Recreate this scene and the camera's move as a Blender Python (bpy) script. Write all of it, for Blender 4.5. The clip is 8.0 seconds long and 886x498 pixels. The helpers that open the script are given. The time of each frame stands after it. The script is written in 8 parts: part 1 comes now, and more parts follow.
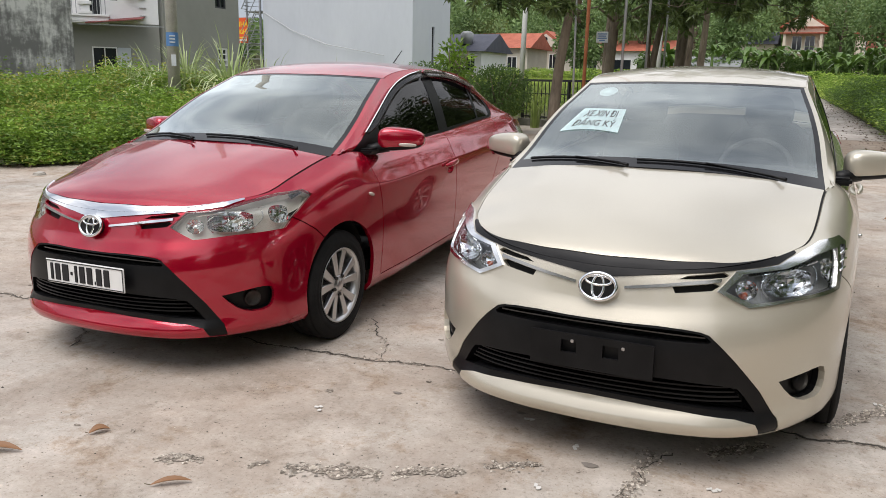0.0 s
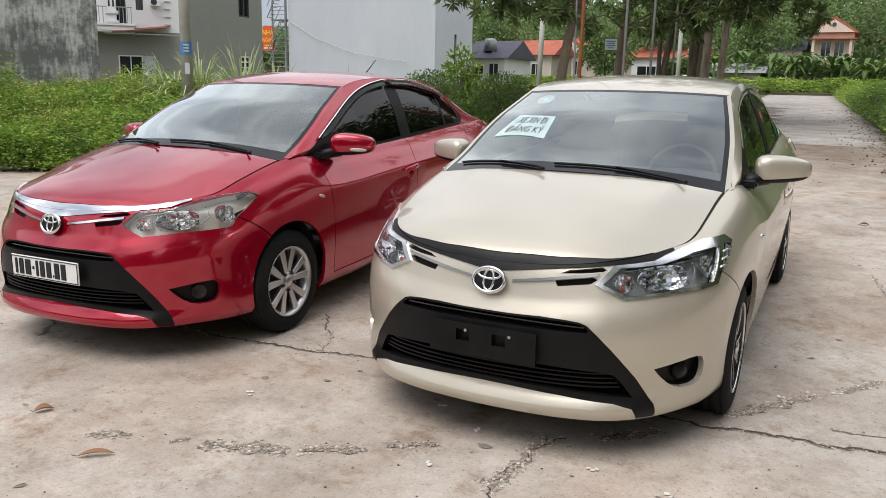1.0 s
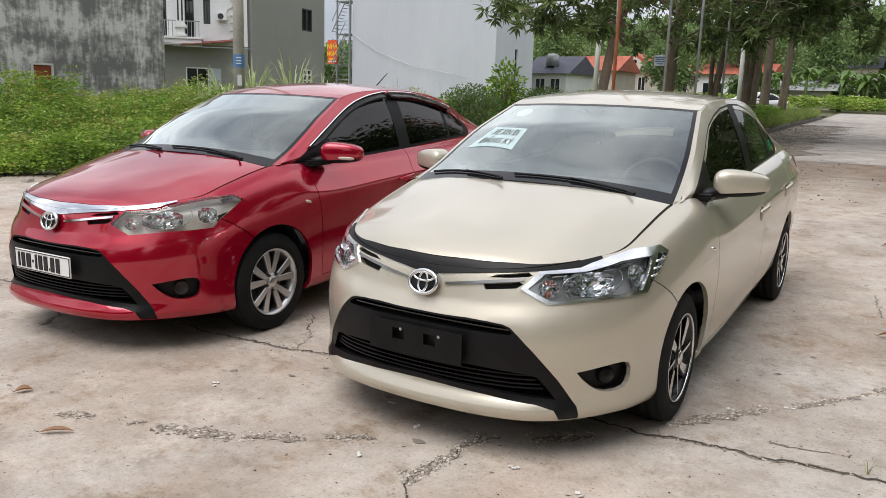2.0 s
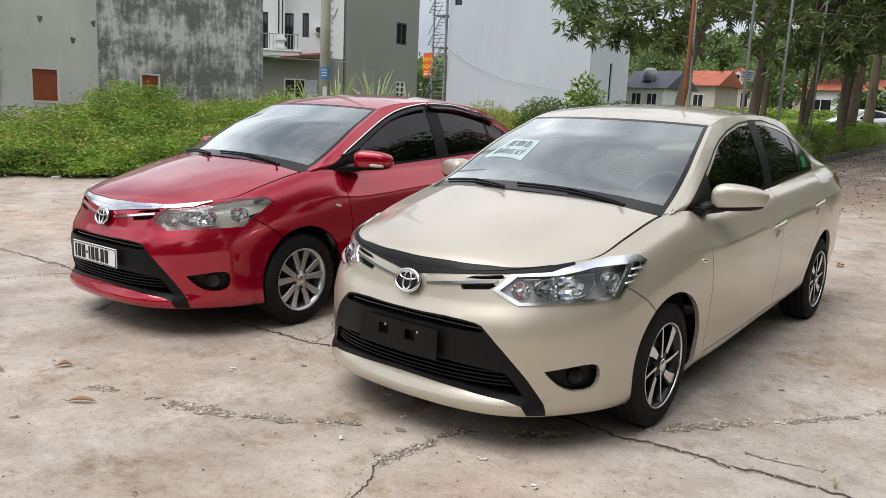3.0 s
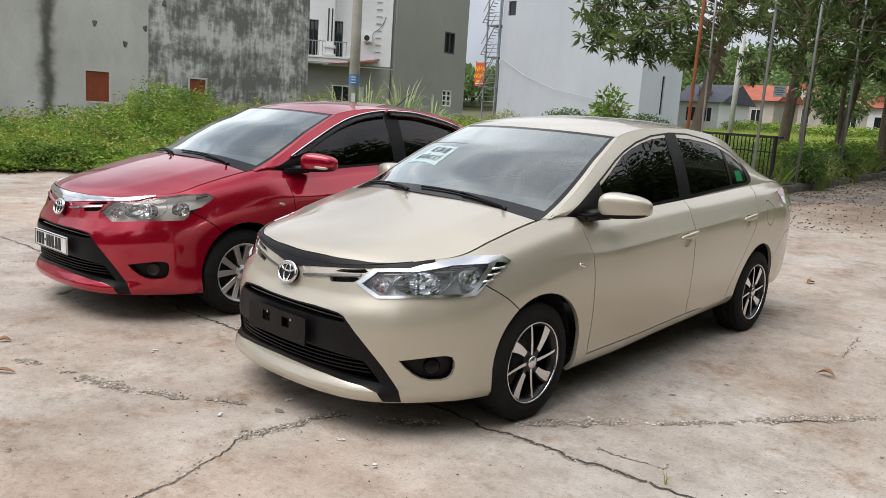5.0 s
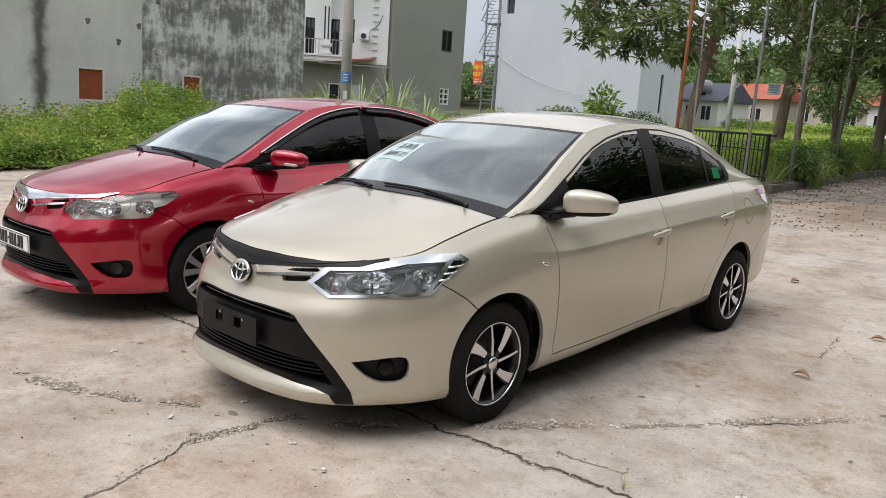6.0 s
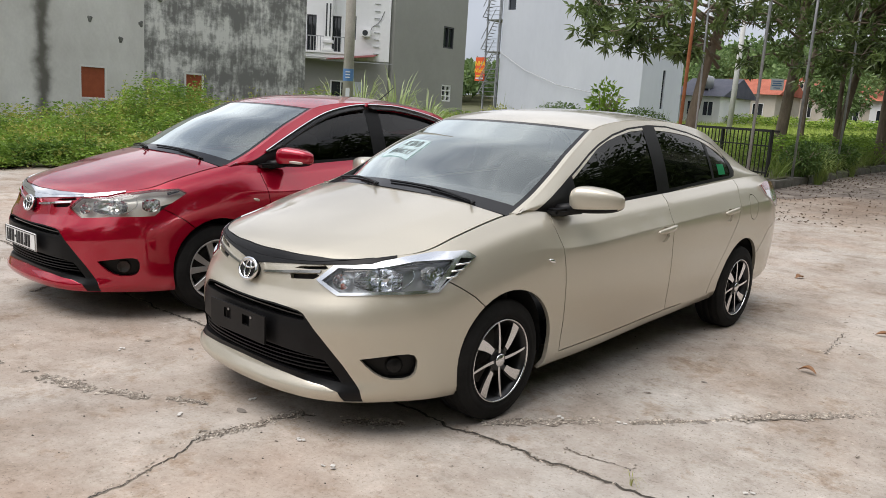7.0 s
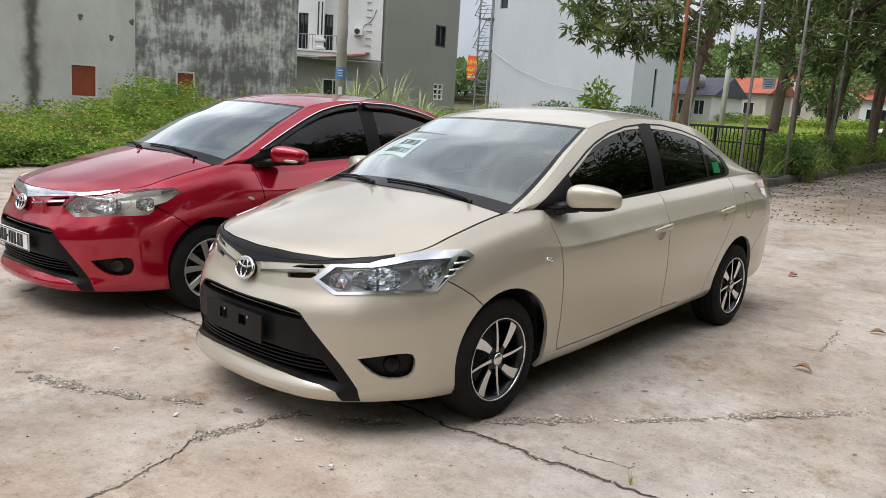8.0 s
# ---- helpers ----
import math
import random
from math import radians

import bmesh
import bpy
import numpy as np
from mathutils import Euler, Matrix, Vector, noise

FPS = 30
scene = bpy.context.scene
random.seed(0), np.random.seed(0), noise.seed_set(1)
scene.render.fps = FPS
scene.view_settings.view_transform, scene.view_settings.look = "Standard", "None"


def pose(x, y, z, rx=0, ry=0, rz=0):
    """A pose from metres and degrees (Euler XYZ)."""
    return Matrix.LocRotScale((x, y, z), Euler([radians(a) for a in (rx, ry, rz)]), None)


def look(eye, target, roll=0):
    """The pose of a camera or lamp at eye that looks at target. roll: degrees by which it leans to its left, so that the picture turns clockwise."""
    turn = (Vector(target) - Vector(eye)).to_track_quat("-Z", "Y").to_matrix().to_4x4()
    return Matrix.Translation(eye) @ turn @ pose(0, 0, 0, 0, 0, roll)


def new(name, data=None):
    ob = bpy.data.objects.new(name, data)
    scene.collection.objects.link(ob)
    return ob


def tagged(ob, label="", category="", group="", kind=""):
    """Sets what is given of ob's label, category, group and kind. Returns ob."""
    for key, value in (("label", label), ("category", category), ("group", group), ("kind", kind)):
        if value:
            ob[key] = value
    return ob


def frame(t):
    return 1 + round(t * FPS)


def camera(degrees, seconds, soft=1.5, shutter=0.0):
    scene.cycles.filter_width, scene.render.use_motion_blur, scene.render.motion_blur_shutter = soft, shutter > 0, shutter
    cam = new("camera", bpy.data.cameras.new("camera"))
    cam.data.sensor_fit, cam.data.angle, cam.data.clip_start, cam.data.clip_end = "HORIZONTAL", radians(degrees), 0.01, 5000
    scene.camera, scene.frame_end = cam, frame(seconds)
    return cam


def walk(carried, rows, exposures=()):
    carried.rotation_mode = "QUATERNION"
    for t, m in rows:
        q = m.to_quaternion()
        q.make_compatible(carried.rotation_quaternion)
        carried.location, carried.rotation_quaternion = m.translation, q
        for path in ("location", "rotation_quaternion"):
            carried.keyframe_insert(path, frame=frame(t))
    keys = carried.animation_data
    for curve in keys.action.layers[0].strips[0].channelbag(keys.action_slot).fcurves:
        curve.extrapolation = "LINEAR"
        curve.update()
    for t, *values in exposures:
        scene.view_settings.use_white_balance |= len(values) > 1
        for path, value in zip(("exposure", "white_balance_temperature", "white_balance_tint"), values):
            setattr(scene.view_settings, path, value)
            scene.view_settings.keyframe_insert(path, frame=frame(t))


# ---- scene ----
cam = camera(58.8, 8.0, 0.7)
PATH = [
    (0, (0.624, -3.425, 1.335), (-0.204, -1.653, 0.914), 1.2),
    (0.5, (0.904, -3.384, 1.345), (0.047, -1.626, 0.929), 1.0),
    (1, (1.144, -3.435, 1.354), (0.251, -1.692, 0.948), 1.1),
    (2.3, (1.791, -3.299, 1.355), (0.698, -1.664, 0.989), 2.1),
    (2.5, (1.891, -3.289, 1.363), (0.756, -1.683, 0.998), 2.3),
    (3, (2.123, -3.243, 1.366), (0.892, -1.707, 1.013), 2.5),
    (3.5, (2.34, -3.079, 1.374), (1.04, -1.598, 1.028), 2.8),
    (4, (2.557, -2.998, 1.386), (1.223, -1.547, 1.047), 3.1),
    (4.5, (2.757, -2.991, 1.372), (1.413, -1.547, 1.036), 3.4),
    (5, (2.875, -2.899, 1.399), (1.534, -1.454, 1.06), 3.8),
    (5.2, (2.915, -2.833, 1.397), (1.578, -1.384, 1.061), 3.9),
    (6.5, (2.956, -2.689, 1.394), (1.611, -1.25, 1.046), 3.7),
    (7, (2.942, -2.722, 1.397), (1.598, -1.283, 1.046), 3.6),
    (7.5, (2.935, -2.725, 1.397), (1.594, -1.283, 1.042), 3.6),
    (8, (2.916, -2.73, 1.393), (1.587, -1.277, 1.04), 3.6),
]
walk(cam, [(t, look(eye, target, roll)) for t, eye, target, roll in PATH], [(0, 0.3, 6380, 13), (8, 0.3, 6380, 13)])

# ---- world, sun, exposure ----
world = bpy.data.worlds.new("overcast_sky")
scene.world = world
world.use_nodes = True
wn = world.node_tree
wn.nodes.clear()
w_out = wn.nodes.new("ShaderNodeOutputWorld")
w_bg = wn.nodes.new("ShaderNodeBackground")
w_sky = wn.nodes.new("ShaderNodeTexSky")
w_sky.sky_type, w_sky.sun_disc = "NISHITA", False
w_sky.sun_elevation, w_sky.sun_rotation = radians(64), radians(193)
w_sky.air_density, w_sky.dust_density = 1.0, 0.8
w_co = wn.nodes.new("ShaderNodeTexCoord")
w_map = wn.nodes.new("ShaderNodeMapping")
w_map.inputs["Scale"].default_value = (1.0, 1.0, 1.3)
w_noise = wn.nodes.new("ShaderNodeTexNoise")
w_noise.inputs["Scale"].default_value, w_noise.inputs["Detail"].default_value = 1.7, 4.0
w_noise.inputs["Roughness"].default_value = 0.52
w_ramp = wn.nodes.new("ShaderNodeValToRGB")
w_ramp.color_ramp.elements[0].position, w_ramp.color_ramp.elements[1].position = 0.38, 0.58
w_ramp.color_ramp.elements[0].color = (0.75, 0.75, 0.75, 1)
w_cloud = wn.nodes.new("ShaderNodeValToRGB")
w_cloud.color_ramp.elements[0].color, w_cloud.color_ramp.elements[1].color = (6.2, 6.6, 7.3, 1), (13.2, 13.4, 13.5, 1)
w_cloud.color_ramp.elements[0].position, w_cloud.color_ramp.elements[1].position = 0.40, 0.60
w_mix = wn.nodes.new("ShaderNodeMix")
w_mix.data_type = "RGBA"
wn.links.new(w_co.outputs["Generated"], w_map.inputs["Vector"])
wn.links.new(w_map.outputs["Vector"], w_noise.inputs["Vector"])
wn.links.new(w_noise.outputs["Fac"], w_ramp.inputs["Fac"])
wn.links.new(w_noise.outputs["Fac"], w_cloud.inputs["Fac"])
wn.links.new(w_ramp.outputs["Color"], w_mix.inputs["Factor"])
wn.links.new(w_sky.outputs["Color"], w_mix.inputs["A"])
wn.links.new(w_cloud.outputs["Color"], w_mix.inputs["B"])
w_sep = wn.nodes.new("ShaderNodeSeparateXYZ")
w_grad = wn.nodes.new("ShaderNodeMapRange")
w_grad.inputs["From Min"].default_value, w_grad.inputs["From Max"].default_value = 0.0, 1.0
w_grad.inputs["To Min"].default_value, w_grad.inputs["To Max"].default_value = 0.85, 1.1
w_mul = wn.nodes.new("ShaderNodeMix")
w_mul.data_type, w_mul.blend_type = "RGBA", "MULTIPLY"
w_mul.inputs["Factor"].default_value = 1.0
wn.links.new(w_co.outputs["Generated"], w_sep.inputs["Vector"])
wn.links.new(w_sep.outputs["Z"], w_grad.inputs["Value"])
wn.links.new(w_mix.outputs["Result"], w_mul.inputs["A"])
wn.links.new(w_grad.outputs["Result"], w_mul.inputs["B"])
# the veiled sun brightens the clouds round it
w_dot = wn.nodes.new("ShaderNodeVectorMath")
w_dot.operation = "DOT_PRODUCT"
w_dot.inputs[1].default_value = Vector((-1.5, -6.5, 14)).normalized()
w_pow = wn.nodes.new("ShaderNodeMath")
w_pow.operation, w_pow.use_clamp = "POWER", False
w_pow.inputs[1].default_value = 6.0
w_max = wn.nodes.new("ShaderNodeMath")
w_max.operation = "MAXIMUM"
w_max.inputs[1].default_value = 0.0
w_gain = wn.nodes.new("ShaderNodeMath")
w_gain.operation = "MULTIPLY_ADD"
w_gain.inputs[1].default_value, w_gain.inputs[2].default_value = 0.3, 1.0
w_glow = wn.nodes.new("ShaderNodeMix")
w_glow.data_type, w_glow.blend_type = "RGBA", "MULTIPLY"
w_glow.inputs["Factor"].default_value = 1.0
wn.links.new(w_co.outputs["Generated"], w_dot.inputs[0])
wn.links.new(w_dot.outputs["Value"], w_max.inputs[0])
wn.links.new(w_max.outputs["Value"], w_pow.inputs[0])
wn.links.new(w_pow.outputs["Value"], w_gain.inputs[0])
wn.links.new(w_mul.outputs["Result"], w_glow.inputs["A"])
wn.links.new(w_gain.outputs["Value"], w_glow.inputs["B"])
wn.links.new(w_glow.outputs["Result"], w_bg.inputs["Color"])
w_bg.inputs["Strength"].default_value = 0.08
wn.links.new(w_bg.outputs["Background"], w_out.inputs["Surface"])

sun = new("sun", bpy.data.lights.new("sun", "SUN"))
sun.data.energy, sun.data.angle, sun.data.color = 2.0, radians(44), (1.0, 0.95, 0.89)
sun.matrix_world = look((-1.5, -6.5, 14), (0, 0, 0))

# ---- materials ----
def material(name):
    m = bpy.data.materials.new(name)
    m.use_nodes = True
    return m, m.node_tree, m.node_tree.nodes["Principled BSDF"]


def plain(name, colour, rough=0.5, metal=0.0, coat=0.0, spec=0.5):
    m, _, b = material(name)
    b.inputs["Base Color"].default_value = (*colour, 1)
    b.inputs["Roughness"].default_value, b.inputs["Metallic"].default_value = rough, metal
    b.inputs["Coat Weight"].default_value, b.inputs["Specular IOR Level"].default_value = coat, spec
    b.inputs["Coat Roughness"].default_value = 0.03
    return m


def mottled(name, dark, light, scale, rough=0.8, bump=0.2, fine=None, lo=0.3, hi=0.7, metal=0.0, stretch=(1, 1, 1), detail=8, vary=0.0, per="random", depth=0.01, grain=0.2):
    """Two-scale colour from noise with a bump; vary: how far single pieces differ in brightness."""
    m, t, b = material(name)
    co = t.nodes.new("ShaderNodeTexCoord")
    mp = t.nodes.new("ShaderNodeMapping")
    mp.inputs["Scale"].default_value = stretch
    t.links.new(co.outputs["Object"], mp.inputs["Vector"])
    n1 = t.nodes.new("ShaderNodeTexNoise")
    n1.inputs["Scale"].default_value, n1.inputs["Detail"].default_value, n1.inputs["Roughness"].default_value = scale, detail, 0.65
    n2 = t.nodes.new("ShaderNodeTexNoise")
    n2.inputs["Scale"].default_value, n2.inputs["Detail"].default_value = fine or scale * 14, 4
    t.links.new(mp.outputs["Vector"], n1.inputs["Vector"])
    t.links.new(mp.outputs["Vector"], n2.inputs["Vector"])
    r = t.nodes.new("ShaderNodeValToRGB")
    r.color_ramp.elements[0].position, r.color_ramp.elements[1].position = lo, hi
    r.color_ramp.elements[0].color, r.color_ramp.elements[1].color = (*dark, 1), (*light, 1)
    t.links.new(n1.outputs["Fac"], r.inputs["Fac"])
    mul = t.nodes.new("ShaderNodeMix")
    mul.data_type, mul.blend_type = "RGBA", "MULTIPLY"
    mul.inputs["Factor"].default_value = 1.0
    r2 = t.nodes.new("ShaderNodeMapRange")
    r2.inputs["To Min"].default_value, r2.inputs["To Max"].default_value = 1 - grain, 1 + grain
    t.links.new(n2.outputs["Fac"], r2.inputs["Value"])
    t.links.new(r.outputs["Color"], mul.inputs["A"])
    t.links.new(r2.outputs["Result"], mul.inputs["B"])
    last = mul.outputs["Result"]
    if vary:
        src = t.nodes.new("ShaderNodeObjectInfo").outputs["Random"] if per == "random" else t.nodes.new("ShaderNodeNewGeometry").outputs["Random Per Island"]
        r3 = t.nodes.new("ShaderNodeMapRange")
        r3.inputs["To Min"].default_value, r3.inputs["To Max"].default_value = 1 - vary, 1 + vary
        t.links.new(src, r3.inputs["Value"])
        m3 = t.nodes.new("ShaderNodeMix")
        m3.data_type, m3.blend_type = "RGBA", "MULTIPLY"
        m3.inputs["Factor"].default_value = 1.0
        t.links.new(last, m3.inputs["A"])
        t.links.new(r3.outputs["Result"], m3.inputs["B"])
        last = m3.outputs["Result"]
    t.links.new(last, b.inputs["Base Color"])
    b.inputs["Roughness"].default_value, b.inputs["Metallic"].default_value = rough, metal
    bp = t.nodes.new("ShaderNodeBump")
    bp.inputs["Strength"].default_value, bp.inputs["Distance"].default_value = bump, depth
    t.links.new(n2.outputs["Fac"], bp.inputs["Height"])
    t.links.new(bp.outputs["Normal"], b.inputs["Normal"])
    return m


def leafy(name, dark, light, rough=0.55, through_light=0.25, scale=0.6):
    """Leaf: colour differs from leaf to leaf and from patch to patch, with light through the blade."""
    m, t, b = material(name)
    co = t.nodes.new("ShaderNodeTexCoord")
    n1 = t.nodes.new("ShaderNodeTexNoise")
    n1.inputs["Scale"].default_value, n1.inputs["Detail"].default_value = scale, 3
    t.links.new(co.outputs["Object"], n1.inputs["Vector"])
    g = t.nodes.new("ShaderNodeNewGeometry")
    add = t.nodes.new("ShaderNodeMath")
    add.operation = "MULTIPLY_ADD"
    add.inputs[1].default_value, add.inputs[2].default_value = 0.4, 0.0
    t.links.new(g.outputs["Random Per Island"], add.inputs[0])
    n2 = t.nodes.new("ShaderNodeMapRange")
    n2.inputs["From Min"].default_value, n2.inputs["From Max"].default_value = 0.3, 0.7
    n2.inputs["To Min"].default_value, n2.inputs["To Max"].default_value = 0.0, 0.6
    t.links.new(n1.outputs["Fac"], n2.inputs["Value"])
    t.links.new(n2.outputs["Result"], add.inputs[2])
    r = t.nodes.new("ShaderNodeValToRGB")
    r.color_ramp.elements[0].color, r.color_ramp.elements[1].color = (*dark, 1), (*light, 1)
    t.links.new(add.outputs["Value"], r.inputs["Fac"])
    t.links.new(r.outputs["Color"], b.inputs["Base Color"])
    b.inputs["Roughness"].default_value = rough
    tr = t.nodes.new("ShaderNodeBsdfTranslucent")
    t.links.new(r.outputs["Color"], tr.inputs["Color"])
    mix = t.nodes.new("ShaderNodeMixShader")
    mix.inputs["Fac"].default_value = through_light
    out = t.nodes["Material Output"]
    t.links.new(b.outputs["BSDF"], mix.inputs[1])
    t.links.new(tr.outputs["BSDF"], mix.inputs[2])
    t.links.new(mix.outputs["Shader"], out.inputs["Surface"])
    return m


def paint(name, colour, metal, rough, dust, clear=1.0):
    """Metallic car paint under clear coat, with faint flakes and a film of dust."""
    m, t, b = material(name)
    co = t.nodes.new("ShaderNodeTexCoord")
    n1 = t.nodes.new("ShaderNodeTexNoise")
    n1.inputs["Scale"].default_value, n1.inputs["Detail"].default_value = 3.0, 6
    t.links.new(co.outputs["Object"], n1.inputs["Vector"])
    n2 = t.nodes.new("ShaderNodeTexNoise")
    n2.inputs["Scale"].default_value, n2.inputs["Detail"].default_value = 900.0, 1
    t.links.new(co.outputs["Object"], n2.inputs["Vector"])
    r = t.nodes.new("ShaderNodeMapRange")
    r.inputs["From Min"].default_value, r.inputs["From Max"].default_value = 0.35, 0.65
    r.inputs["To Min"].default_value, r.inputs["To Max"].default_value = 0.85, 1.15
    t.links.new(n2.outputs["Fac"], r.inputs["Value"])
    mul = t.nodes.new("ShaderNodeMix")
    mul.data_type, mul.blend_type = "RGBA", "MULTIPLY"
    mul.inputs["Factor"].default_value = 1.0
    mul.inputs["A"].default_value = (*colour, 1)
    t.links.new(r.outputs["Result"], mul.inputs["B"])
    dm = t.nodes.new("ShaderNodeMix")
    dm.data_type = "RGBA"
    dm.inputs["B"].default_value = (0.34, 0.31, 0.27, 1)
    df = t.nodes.new("ShaderNodeMapRange")
    df.inputs["From Min"].default_value, df.inputs["From Max"].default_value = 0.45, 0.8
    df.inputs["To Min"].default_value, df.inputs["To Max"].default_value = 0.0, dust
    t.links.new(n1.outputs["Fac"], df.inputs["Value"])
    t.links.new(df.outputs["Result"], dm.inputs["Factor"])
    t.links.new(mul.outputs["Result"], dm.inputs["A"])
    t.links.new(dm.outputs["Result"], b.inputs["Base Color"])
    b.inputs["Metallic"].default_value, b.inputs["Roughness"].default_value = metal, rough
    b.inputs["Coat Weight"].default_value, b.inputs["Specular IOR Level"].default_value = clear, 0.15
    cr = t.nodes.new("ShaderNodeMapRange")
    cr.inputs["To Min"].default_value, cr.inputs["To Max"].default_value = 0.02, 0.07
    t.links.new(n1.outputs["Fac"], cr.inputs["Value"])
    t.links.new(cr.outputs["Result"], b.inputs["Coat Roughness"])
    return m


def glass(name, tint, rough=0.0, gain=2.0, sheen=(1, 1, 1)):
    """A thin pane: sees straight through, tinted, with mirror gloss by Fresnel."""
    m, t, b = material(name)
    tr = t.nodes.new("ShaderNodeBsdfTransparent")
    tr.inputs["Color"].default_value = (*tint, 1)
    gl = t.nodes.new("ShaderNodeBsdfGlossy")
    gl.inputs["Roughness"].default_value = rough
    gl.inputs["Color"].default_value = (*sheen, 1)
    fr = t.nodes.new("ShaderNodeFresnel")
    fr.inputs["IOR"].default_value = 1.52
    mul = t.nodes.new("ShaderNodeMath")
    mul.operation = "MULTIPLY"
    mul.inputs[1].default_value = gain
    mul.use_clamp = True
    t.links.new(fr.outputs["Fac"], mul.inputs[0])
    mix = t.nodes.new("ShaderNodeMixShader")
    t.links.new(mul.outputs["Value"], mix.inputs["Fac"])
    t.links.new(tr.outputs["BSDF"], mix.inputs[1])
    t.links.new(gl.outputs["BSDF"], mix.inputs[2])
    t.links.new(mix.outputs["Shader"], t.nodes["Material Output"].inputs["Surface"])
    return m


gold_paint = paint("gold_paint", (0.55, 0.51, 0.418), 0.5, 0.36, 0.05)
red_paint = paint("red_paint", (0.40, 0.002, 0.022), 0.5, 0.22, 0.004, 1.0)
red_paint.node_tree.nodes["Principled BSDF"].inputs["Coat IOR"].default_value = 1.62
black_plastic = mottled("black_plastic", (0.004, 0.004, 0.0045), (0.009, 0.009, 0.0095), 9, rough=0.42, bump=0.06, fine=400, depth=0.002)
black_plastic.node_tree.nodes["Principled BSDF"].inputs["Specular IOR Level"].default_value = 0.22
gloss_black = plain("gloss_black", (0.008, 0.008, 0.009), 0.12, 0, 0.6)
frit_black = plain("frit_black", (0.008, 0.008, 0.009), 0.12, 0, 0.0, 0.3)
# near-black: puts the shade inside openings into colour; also plain black parts
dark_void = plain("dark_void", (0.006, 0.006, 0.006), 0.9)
chrome = plain("chrome", (0.86, 0.87, 0.88), 0.06, 1.0)
trim_chrome = plain("trim_chrome", (0.90, 0.91, 0.92), 0.20, 1.0)
dull_chrome = plain("dull_chrome", (0.42, 0.41, 0.39), 0.22, 1.0)
lamp_reflector = mottled("lamp_reflector", (0.72, 0.73, 0.74), (0.90, 0.91, 0.92), 30, rough=0.09, bump=0.15, fine=40, metal=1.0)
lamp_grey = plain("lamp_grey", (0.62, 0.63, 0.64), 0.24, 0.55)
lamp_pale = plain("lamp_pale", (0.74, 0.74, 0.71), 0.28, 0.2)
amber = plain("amber", (0.32, 0.07, 0.03), 0.2, 0, 1.0)
lens_clear = glass("lens_clear", (0.93, 0.95, 0.96), 0.0, 1.3)
lens_aged = glass("lens_aged", (0.92, 0.92, 0.87), 0.02, 1.5)
windscreen_glass = glass("windscreen_glass", (0.80, 0.86, 0.85), 0.0, 2.9, (0.93, 1.0, 0.98))
tint_glass = glass("tint_glass", (0.06, 0.065, 0.07), 0.0, 0.7)
rubber = mottled("rubber", (0.005, 0.005, 0.005), (0.013, 0.0125, 0.012), 12, rough=0.85, bump=0.3, fine=120, depth=0.002)
rubber.node_tree.nodes["Principled BSDF"].inputs["Specular IOR Level"].default_value = 0.25
alloy_silver = plain("alloy_silver", (0.56, 0.56, 0.56), 0.28, 0.9)
alloy_cut = plain("alloy_cut", (0.72, 0.72, 0.73), 0.2, 1.0)
alloy_black = plain("alloy_black", (0.008, 0.008, 0.0085), 0.35, 0.1, 0.15)
steel_dark = mottled("steel_dark", (0.02, 0.018, 0.016), (0.06, 0.055, 0.05), 25, rough=0.5, metal=0.5)
cabin_grey = mottled("cabin_grey", (0.035, 0.035, 0.036), (0.05, 0.05, 0.05), 6, rough=0.75)
cabin_beige = mottled("cabin_beige", (0.30, 0.27, 0.22), (0.38, 0.34, 0.28), 8, rough=0.8)
seat_cloth = mottled("seat_cloth", (0.05, 0.05, 0.052), (0.08, 0.08, 0.085), 14, rough=0.95, fine=300)
plate_white = plain("plate_white", (0.80, 0.80, 0.78), 0.35)
ink_black = plain("ink_black", (0.01, 0.01, 0.012), 0.5)
tail_red = plain("tail_red", (0.20, 0.004, 0.006), 0.15, 0, 1.0)
tail_white = plain("tail_white", (0.60, 0.58, 0.58), 0.14, 0.6, 1.0)
paper = mottled("paper", (0.76, 0.90, 0.91), (0.82, 0.95, 0.95), 3, rough=0.8, bump=0.05)
green_card = plain("green_card", (0.02, 0.42, 0.16), 0.5)
visor_film = plain("visor_film", (0.03, 0.028, 0.027), 0.12, 0, 0.4)

# ---- mesh tools ----
def part(name, bm, mat, parent=None, label="", smooth=False):
    """One mesh object from a bmesh, under its parent."""
    me = bpy.data.meshes.new(name)
    bm.to_mesh(me)
    bm.free()
    if smooth:
        me.polygons.foreach_set("use_smooth", [True] * len(me.polygons))
    for one in mat if isinstance(mat, (list, tuple)) else [mat]:
        me.materials.append(one)
    ob = new(name, me)
    if parent is not None:
        ob.parent = parent
    if label:
        tagged(ob, label)
    return ob


def thing(name, label, category, at=None, group="", kind=""):
    """An Empty at a thing's base, to parent its parts."""
    ob = new(name)
    ob.empty_display_size = 0.1
    if at is not None:
        ob.matrix_world = at
    return tagged(ob, label, category, group, kind)


def box(bm, x0, x1, y0, y1, z0, z1, bevel=0.0):
    v = bmesh.ops.create_cube(bm, size=1.0)["verts"]
    bmesh.ops.scale(bm, vec=(x1 - x0, y1 - y0, z1 - z0), verts=v)
    bmesh.ops.translate(bm, vec=((x0 + x1) / 2, (y0 + y1) / 2, (z0 + z1) / 2), verts=v)
    if bevel:
        es = list({e for q in v for e in q.link_edges})
        bmesh.ops.bevel(bm, geom=es, offset=bevel, segments=2, affect="EDGES")
    return v


def boxes(*rows, bevel=0.0):
    bm = bmesh.new()
    for r in rows:
        box(bm, *r, bevel=bevel)
    return bm


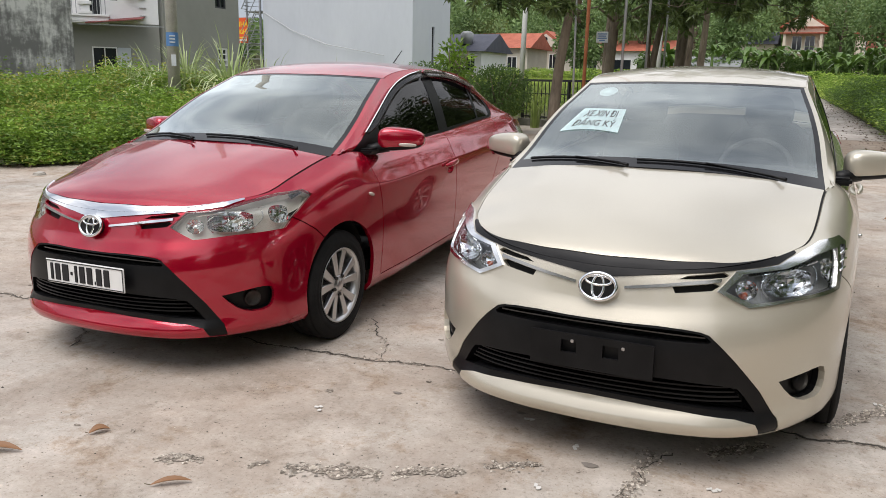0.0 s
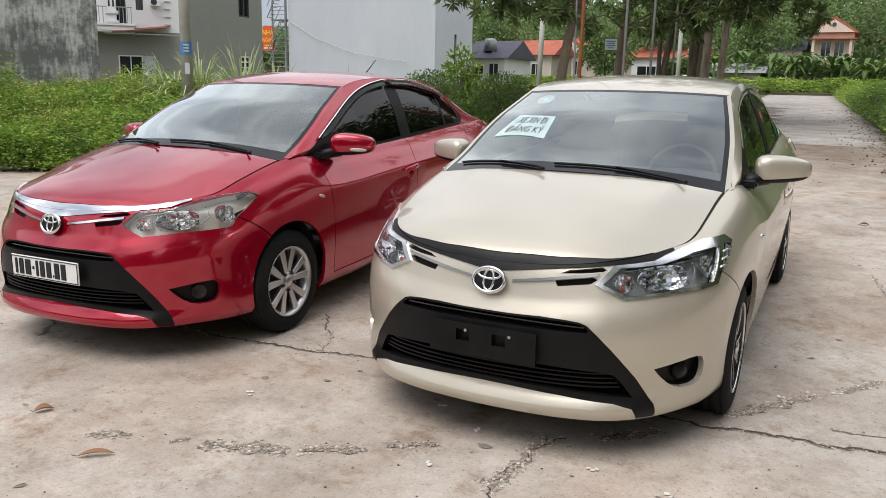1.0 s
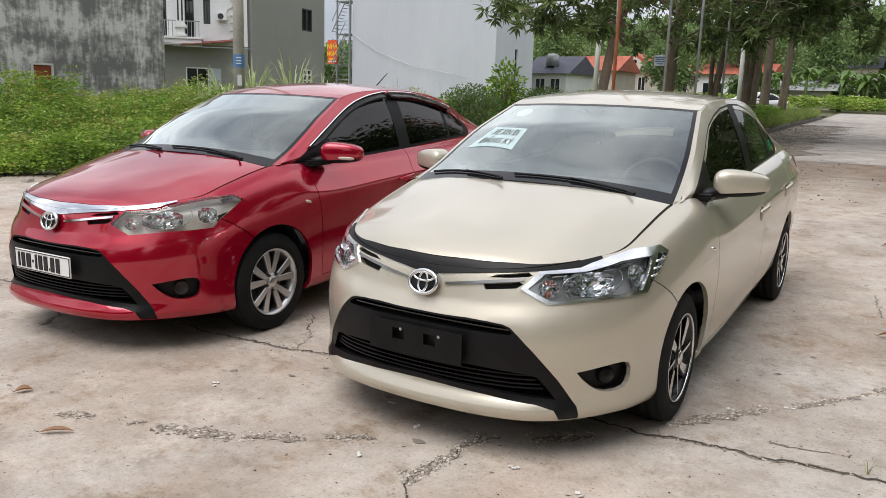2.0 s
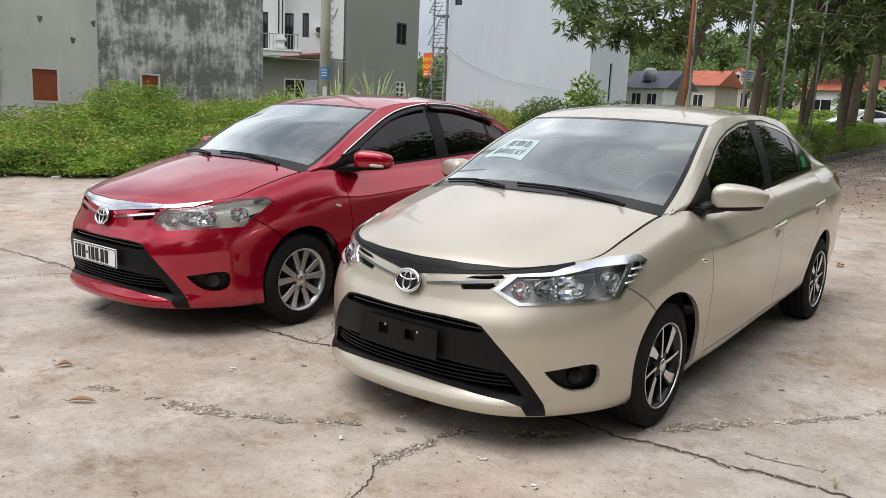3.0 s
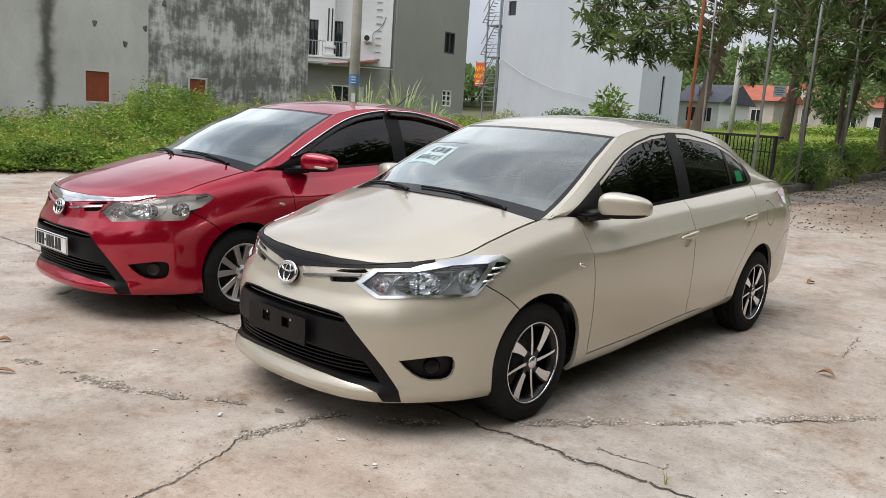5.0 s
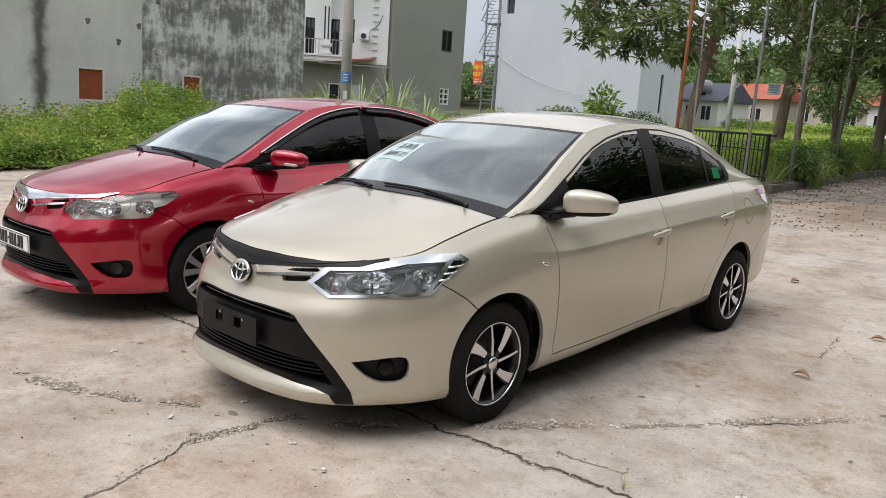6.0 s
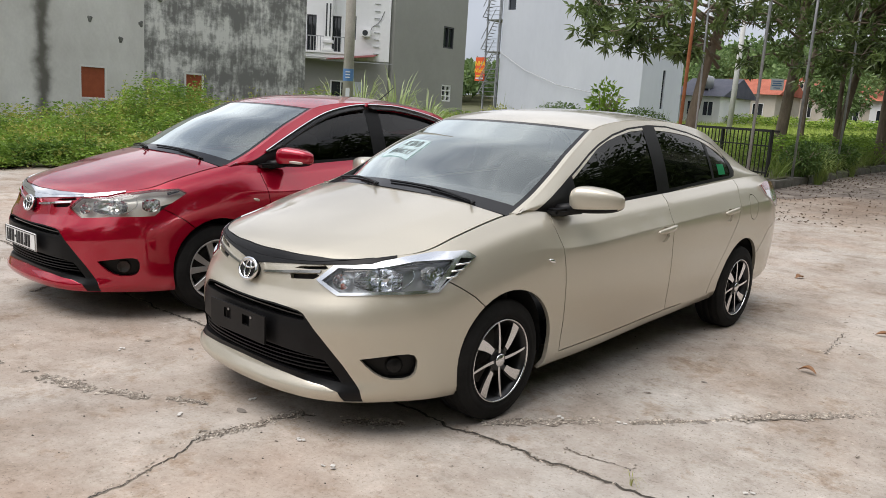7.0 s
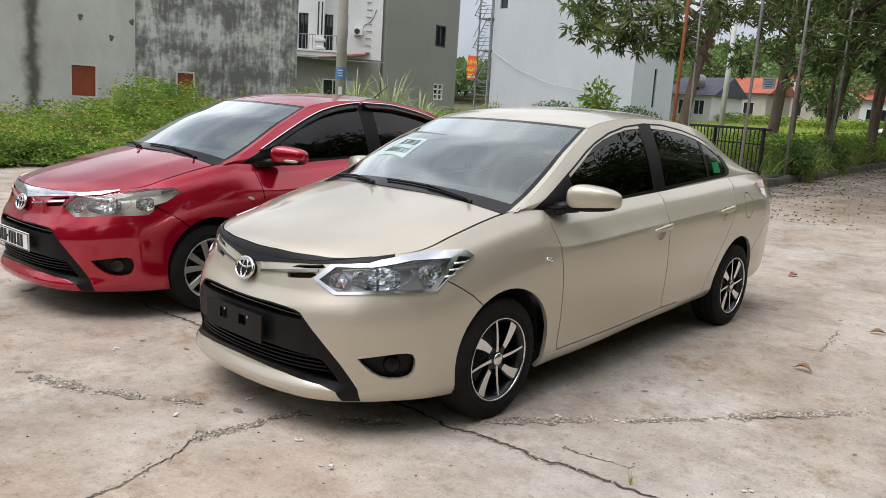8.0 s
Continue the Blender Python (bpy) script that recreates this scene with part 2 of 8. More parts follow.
def tube(bm, pts, radii, sides=8, caps=True):
    """A round tube through points with a radius at each."""
    pts = [Vector(p) for p in pts]
    rings, side = [], None
    for i, p in enumerate(pts):
        d = (pts[min(i + 1, len(pts) - 1)] - pts[max(i - 1, 0)]).normalized()
        if side is None:
            side = d.cross(Vector((0, 0, 1)))
            if side.length < 1e-3:
                side = Vector((1, 0, 0))
        side = (side - d * side.dot(d)).normalized()
        up = d.cross(side)
        r = radii[i] if hasattr(radii, "__len__") else radii
        rings.append([bm.verts.new(p + (side * math.cos(a) + up * math.sin(a)) * r) for a in [2 * math.pi * k / sides for k in range(sides)]])
    for a, b in zip(rings, rings[1:]):
        for k in range(sides):
            bm.faces.new((a[k], a[(k + 1) % sides], b[(k + 1) % sides], b[k]))
    if caps:
        bm.faces.new(rings[0][::-1])
        bm.faces.new(rings[-1])


def lathe(bm, profile, sides=40, axis="x", close=False):
    """Turns a profile of (along, radius) about an axis through the origin."""
    rings = []
    for a, r in profile:
        ring = []
        for k in range(sides):
            c, s = math.cos(2 * math.pi * k / sides), math.sin(2 * math.pi * k / sides)
            ring.append(bm.verts.new((a, r * c, r * s) if axis == "x" else (r * c, r * s, a)))
        rings.append(ring)
    pairs = list(zip(rings, rings[1:])) + ([(rings[-1], rings[0])] if close else [])
    for a, b in pairs:
        for k in range(sides):
            q = (a[k], a[(k + 1) % sides], b[(k + 1) % sides], b[k])
            bm.faces.new(q if axis == "x" else q)
    bmesh.ops.recalc_face_normals(bm, faces=bm.faces)


def ribbon(bm, pts, width, up=(0, 0, 1), thick=0.0):
    """A flat bar of some width and thickness along points."""
    pts, up = [Vector(p) for p in pts], Vector(up)
    ring = []
    for i, p in enumerate(pts):
        d = (pts[min(i + 1, len(pts) - 1)] - pts[max(i - 1, 0)]).normalized()
        s = d.cross(up).normalized()
        n = s.cross(d).normalized()
        w = width[i] if hasattr(width, "__len__") else width
        ring.append([bm.verts.new(p + s * a * w / 2 + n * b * thick / 2) for a, b in ((-1, -1), (1, -1), (1, 1), (-1, 1))])
    for a, b in zip(ring, ring[1:]):
        for k in range(4):
            bm.faces.new((a[k], a[(k + 1) % 4], b[(k + 1) % 4], b[k]))
    bm.faces.new(ring[0][::-1])
    bm.faces.new(ring[-1])


def curve(xs, ys, flat=(False, False)):
    """A smooth curve through keys that does not overshoot; flat: level at its start, at its end."""
    xs, ys = np.array(xs, float), np.array(ys, float)
    h, d = np.diff(xs), np.diff(ys) / np.diff(xs)
    m = np.zeros(len(xs))
    m[0], m[-1] = (0 if flat[0] else d[0]), (0 if flat[1] else d[-1])
    for i in range(1, len(xs) - 1):
        if d[i - 1] * d[i] > 0:
            a, b = 2 * h[i] + h[i - 1], h[i] + 2 * h[i - 1]
            m[i] = (a + b) / (a / d[i - 1] + b / d[i])

    def at(t):
        t = min(max(t, xs[0]), xs[-1])
        i = min(int(np.searchsorted(xs, t, "right")) - 1, len(xs) - 2)
        k = (t - xs[i]) / h[i]
        return float((1 + 2 * k) * (1 - k) ** 2 * ys[i] + k * (1 - k) ** 2 * h[i] * m[i] + k * k * (3 - 2 * k) * ys[i + 1] + k * k * (k - 1) * h[i] * m[i + 1])
    return at
# ---- the two sedans: one body form, drawn in car space (front axle at the origin, nose towards -y) ----
PLAN_X = (0, .20, .38, .55, .68, .76, .80, .825, .842, .848, .846, .836, .824, .80, .73, .60, .35, 0)
PLAN_Y = (-.852, -.842, -.806, -.713, -.575, -.425, -.25, 0, .35, .9, 1.6, 2.1, 2.55, 3.0, 3.3, 3.46, 3.525, 3.54)
PLAN_U = np.concatenate([[0], np.cumsum(np.hypot(np.diff(PLAN_X), np.diff(PLAN_Y)))])
plan_x = curve(PLAN_U, PLAN_X)
plan_y = curve(PLAN_U, PLAN_Y, (True, True))
U_END = float(PLAN_U[-1])
u_at_y = curve(PLAN_Y, PLAN_U)
HEIGHTS = (0, .06, .15, .3, .5, .65, .78, .88, .95, 1.0)
CREASED = (0, .06, .15, .3, .5, .65, .74, .785, .80, .88, .95, 1.0)  # with the shoulder line of the doors
INSETS = [
    (0.0, curve(HEIGHTS, (-.006, -.024, .010, .004, .003, .013, .046, .062, .073, .088))),
    (0.45, curve(HEIGHTS, (-.004, -.020, .010, .004, .003, .018, .055, .075, .09, .105))),
    (0.90, curve(HEIGHTS, (.035, .008, .002, 0, 0, .008, .03, .055, .085, .13))),
    (1.37, curve(HEIGHTS, (.03, .008, .003, .002, 0, .004, .024, .05, .085, .145))),
    (1.90, curve(CREASED, (.075, .040, .033, .016, .003, .0, .004, .008, .014, .048, .076, .115))),
    (4.20, curve(CREASED, (.08, .042, .030, .014, .002, .0, .004, .008, .014, .048, .08, .125))),
    (5.00, curve(HEIGHTS, (.09, .03, .01, 0, 0, .01, .03, .06, .09, .14))),
    (U_END, curve(HEIGHTS, (.09, .03, .01, 0, 0, .01, .03, .05, .07, .10))),
]
z_top = curve((0, .2, .4, .6, .8, .95, 1.15, 1.37, 1.5, 1.62, 1.75, 1.9, 2.4, 2.9, 3.4, 3.9, 4.3, 4.6, 4.9, U_END),
              (.722, .727, .742, .763, .784, .797, .850, .905, .932, .944, .932, .925, .948, .972, .995, 1.02, 1.03, 1.02, 1.0, .985), (True, True))
z_low = curve((0, .6, 1.1, 1.8, 2.9, 3.5, 4.4, U_END), (.182, .18, .172, .172, .222, .24, .25, .25))


def inset(u, v):
    for (u0, f0), (u1, f1) in zip(INSETS, INSETS[1:]):
        if u <= u1:
            k = min(max((u - u0) / (u1 - u0), 0), 1)
            k = k * k * (3 - 2 * k)
            return f0(v) * (1 - k) + f1(v) * k
    return INSETS[-1][1](v)


def skin0(u, z):
    b, t = z_low(u), z_top(u)
    v = min(max((z - b) / (t - b), 0), 1)
    e = 0.004
    tx, ty = plan_x(u + e) - plan_x(u - e), plan_y(u + e) - plan_y(u - e)
    if u < 0.02 or u > U_END - 0.02:
        tx, ty = (1, 0) if u < 1 else (-1, 0)
    n = math.hypot(tx, ty)
    d = inset(u, v)
    return Vector((plan_x(u) - d * ty / n, plan_y(u) + d * tx / n, z))


def offset(fn):
    """fn(a, b) as a surface, pushed inwards by a depth along its normal."""
    def at(a, b, depth=0.0):
        p = fn(a, b)
        if depth:
            e = 0.003
            n = (fn(a + e, b) - fn(a - e, b)).cross(fn(a, b + e) - fn(a, b - e))
            if n.length > 1e-12:
                p = p - n.normalized() * depth
        return p
    return at


skin = offset(skin0)
CENTRE_Z = curve((-.764, -.752, -.72, -.6, -.4, -.15, .06), (.722, .7415, .770, .822, .878, .937, .980))
U_HOOD = u_at_y(.10)


HOOD_EDGE = [skin0(U_HOOD * k / 300, z_top(U_HOOD * k / 300)) for k in range(301)]
EDGE_Y, EDGE_X, EDGE_Z = [p.y for p in HOOD_EDGE], [p.x for p in HOOD_EDGE], [p.z for p in HOOD_EDGE]


def hood0(u, r):
    e = skin0(u, z_top(u))
    first = EDGE_Y[0]
    y1 = first + (0.05 - first) * min(max(u, 0) / U_HOOD, 1) ** .8
    x, y = e.x * (1 - r), e.y + (y1 - e.y) * r
    w = max(float(np.interp(y, EDGE_Y, EDGE_X)), 1e-3)
    k = min(abs(x) / w, 1)
    low = float(np.interp(y, EDGE_Y, EDGE_Z))
    ridge = 0.009 * math.exp(-((k - .70) / .09) ** 2) * min(max((y + .7) * 2.5, 0), 1)
    return Vector((x, y, low + (CENTRE_Z(y) - low) * (1 - k ** 2.6) + ridge * (1 - k)))


U_TURN = .78


def hood1(a, b):
    """The bonnet as a patch: a from the centre line to the side, b from the front edge to the windscreen."""
    def edge(u):
        p = skin0(u, z_top(u))
        return np.array((p.x, p.y))
    a, b = min(max(a, 0), 1), min(max(b, 0), 1)
    f, s = edge(U_TURN * a), edge(U_TURN + (U_HOOD - U_TURN) * b)
    nose, corner, back = edge(0), edge(U_TURN), edge(U_HOOD)
    y_mid = .05
    rear = np.array((back[0] * a, y_mid + (back[1] - y_mid) * a * a))
    mid = np.array((0, nose[1] + (y_mid - nose[1]) * b))
    end = np.array((0, y_mid))
    x, y = (1 - b) * f + b * rear + (1 - a) * mid + a * s - ((1 - a) * (1 - b) * nose + a * (1 - b) * corner + (1 - a) * b * end + a * b * back)
    w = max(float(np.interp(y, EDGE_Y, EDGE_X)), 1e-3)
    k = min(abs(x) / w, 1)
    low = float(np.interp(y, EDGE_Y, EDGE_Z))
    ridge = 0.009 * math.exp(-((k - .70) / .09) ** 2) * min(max((y + .7) * 2.5, 0), 1)
    return Vector((x, y, low + (CENTRE_Z(y) - low) * (1 - k ** 2.6) + ridge * (1 - k)))


hood = offset(hood1)
RAIL_Y = (.14, .328, .511, .69, .807, .92, .975, 1.1, 1.3, 1.5, 1.75, 2.0, 2.3, 2.6, 2.9, 3.08)
rail_x = curve(RAIL_Y, (.704, .682, .658, .622, .596, .570, .560, .556, .557, .56, .559, .556, .555, .572, .612, .64))
rail_z = curve(RAIL_Y, (.920, 1.0, 1.1, 1.197, 1.249, 1.299, 1.321, 1.352, 1.375, 1.382, 1.381, 1.366, 1.322, 1.205, 1.085, 1.03))
bow_y = curve((.14, .6, .975, 1.5, 2.3, 3.08), (-.10, -.10, -.085, 0, .08, .16))
bow_z = curve((.14, .6, .975, 1.3, 1.6, 2.3, 3.08), (.062, .040, .018, .038, .046, .046, .02))


def side0(y, z):
    u = u_at_y(y)
    lo = skin0(u, z_top(u))
    a, b = z_top(u), rail_z(y)
    w = min(max((z - a) / max(b - a, 1e-3), -0.05), 1)
    return Vector((lo.x + (rail_x(y) - lo.x) * w + 0.016 * math.sin(math.pi * max(w, 0)), y, z))


side_glass = offset(side0)


def top0(s, q):
    return Vector((rail_x(q) * s, q + bow_y(q) * (1 - s * s), rail_z(q) + bow_z(q) * (1 - abs(s) ** 2.3)))


top_sheet = offset(top0)


def inside(pt, poly):
    x, y, hit = pt[0], pt[1], False
    for (x0, y0), (x1, y1) in zip(poly, poly[1:] + poly[:1]):
        if (y0 > y) != (y1 > y) and x < (x1 - x0) * (y - y0) / (y1 - y0) + x0:
            hit = not hit
    return hit


def line_gap(pt, line):
    best = 9.0
    for (x0, y0), (x1, y1) in zip(line, line[1:]):
        dx, dy = x1 - x0, y1 - y0
        k = min(max(((pt[0] - x0) * dx + (pt[1] - y0) * dy) / (dx * dx + dy * dy), 0), 1)
        best = min(best, math.hypot(pt[0] - x0 - k * dx, pt[1] - y0 - k * dy))
    return best


def flat_grid(us, rows):
    """A flat sheet over (u, row(u, k)); rows: a function that gives the heights at a u."""
    bm = bmesh.new()
    cols = [[bm.verts.new((u, z, 0)) for z in rows(u)] for u in us]
    for a, b in zip(cols, cols[1:]):
        for k in range(len(a) - 1):
            bm.faces.new((a[k], b[k], b[k + 1], a[k + 1]))
    return bm


def cut(bm, line, closed=True):
    """Splits the sheet's faces along a line of points."""
    pts = list(line) + ([line[0]] if closed else [])
    for (x0, y0), (x1, y1) in zip(pts, pts[1:]):
        if math.hypot(x1 - x0, y1 - y0) < 1e-5:
            continue
        lo_x, hi_x, lo_y, hi_y = min(x0, x1) - 1e-4, max(x0, x1) + 1e-4, min(y0, y1) - 1e-4, max(y0, y1) + 1e-4
        fs = []
        for f in bm.faces:
            cx = [v.co.x for v in f.verts]
            if min(cx) > hi_x or max(cx) < lo_x:
                continue
            cy = [v.co.y for v in f.verts]
            if min(cy) <= hi_y and max(cy) >= lo_y:
                fs.append(f)
        geom = list({v for f in fs for v in f.verts}) + list({e for f in fs for e in f.edges}) + fs
        bmesh.ops.bisect_plane(bm, geom=geom, dist=1e-5, plane_co=(x0, y0, 0), plane_no=(y0 - y1, x1 - x0, 0))


def double(line, w):
    """The two sides of a shut line of width w."""
    out = [[], []]
    for i, p in enumerate(line):
        a, b = line[max(i - 1, 0)], line[min(i + 1, len(line) - 1)]
        dx, dy = b[0] - a[0], b[1] - a[1]
        n = math.hypot(dx, dy)
        for k, s in enumerate((1, -1)):
            out[k].append((p[0] - s * dy / n * w / 2, p[1] + s * dx / n * w / 2))
    return out


def pieces(bm, classify):
    """Sorts the sheet's faces by the name that classify gives to their middle."""
    out = {}
    for f in bm.faces:
        c = f.calc_center_median()
        k = classify((c.x, c.y))
        if k:
            out.setdefault(k, []).append([(v.co.x, v.co.y) for v in f.verts])
    bm.free()
    return out


def panel(name, faces, fn, mat, parent, hand=0, thick=0.022, depth=0.0, label="", lift=0.0):
    """A formed panel: faces of a flat sheet laid on a surface, with an edge turned inwards. hand: 1 left, -1 right, 0 both halves in one."""
    bm = bmesh.new()
    seam = []
    for side in ((1, -1) if hand == 0 else (hand,)):
        table, count = {}, {}

        def vert(p, low=False):
            key = (round(p[0], 5), round(p[1], 5), low)
            if key not in table:
                c = fn(p[0], p[1], depth - lift + (thick if low else 0.0))
                table[key] = bm.verts.new((c.x * side, c.y, c.z))
                if abs(c.x) < 1e-4:
                    seam.append(table[key])
            return table[key]
        rim = {}

        def rim_vert(p, low):
            key = (round(p[0], 5), round(p[1], 5), low)
            if key not in rim:
                c = fn(p[0], p[1], depth - lift + (thick if low else 0.0))
                rim[key] = bm.verts.new((c.x * side, c.y, c.z))
            return rim[key]
        for f in faces:
            vs = []
            for p in f:
                q = vert(p)
                if q not in vs:
                    vs.append(q)
            if len(vs) < 3:
                continue
            if side < 0:
                vs = vs[::-1]
            try:
                bm.faces.new(vs).smooth = True
            except ValueError:
                continue
            for a, b in zip(f, f[1:] + f[:1]):
                ka, kb = (round(a[0], 5), round(a[1], 5)), (round(b[0], 5), round(b[1], 5))
                if (kb, ka) in count:
                    del count[(kb, ka)]
                else:
                    count[(ka, kb)] = (a, b)
        if thick:
            for a, b in count.values():
                if hand == 0 and abs(fn(*a).x) < 1e-4 and abs(fn(*b).x) < 1e-4:
                    continue
                vs = [rim_vert(a, False), rim_vert(a, True), rim_vert(b, True), rim_vert(b, False)]
                try:
                    bm.faces.new(vs if side > 0 else vs[::-1])
                except ValueError:
                    pass
    if hand == 0:
        bmesh.ops.remove_doubles(bm, verts=seam, dist=1e-5)
    return part(name, bm, mat, parent, label)


def front(x, z):
    """The sheet point of the front skin at a breadth and height."""
    lo, hi = 0.0, 1.25
    for _ in range(30):
        m = (lo + hi) / 2
        lo, hi = (m, hi) if skin0(m, z).x < x else (lo, m)
    return (lo, z)


def flank(y, z):
    lo, hi = 0.3, 4.8
    for _ in range(34):
        m = (lo + hi) / 2
        lo, hi = (m, hi) if skin0(m, z).y < y else (lo, m)
    return (lo, z)


def arc(cy, cz, r, a0, a1, n):
    return [(cy + r * math.cos(radians(a0 + (a1 - a0) * k / n)), cz + r * math.sin(radians(a0 + (a1 - a0) * k / n))) for k in range(n + 1)]


# outlines on the body
HEADLAMP = [front(.380, .671), front(.481, .619), front(.62, .636), front(.70, .6405), flank(-.378, .6445), flank(-.322, .688), flank(-.166, .777),
            flank(-.205, .803), flank(-.33, .7965), front(.653, .790), front(.62, .779), front(.58, .762), front(.555, .748), front(.43, .735)]
HEADLAMP_IN = [front(.405, .6715), front(.488, .632), front(.63, .649), front(.70, .6535), flank(-.402, .657), flank(-.340, .712), flank(-.276, .770),
               front(.66, .763), front(.576, .7362), front(.452, .7265)]
FIN_BED = [flank(-.378, .655), flank(-.328, .689), flank(-.186, .771), flank(-.243, .7755), flank(-.308, .716)]
INTAKE = [(0, .5495), front(.1, .549), front(.21, .5515), front(.29, .5485), front(.345, .543), front(.375, .534), front(.395, .5165), front(.414, .500), front(.46, .4505), front(.547, .335), front(.605, .239), front(.605, .182),
          front(.553, .182), front(.542, .227), front(.478, .245), front(.3, .261), front(.1, .2705), (0, .2725)]
MOUTH = [(0, .543), front(.1, .5425), front(.21, .5445), front(.29, .5415), front(.342, .536), front(.368, .528), front(.384, .514), front(.376, .507), front(.28, .506), front(.1, .507), (0, .507)]
LOWER_MOUTH = [(0, .378), front(.25, .373), front(.43, .362), front(.478, .35), front(.50, .322), front(.538, .262), front(.43, .272), front(.25, .285), (0, .292)]
FOG = [front(x, z) for x, z in ((.598, .369), (.65, .381), (.70, .392), (.722, .3935), (.735, .386), (.7405, .362), (.7405, .332), (.736, .305), (.728, .289), (.712, .2815), (.685, .281), (.662, .290), (.640, .309), (.616, .340))]
BROW = [(0, .688), front(.075, .6965), front(.15, .7065), front(.2, .7125), front(.25, .7185), front(.32, .7255), front(.43, .7385), front(.555, .7525), front(.578, .7655), front(.602, .7765), (front(.602, .78)[0], .84), (0, .84)]
SLOTS = ([front(.255, .7025), front(.285, .7155), front(.395, .7315), front(.412, .7215), front(.400, .7155), front(.33, .7070)], [front(.24, .677), front(.370, .6955), front(.387, .688), front(.365, .672), front(.2512, .6575)])
CHROME_BAR = [front(.085, .6655), front(.2, .6825), front(.3, .698), front(.388, .7105), front(.388, .6995), front(.3, .687), front(.2, .672), front(.085, .6565)]
ARCH_FRONT = [flank(y, max(z, .10)) for y, z in arc(.032, .300, .314, -40, 220, 32)]
ARCH_REAR = [flank(y, max(z, .10)) for y, z in arc(2.555, .303, .328, -40, 220, 30)]
SHUT_BUMPER = [flank(-.335, .692), flank(-.27, .655), flank(-.20, .61), flank(-.14, .56)]
SHUT_DOOR_F = [flank(.385, z_top(u_at_y(.385))), flank(.372, .88), flank(.39, .80), flank(.42, .60), flank(.44, .40), flank(.455, .24)]
SHUT_DOOR_F = [(SHUT_DOOR_F[0][0], SHUT_DOOR_F[0][1] + 0.01)] + SHUT_DOOR_F[1:]
SHUT_SILL = [flank(.455, .24), flank(1.0, .26), flank(1.52, .288), flank(1.95, .297), flank(2.09, .305)]
SHUT_DOOR_B = [flank(1.497, .98), flank(1.475, .85), flank(1.468, .70), flank(1.49, .50), flank(1.52, .288)]
SHUT_DOOR_R = [flank(2.52, 1.03), flank(2.47, .93), flank(2.39, .76), flank(2.31, .66), flank(2.20, .52), flank(2.12, .40), flank(2.09, .305)]
SHUT_BUMPER_R = [flank(2.83, .50), flank(3.0, .66), flank(3.2, .70), (4.95, .70), (U_END, .70)]
TAIL_LAMP = [flank(2.865, .968), flank(2.96, .986), flank(3.15, .976), (4.83, .95), (5.0, .88), (5.02, .78), (4.86, .785), flank(3.12, .812), flank(2.905, .905)]
FUEL = [flank(2.665 + .075 * math.cos(radians(a)), .835 + .085 * math.sin(radians(a))) for a in range(0, 360, 20)]


def u_on(line, z):
    pts = sorted(line, key=lambda p: p[1])
    if z <= pts[0][1]:
        return pts[0][0]
    for (u0, z0), (u1, z1) in zip(pts, pts[1:]):
        if z <= z1:
            return u0 + (u1 - u0) * (z - z0) / max(z1 - z0, 1e-6)
    return pts[-1][0]


CUPS = [[flank(y + .060 * math.cos(radians(a)), z + .042 * math.sin(radians(a))) for a in range(0, 360, 24)] for y, z in ((1.365, .758), (2.25, .806))]
GAPS = [SHUT_BUMPER, SHUT_DOOR_F, SHUT_SILL, SHUT_DOOR_B, SHUT_DOOR_R, SHUT_BUMPER_R, FUEL + FUEL[:1]]


def body_region(p):
    u, z = p
    if inside(p, HEADLAMP):
        return "lens" if inside(p, HEADLAMP_IN) else "fin_bed" if inside(p, FIN_BED) else "surround"
    if inside(p, INTAKE_P):
        return "mouth" if inside(p, MOUTH_P) else "lower_mouth" if inside(p, LOWER_P) else "intake"
    for name, poly in (("fog", FOG), ("brow", BROW_P), ("bar", CHROME_BAR), ("slot", SLOTS[0]), ("slot", SLOTS[1]), ("tail", TAIL_LAMP), ("cup", CUPS[0]), ("cup", CUPS[1])):
        if inside(p, poly):
            return name
    if inside(p, ARCH_FRONT) or inside(p, ARCH_REAR):
        return None
    for g in GAPS:
        if abs(u - g[0][0]) < 1.3 and line_gap(p, g) < 0.0029:
            return None
    if inside(p, FUEL):
        return "fuel_flap"
    if u < (u_on(SHUT_BUMPER, z) if z < .692 else front(.5, .7)[0]):
        return "front_bumper"
    if u < u_on(SHUT_DOOR_F, z):
        return "fender"
    if u < flank(2.3, .3)[0] and z < u_on([(q[1], q[0]) for q in SHUT_SILL], u):
        return "sill"
    if u < u_on(SHUT_DOOR_B, z):
        return "front_door"
    if u < u_on(SHUT_DOOR_R, z):
        return "rear_door"
    if u > flank(2.83, .5)[0] and z < u_on([(q[1], q[0]) for q in SHUT_BUMPER_R], u):
        return "rear_bumper"
    return "rear_quarter"


def half(poly):
    """Closes an outline whose ends lie on the centre line a little beyond it."""
    return [(-0.02, poly[0][1])] + poly + [(-0.02, poly[-1][1])]


INTAKE_P, MOUTH_P, LOWER_P, BROW_P = half(INTAKE), half(MOUTH), half(LOWER_MOUTH), half(BROW)
SKIN_ROWS = sorted([*np.linspace(0, 1, 25), .777, .789, .801])
cols = list(np.linspace(0, 1.44, 49)) + list(np.linspace(1.50, 4.4, 50)) + list(np.linspace(4.47, U_END, 18))
sheet = flat_grid(cols, lambda u: [z_low(u) + (z_top(u) - z_low(u)) * v for v in SKIN_ROWS])
for outline in (HEADLAMP, HEADLAMP_IN, FIN_BED, FOG, CHROME_BAR, *SLOTS, ARCH_FRONT, ARCH_REAR, TAIL_LAMP, *CUPS):
    cut(sheet, outline)
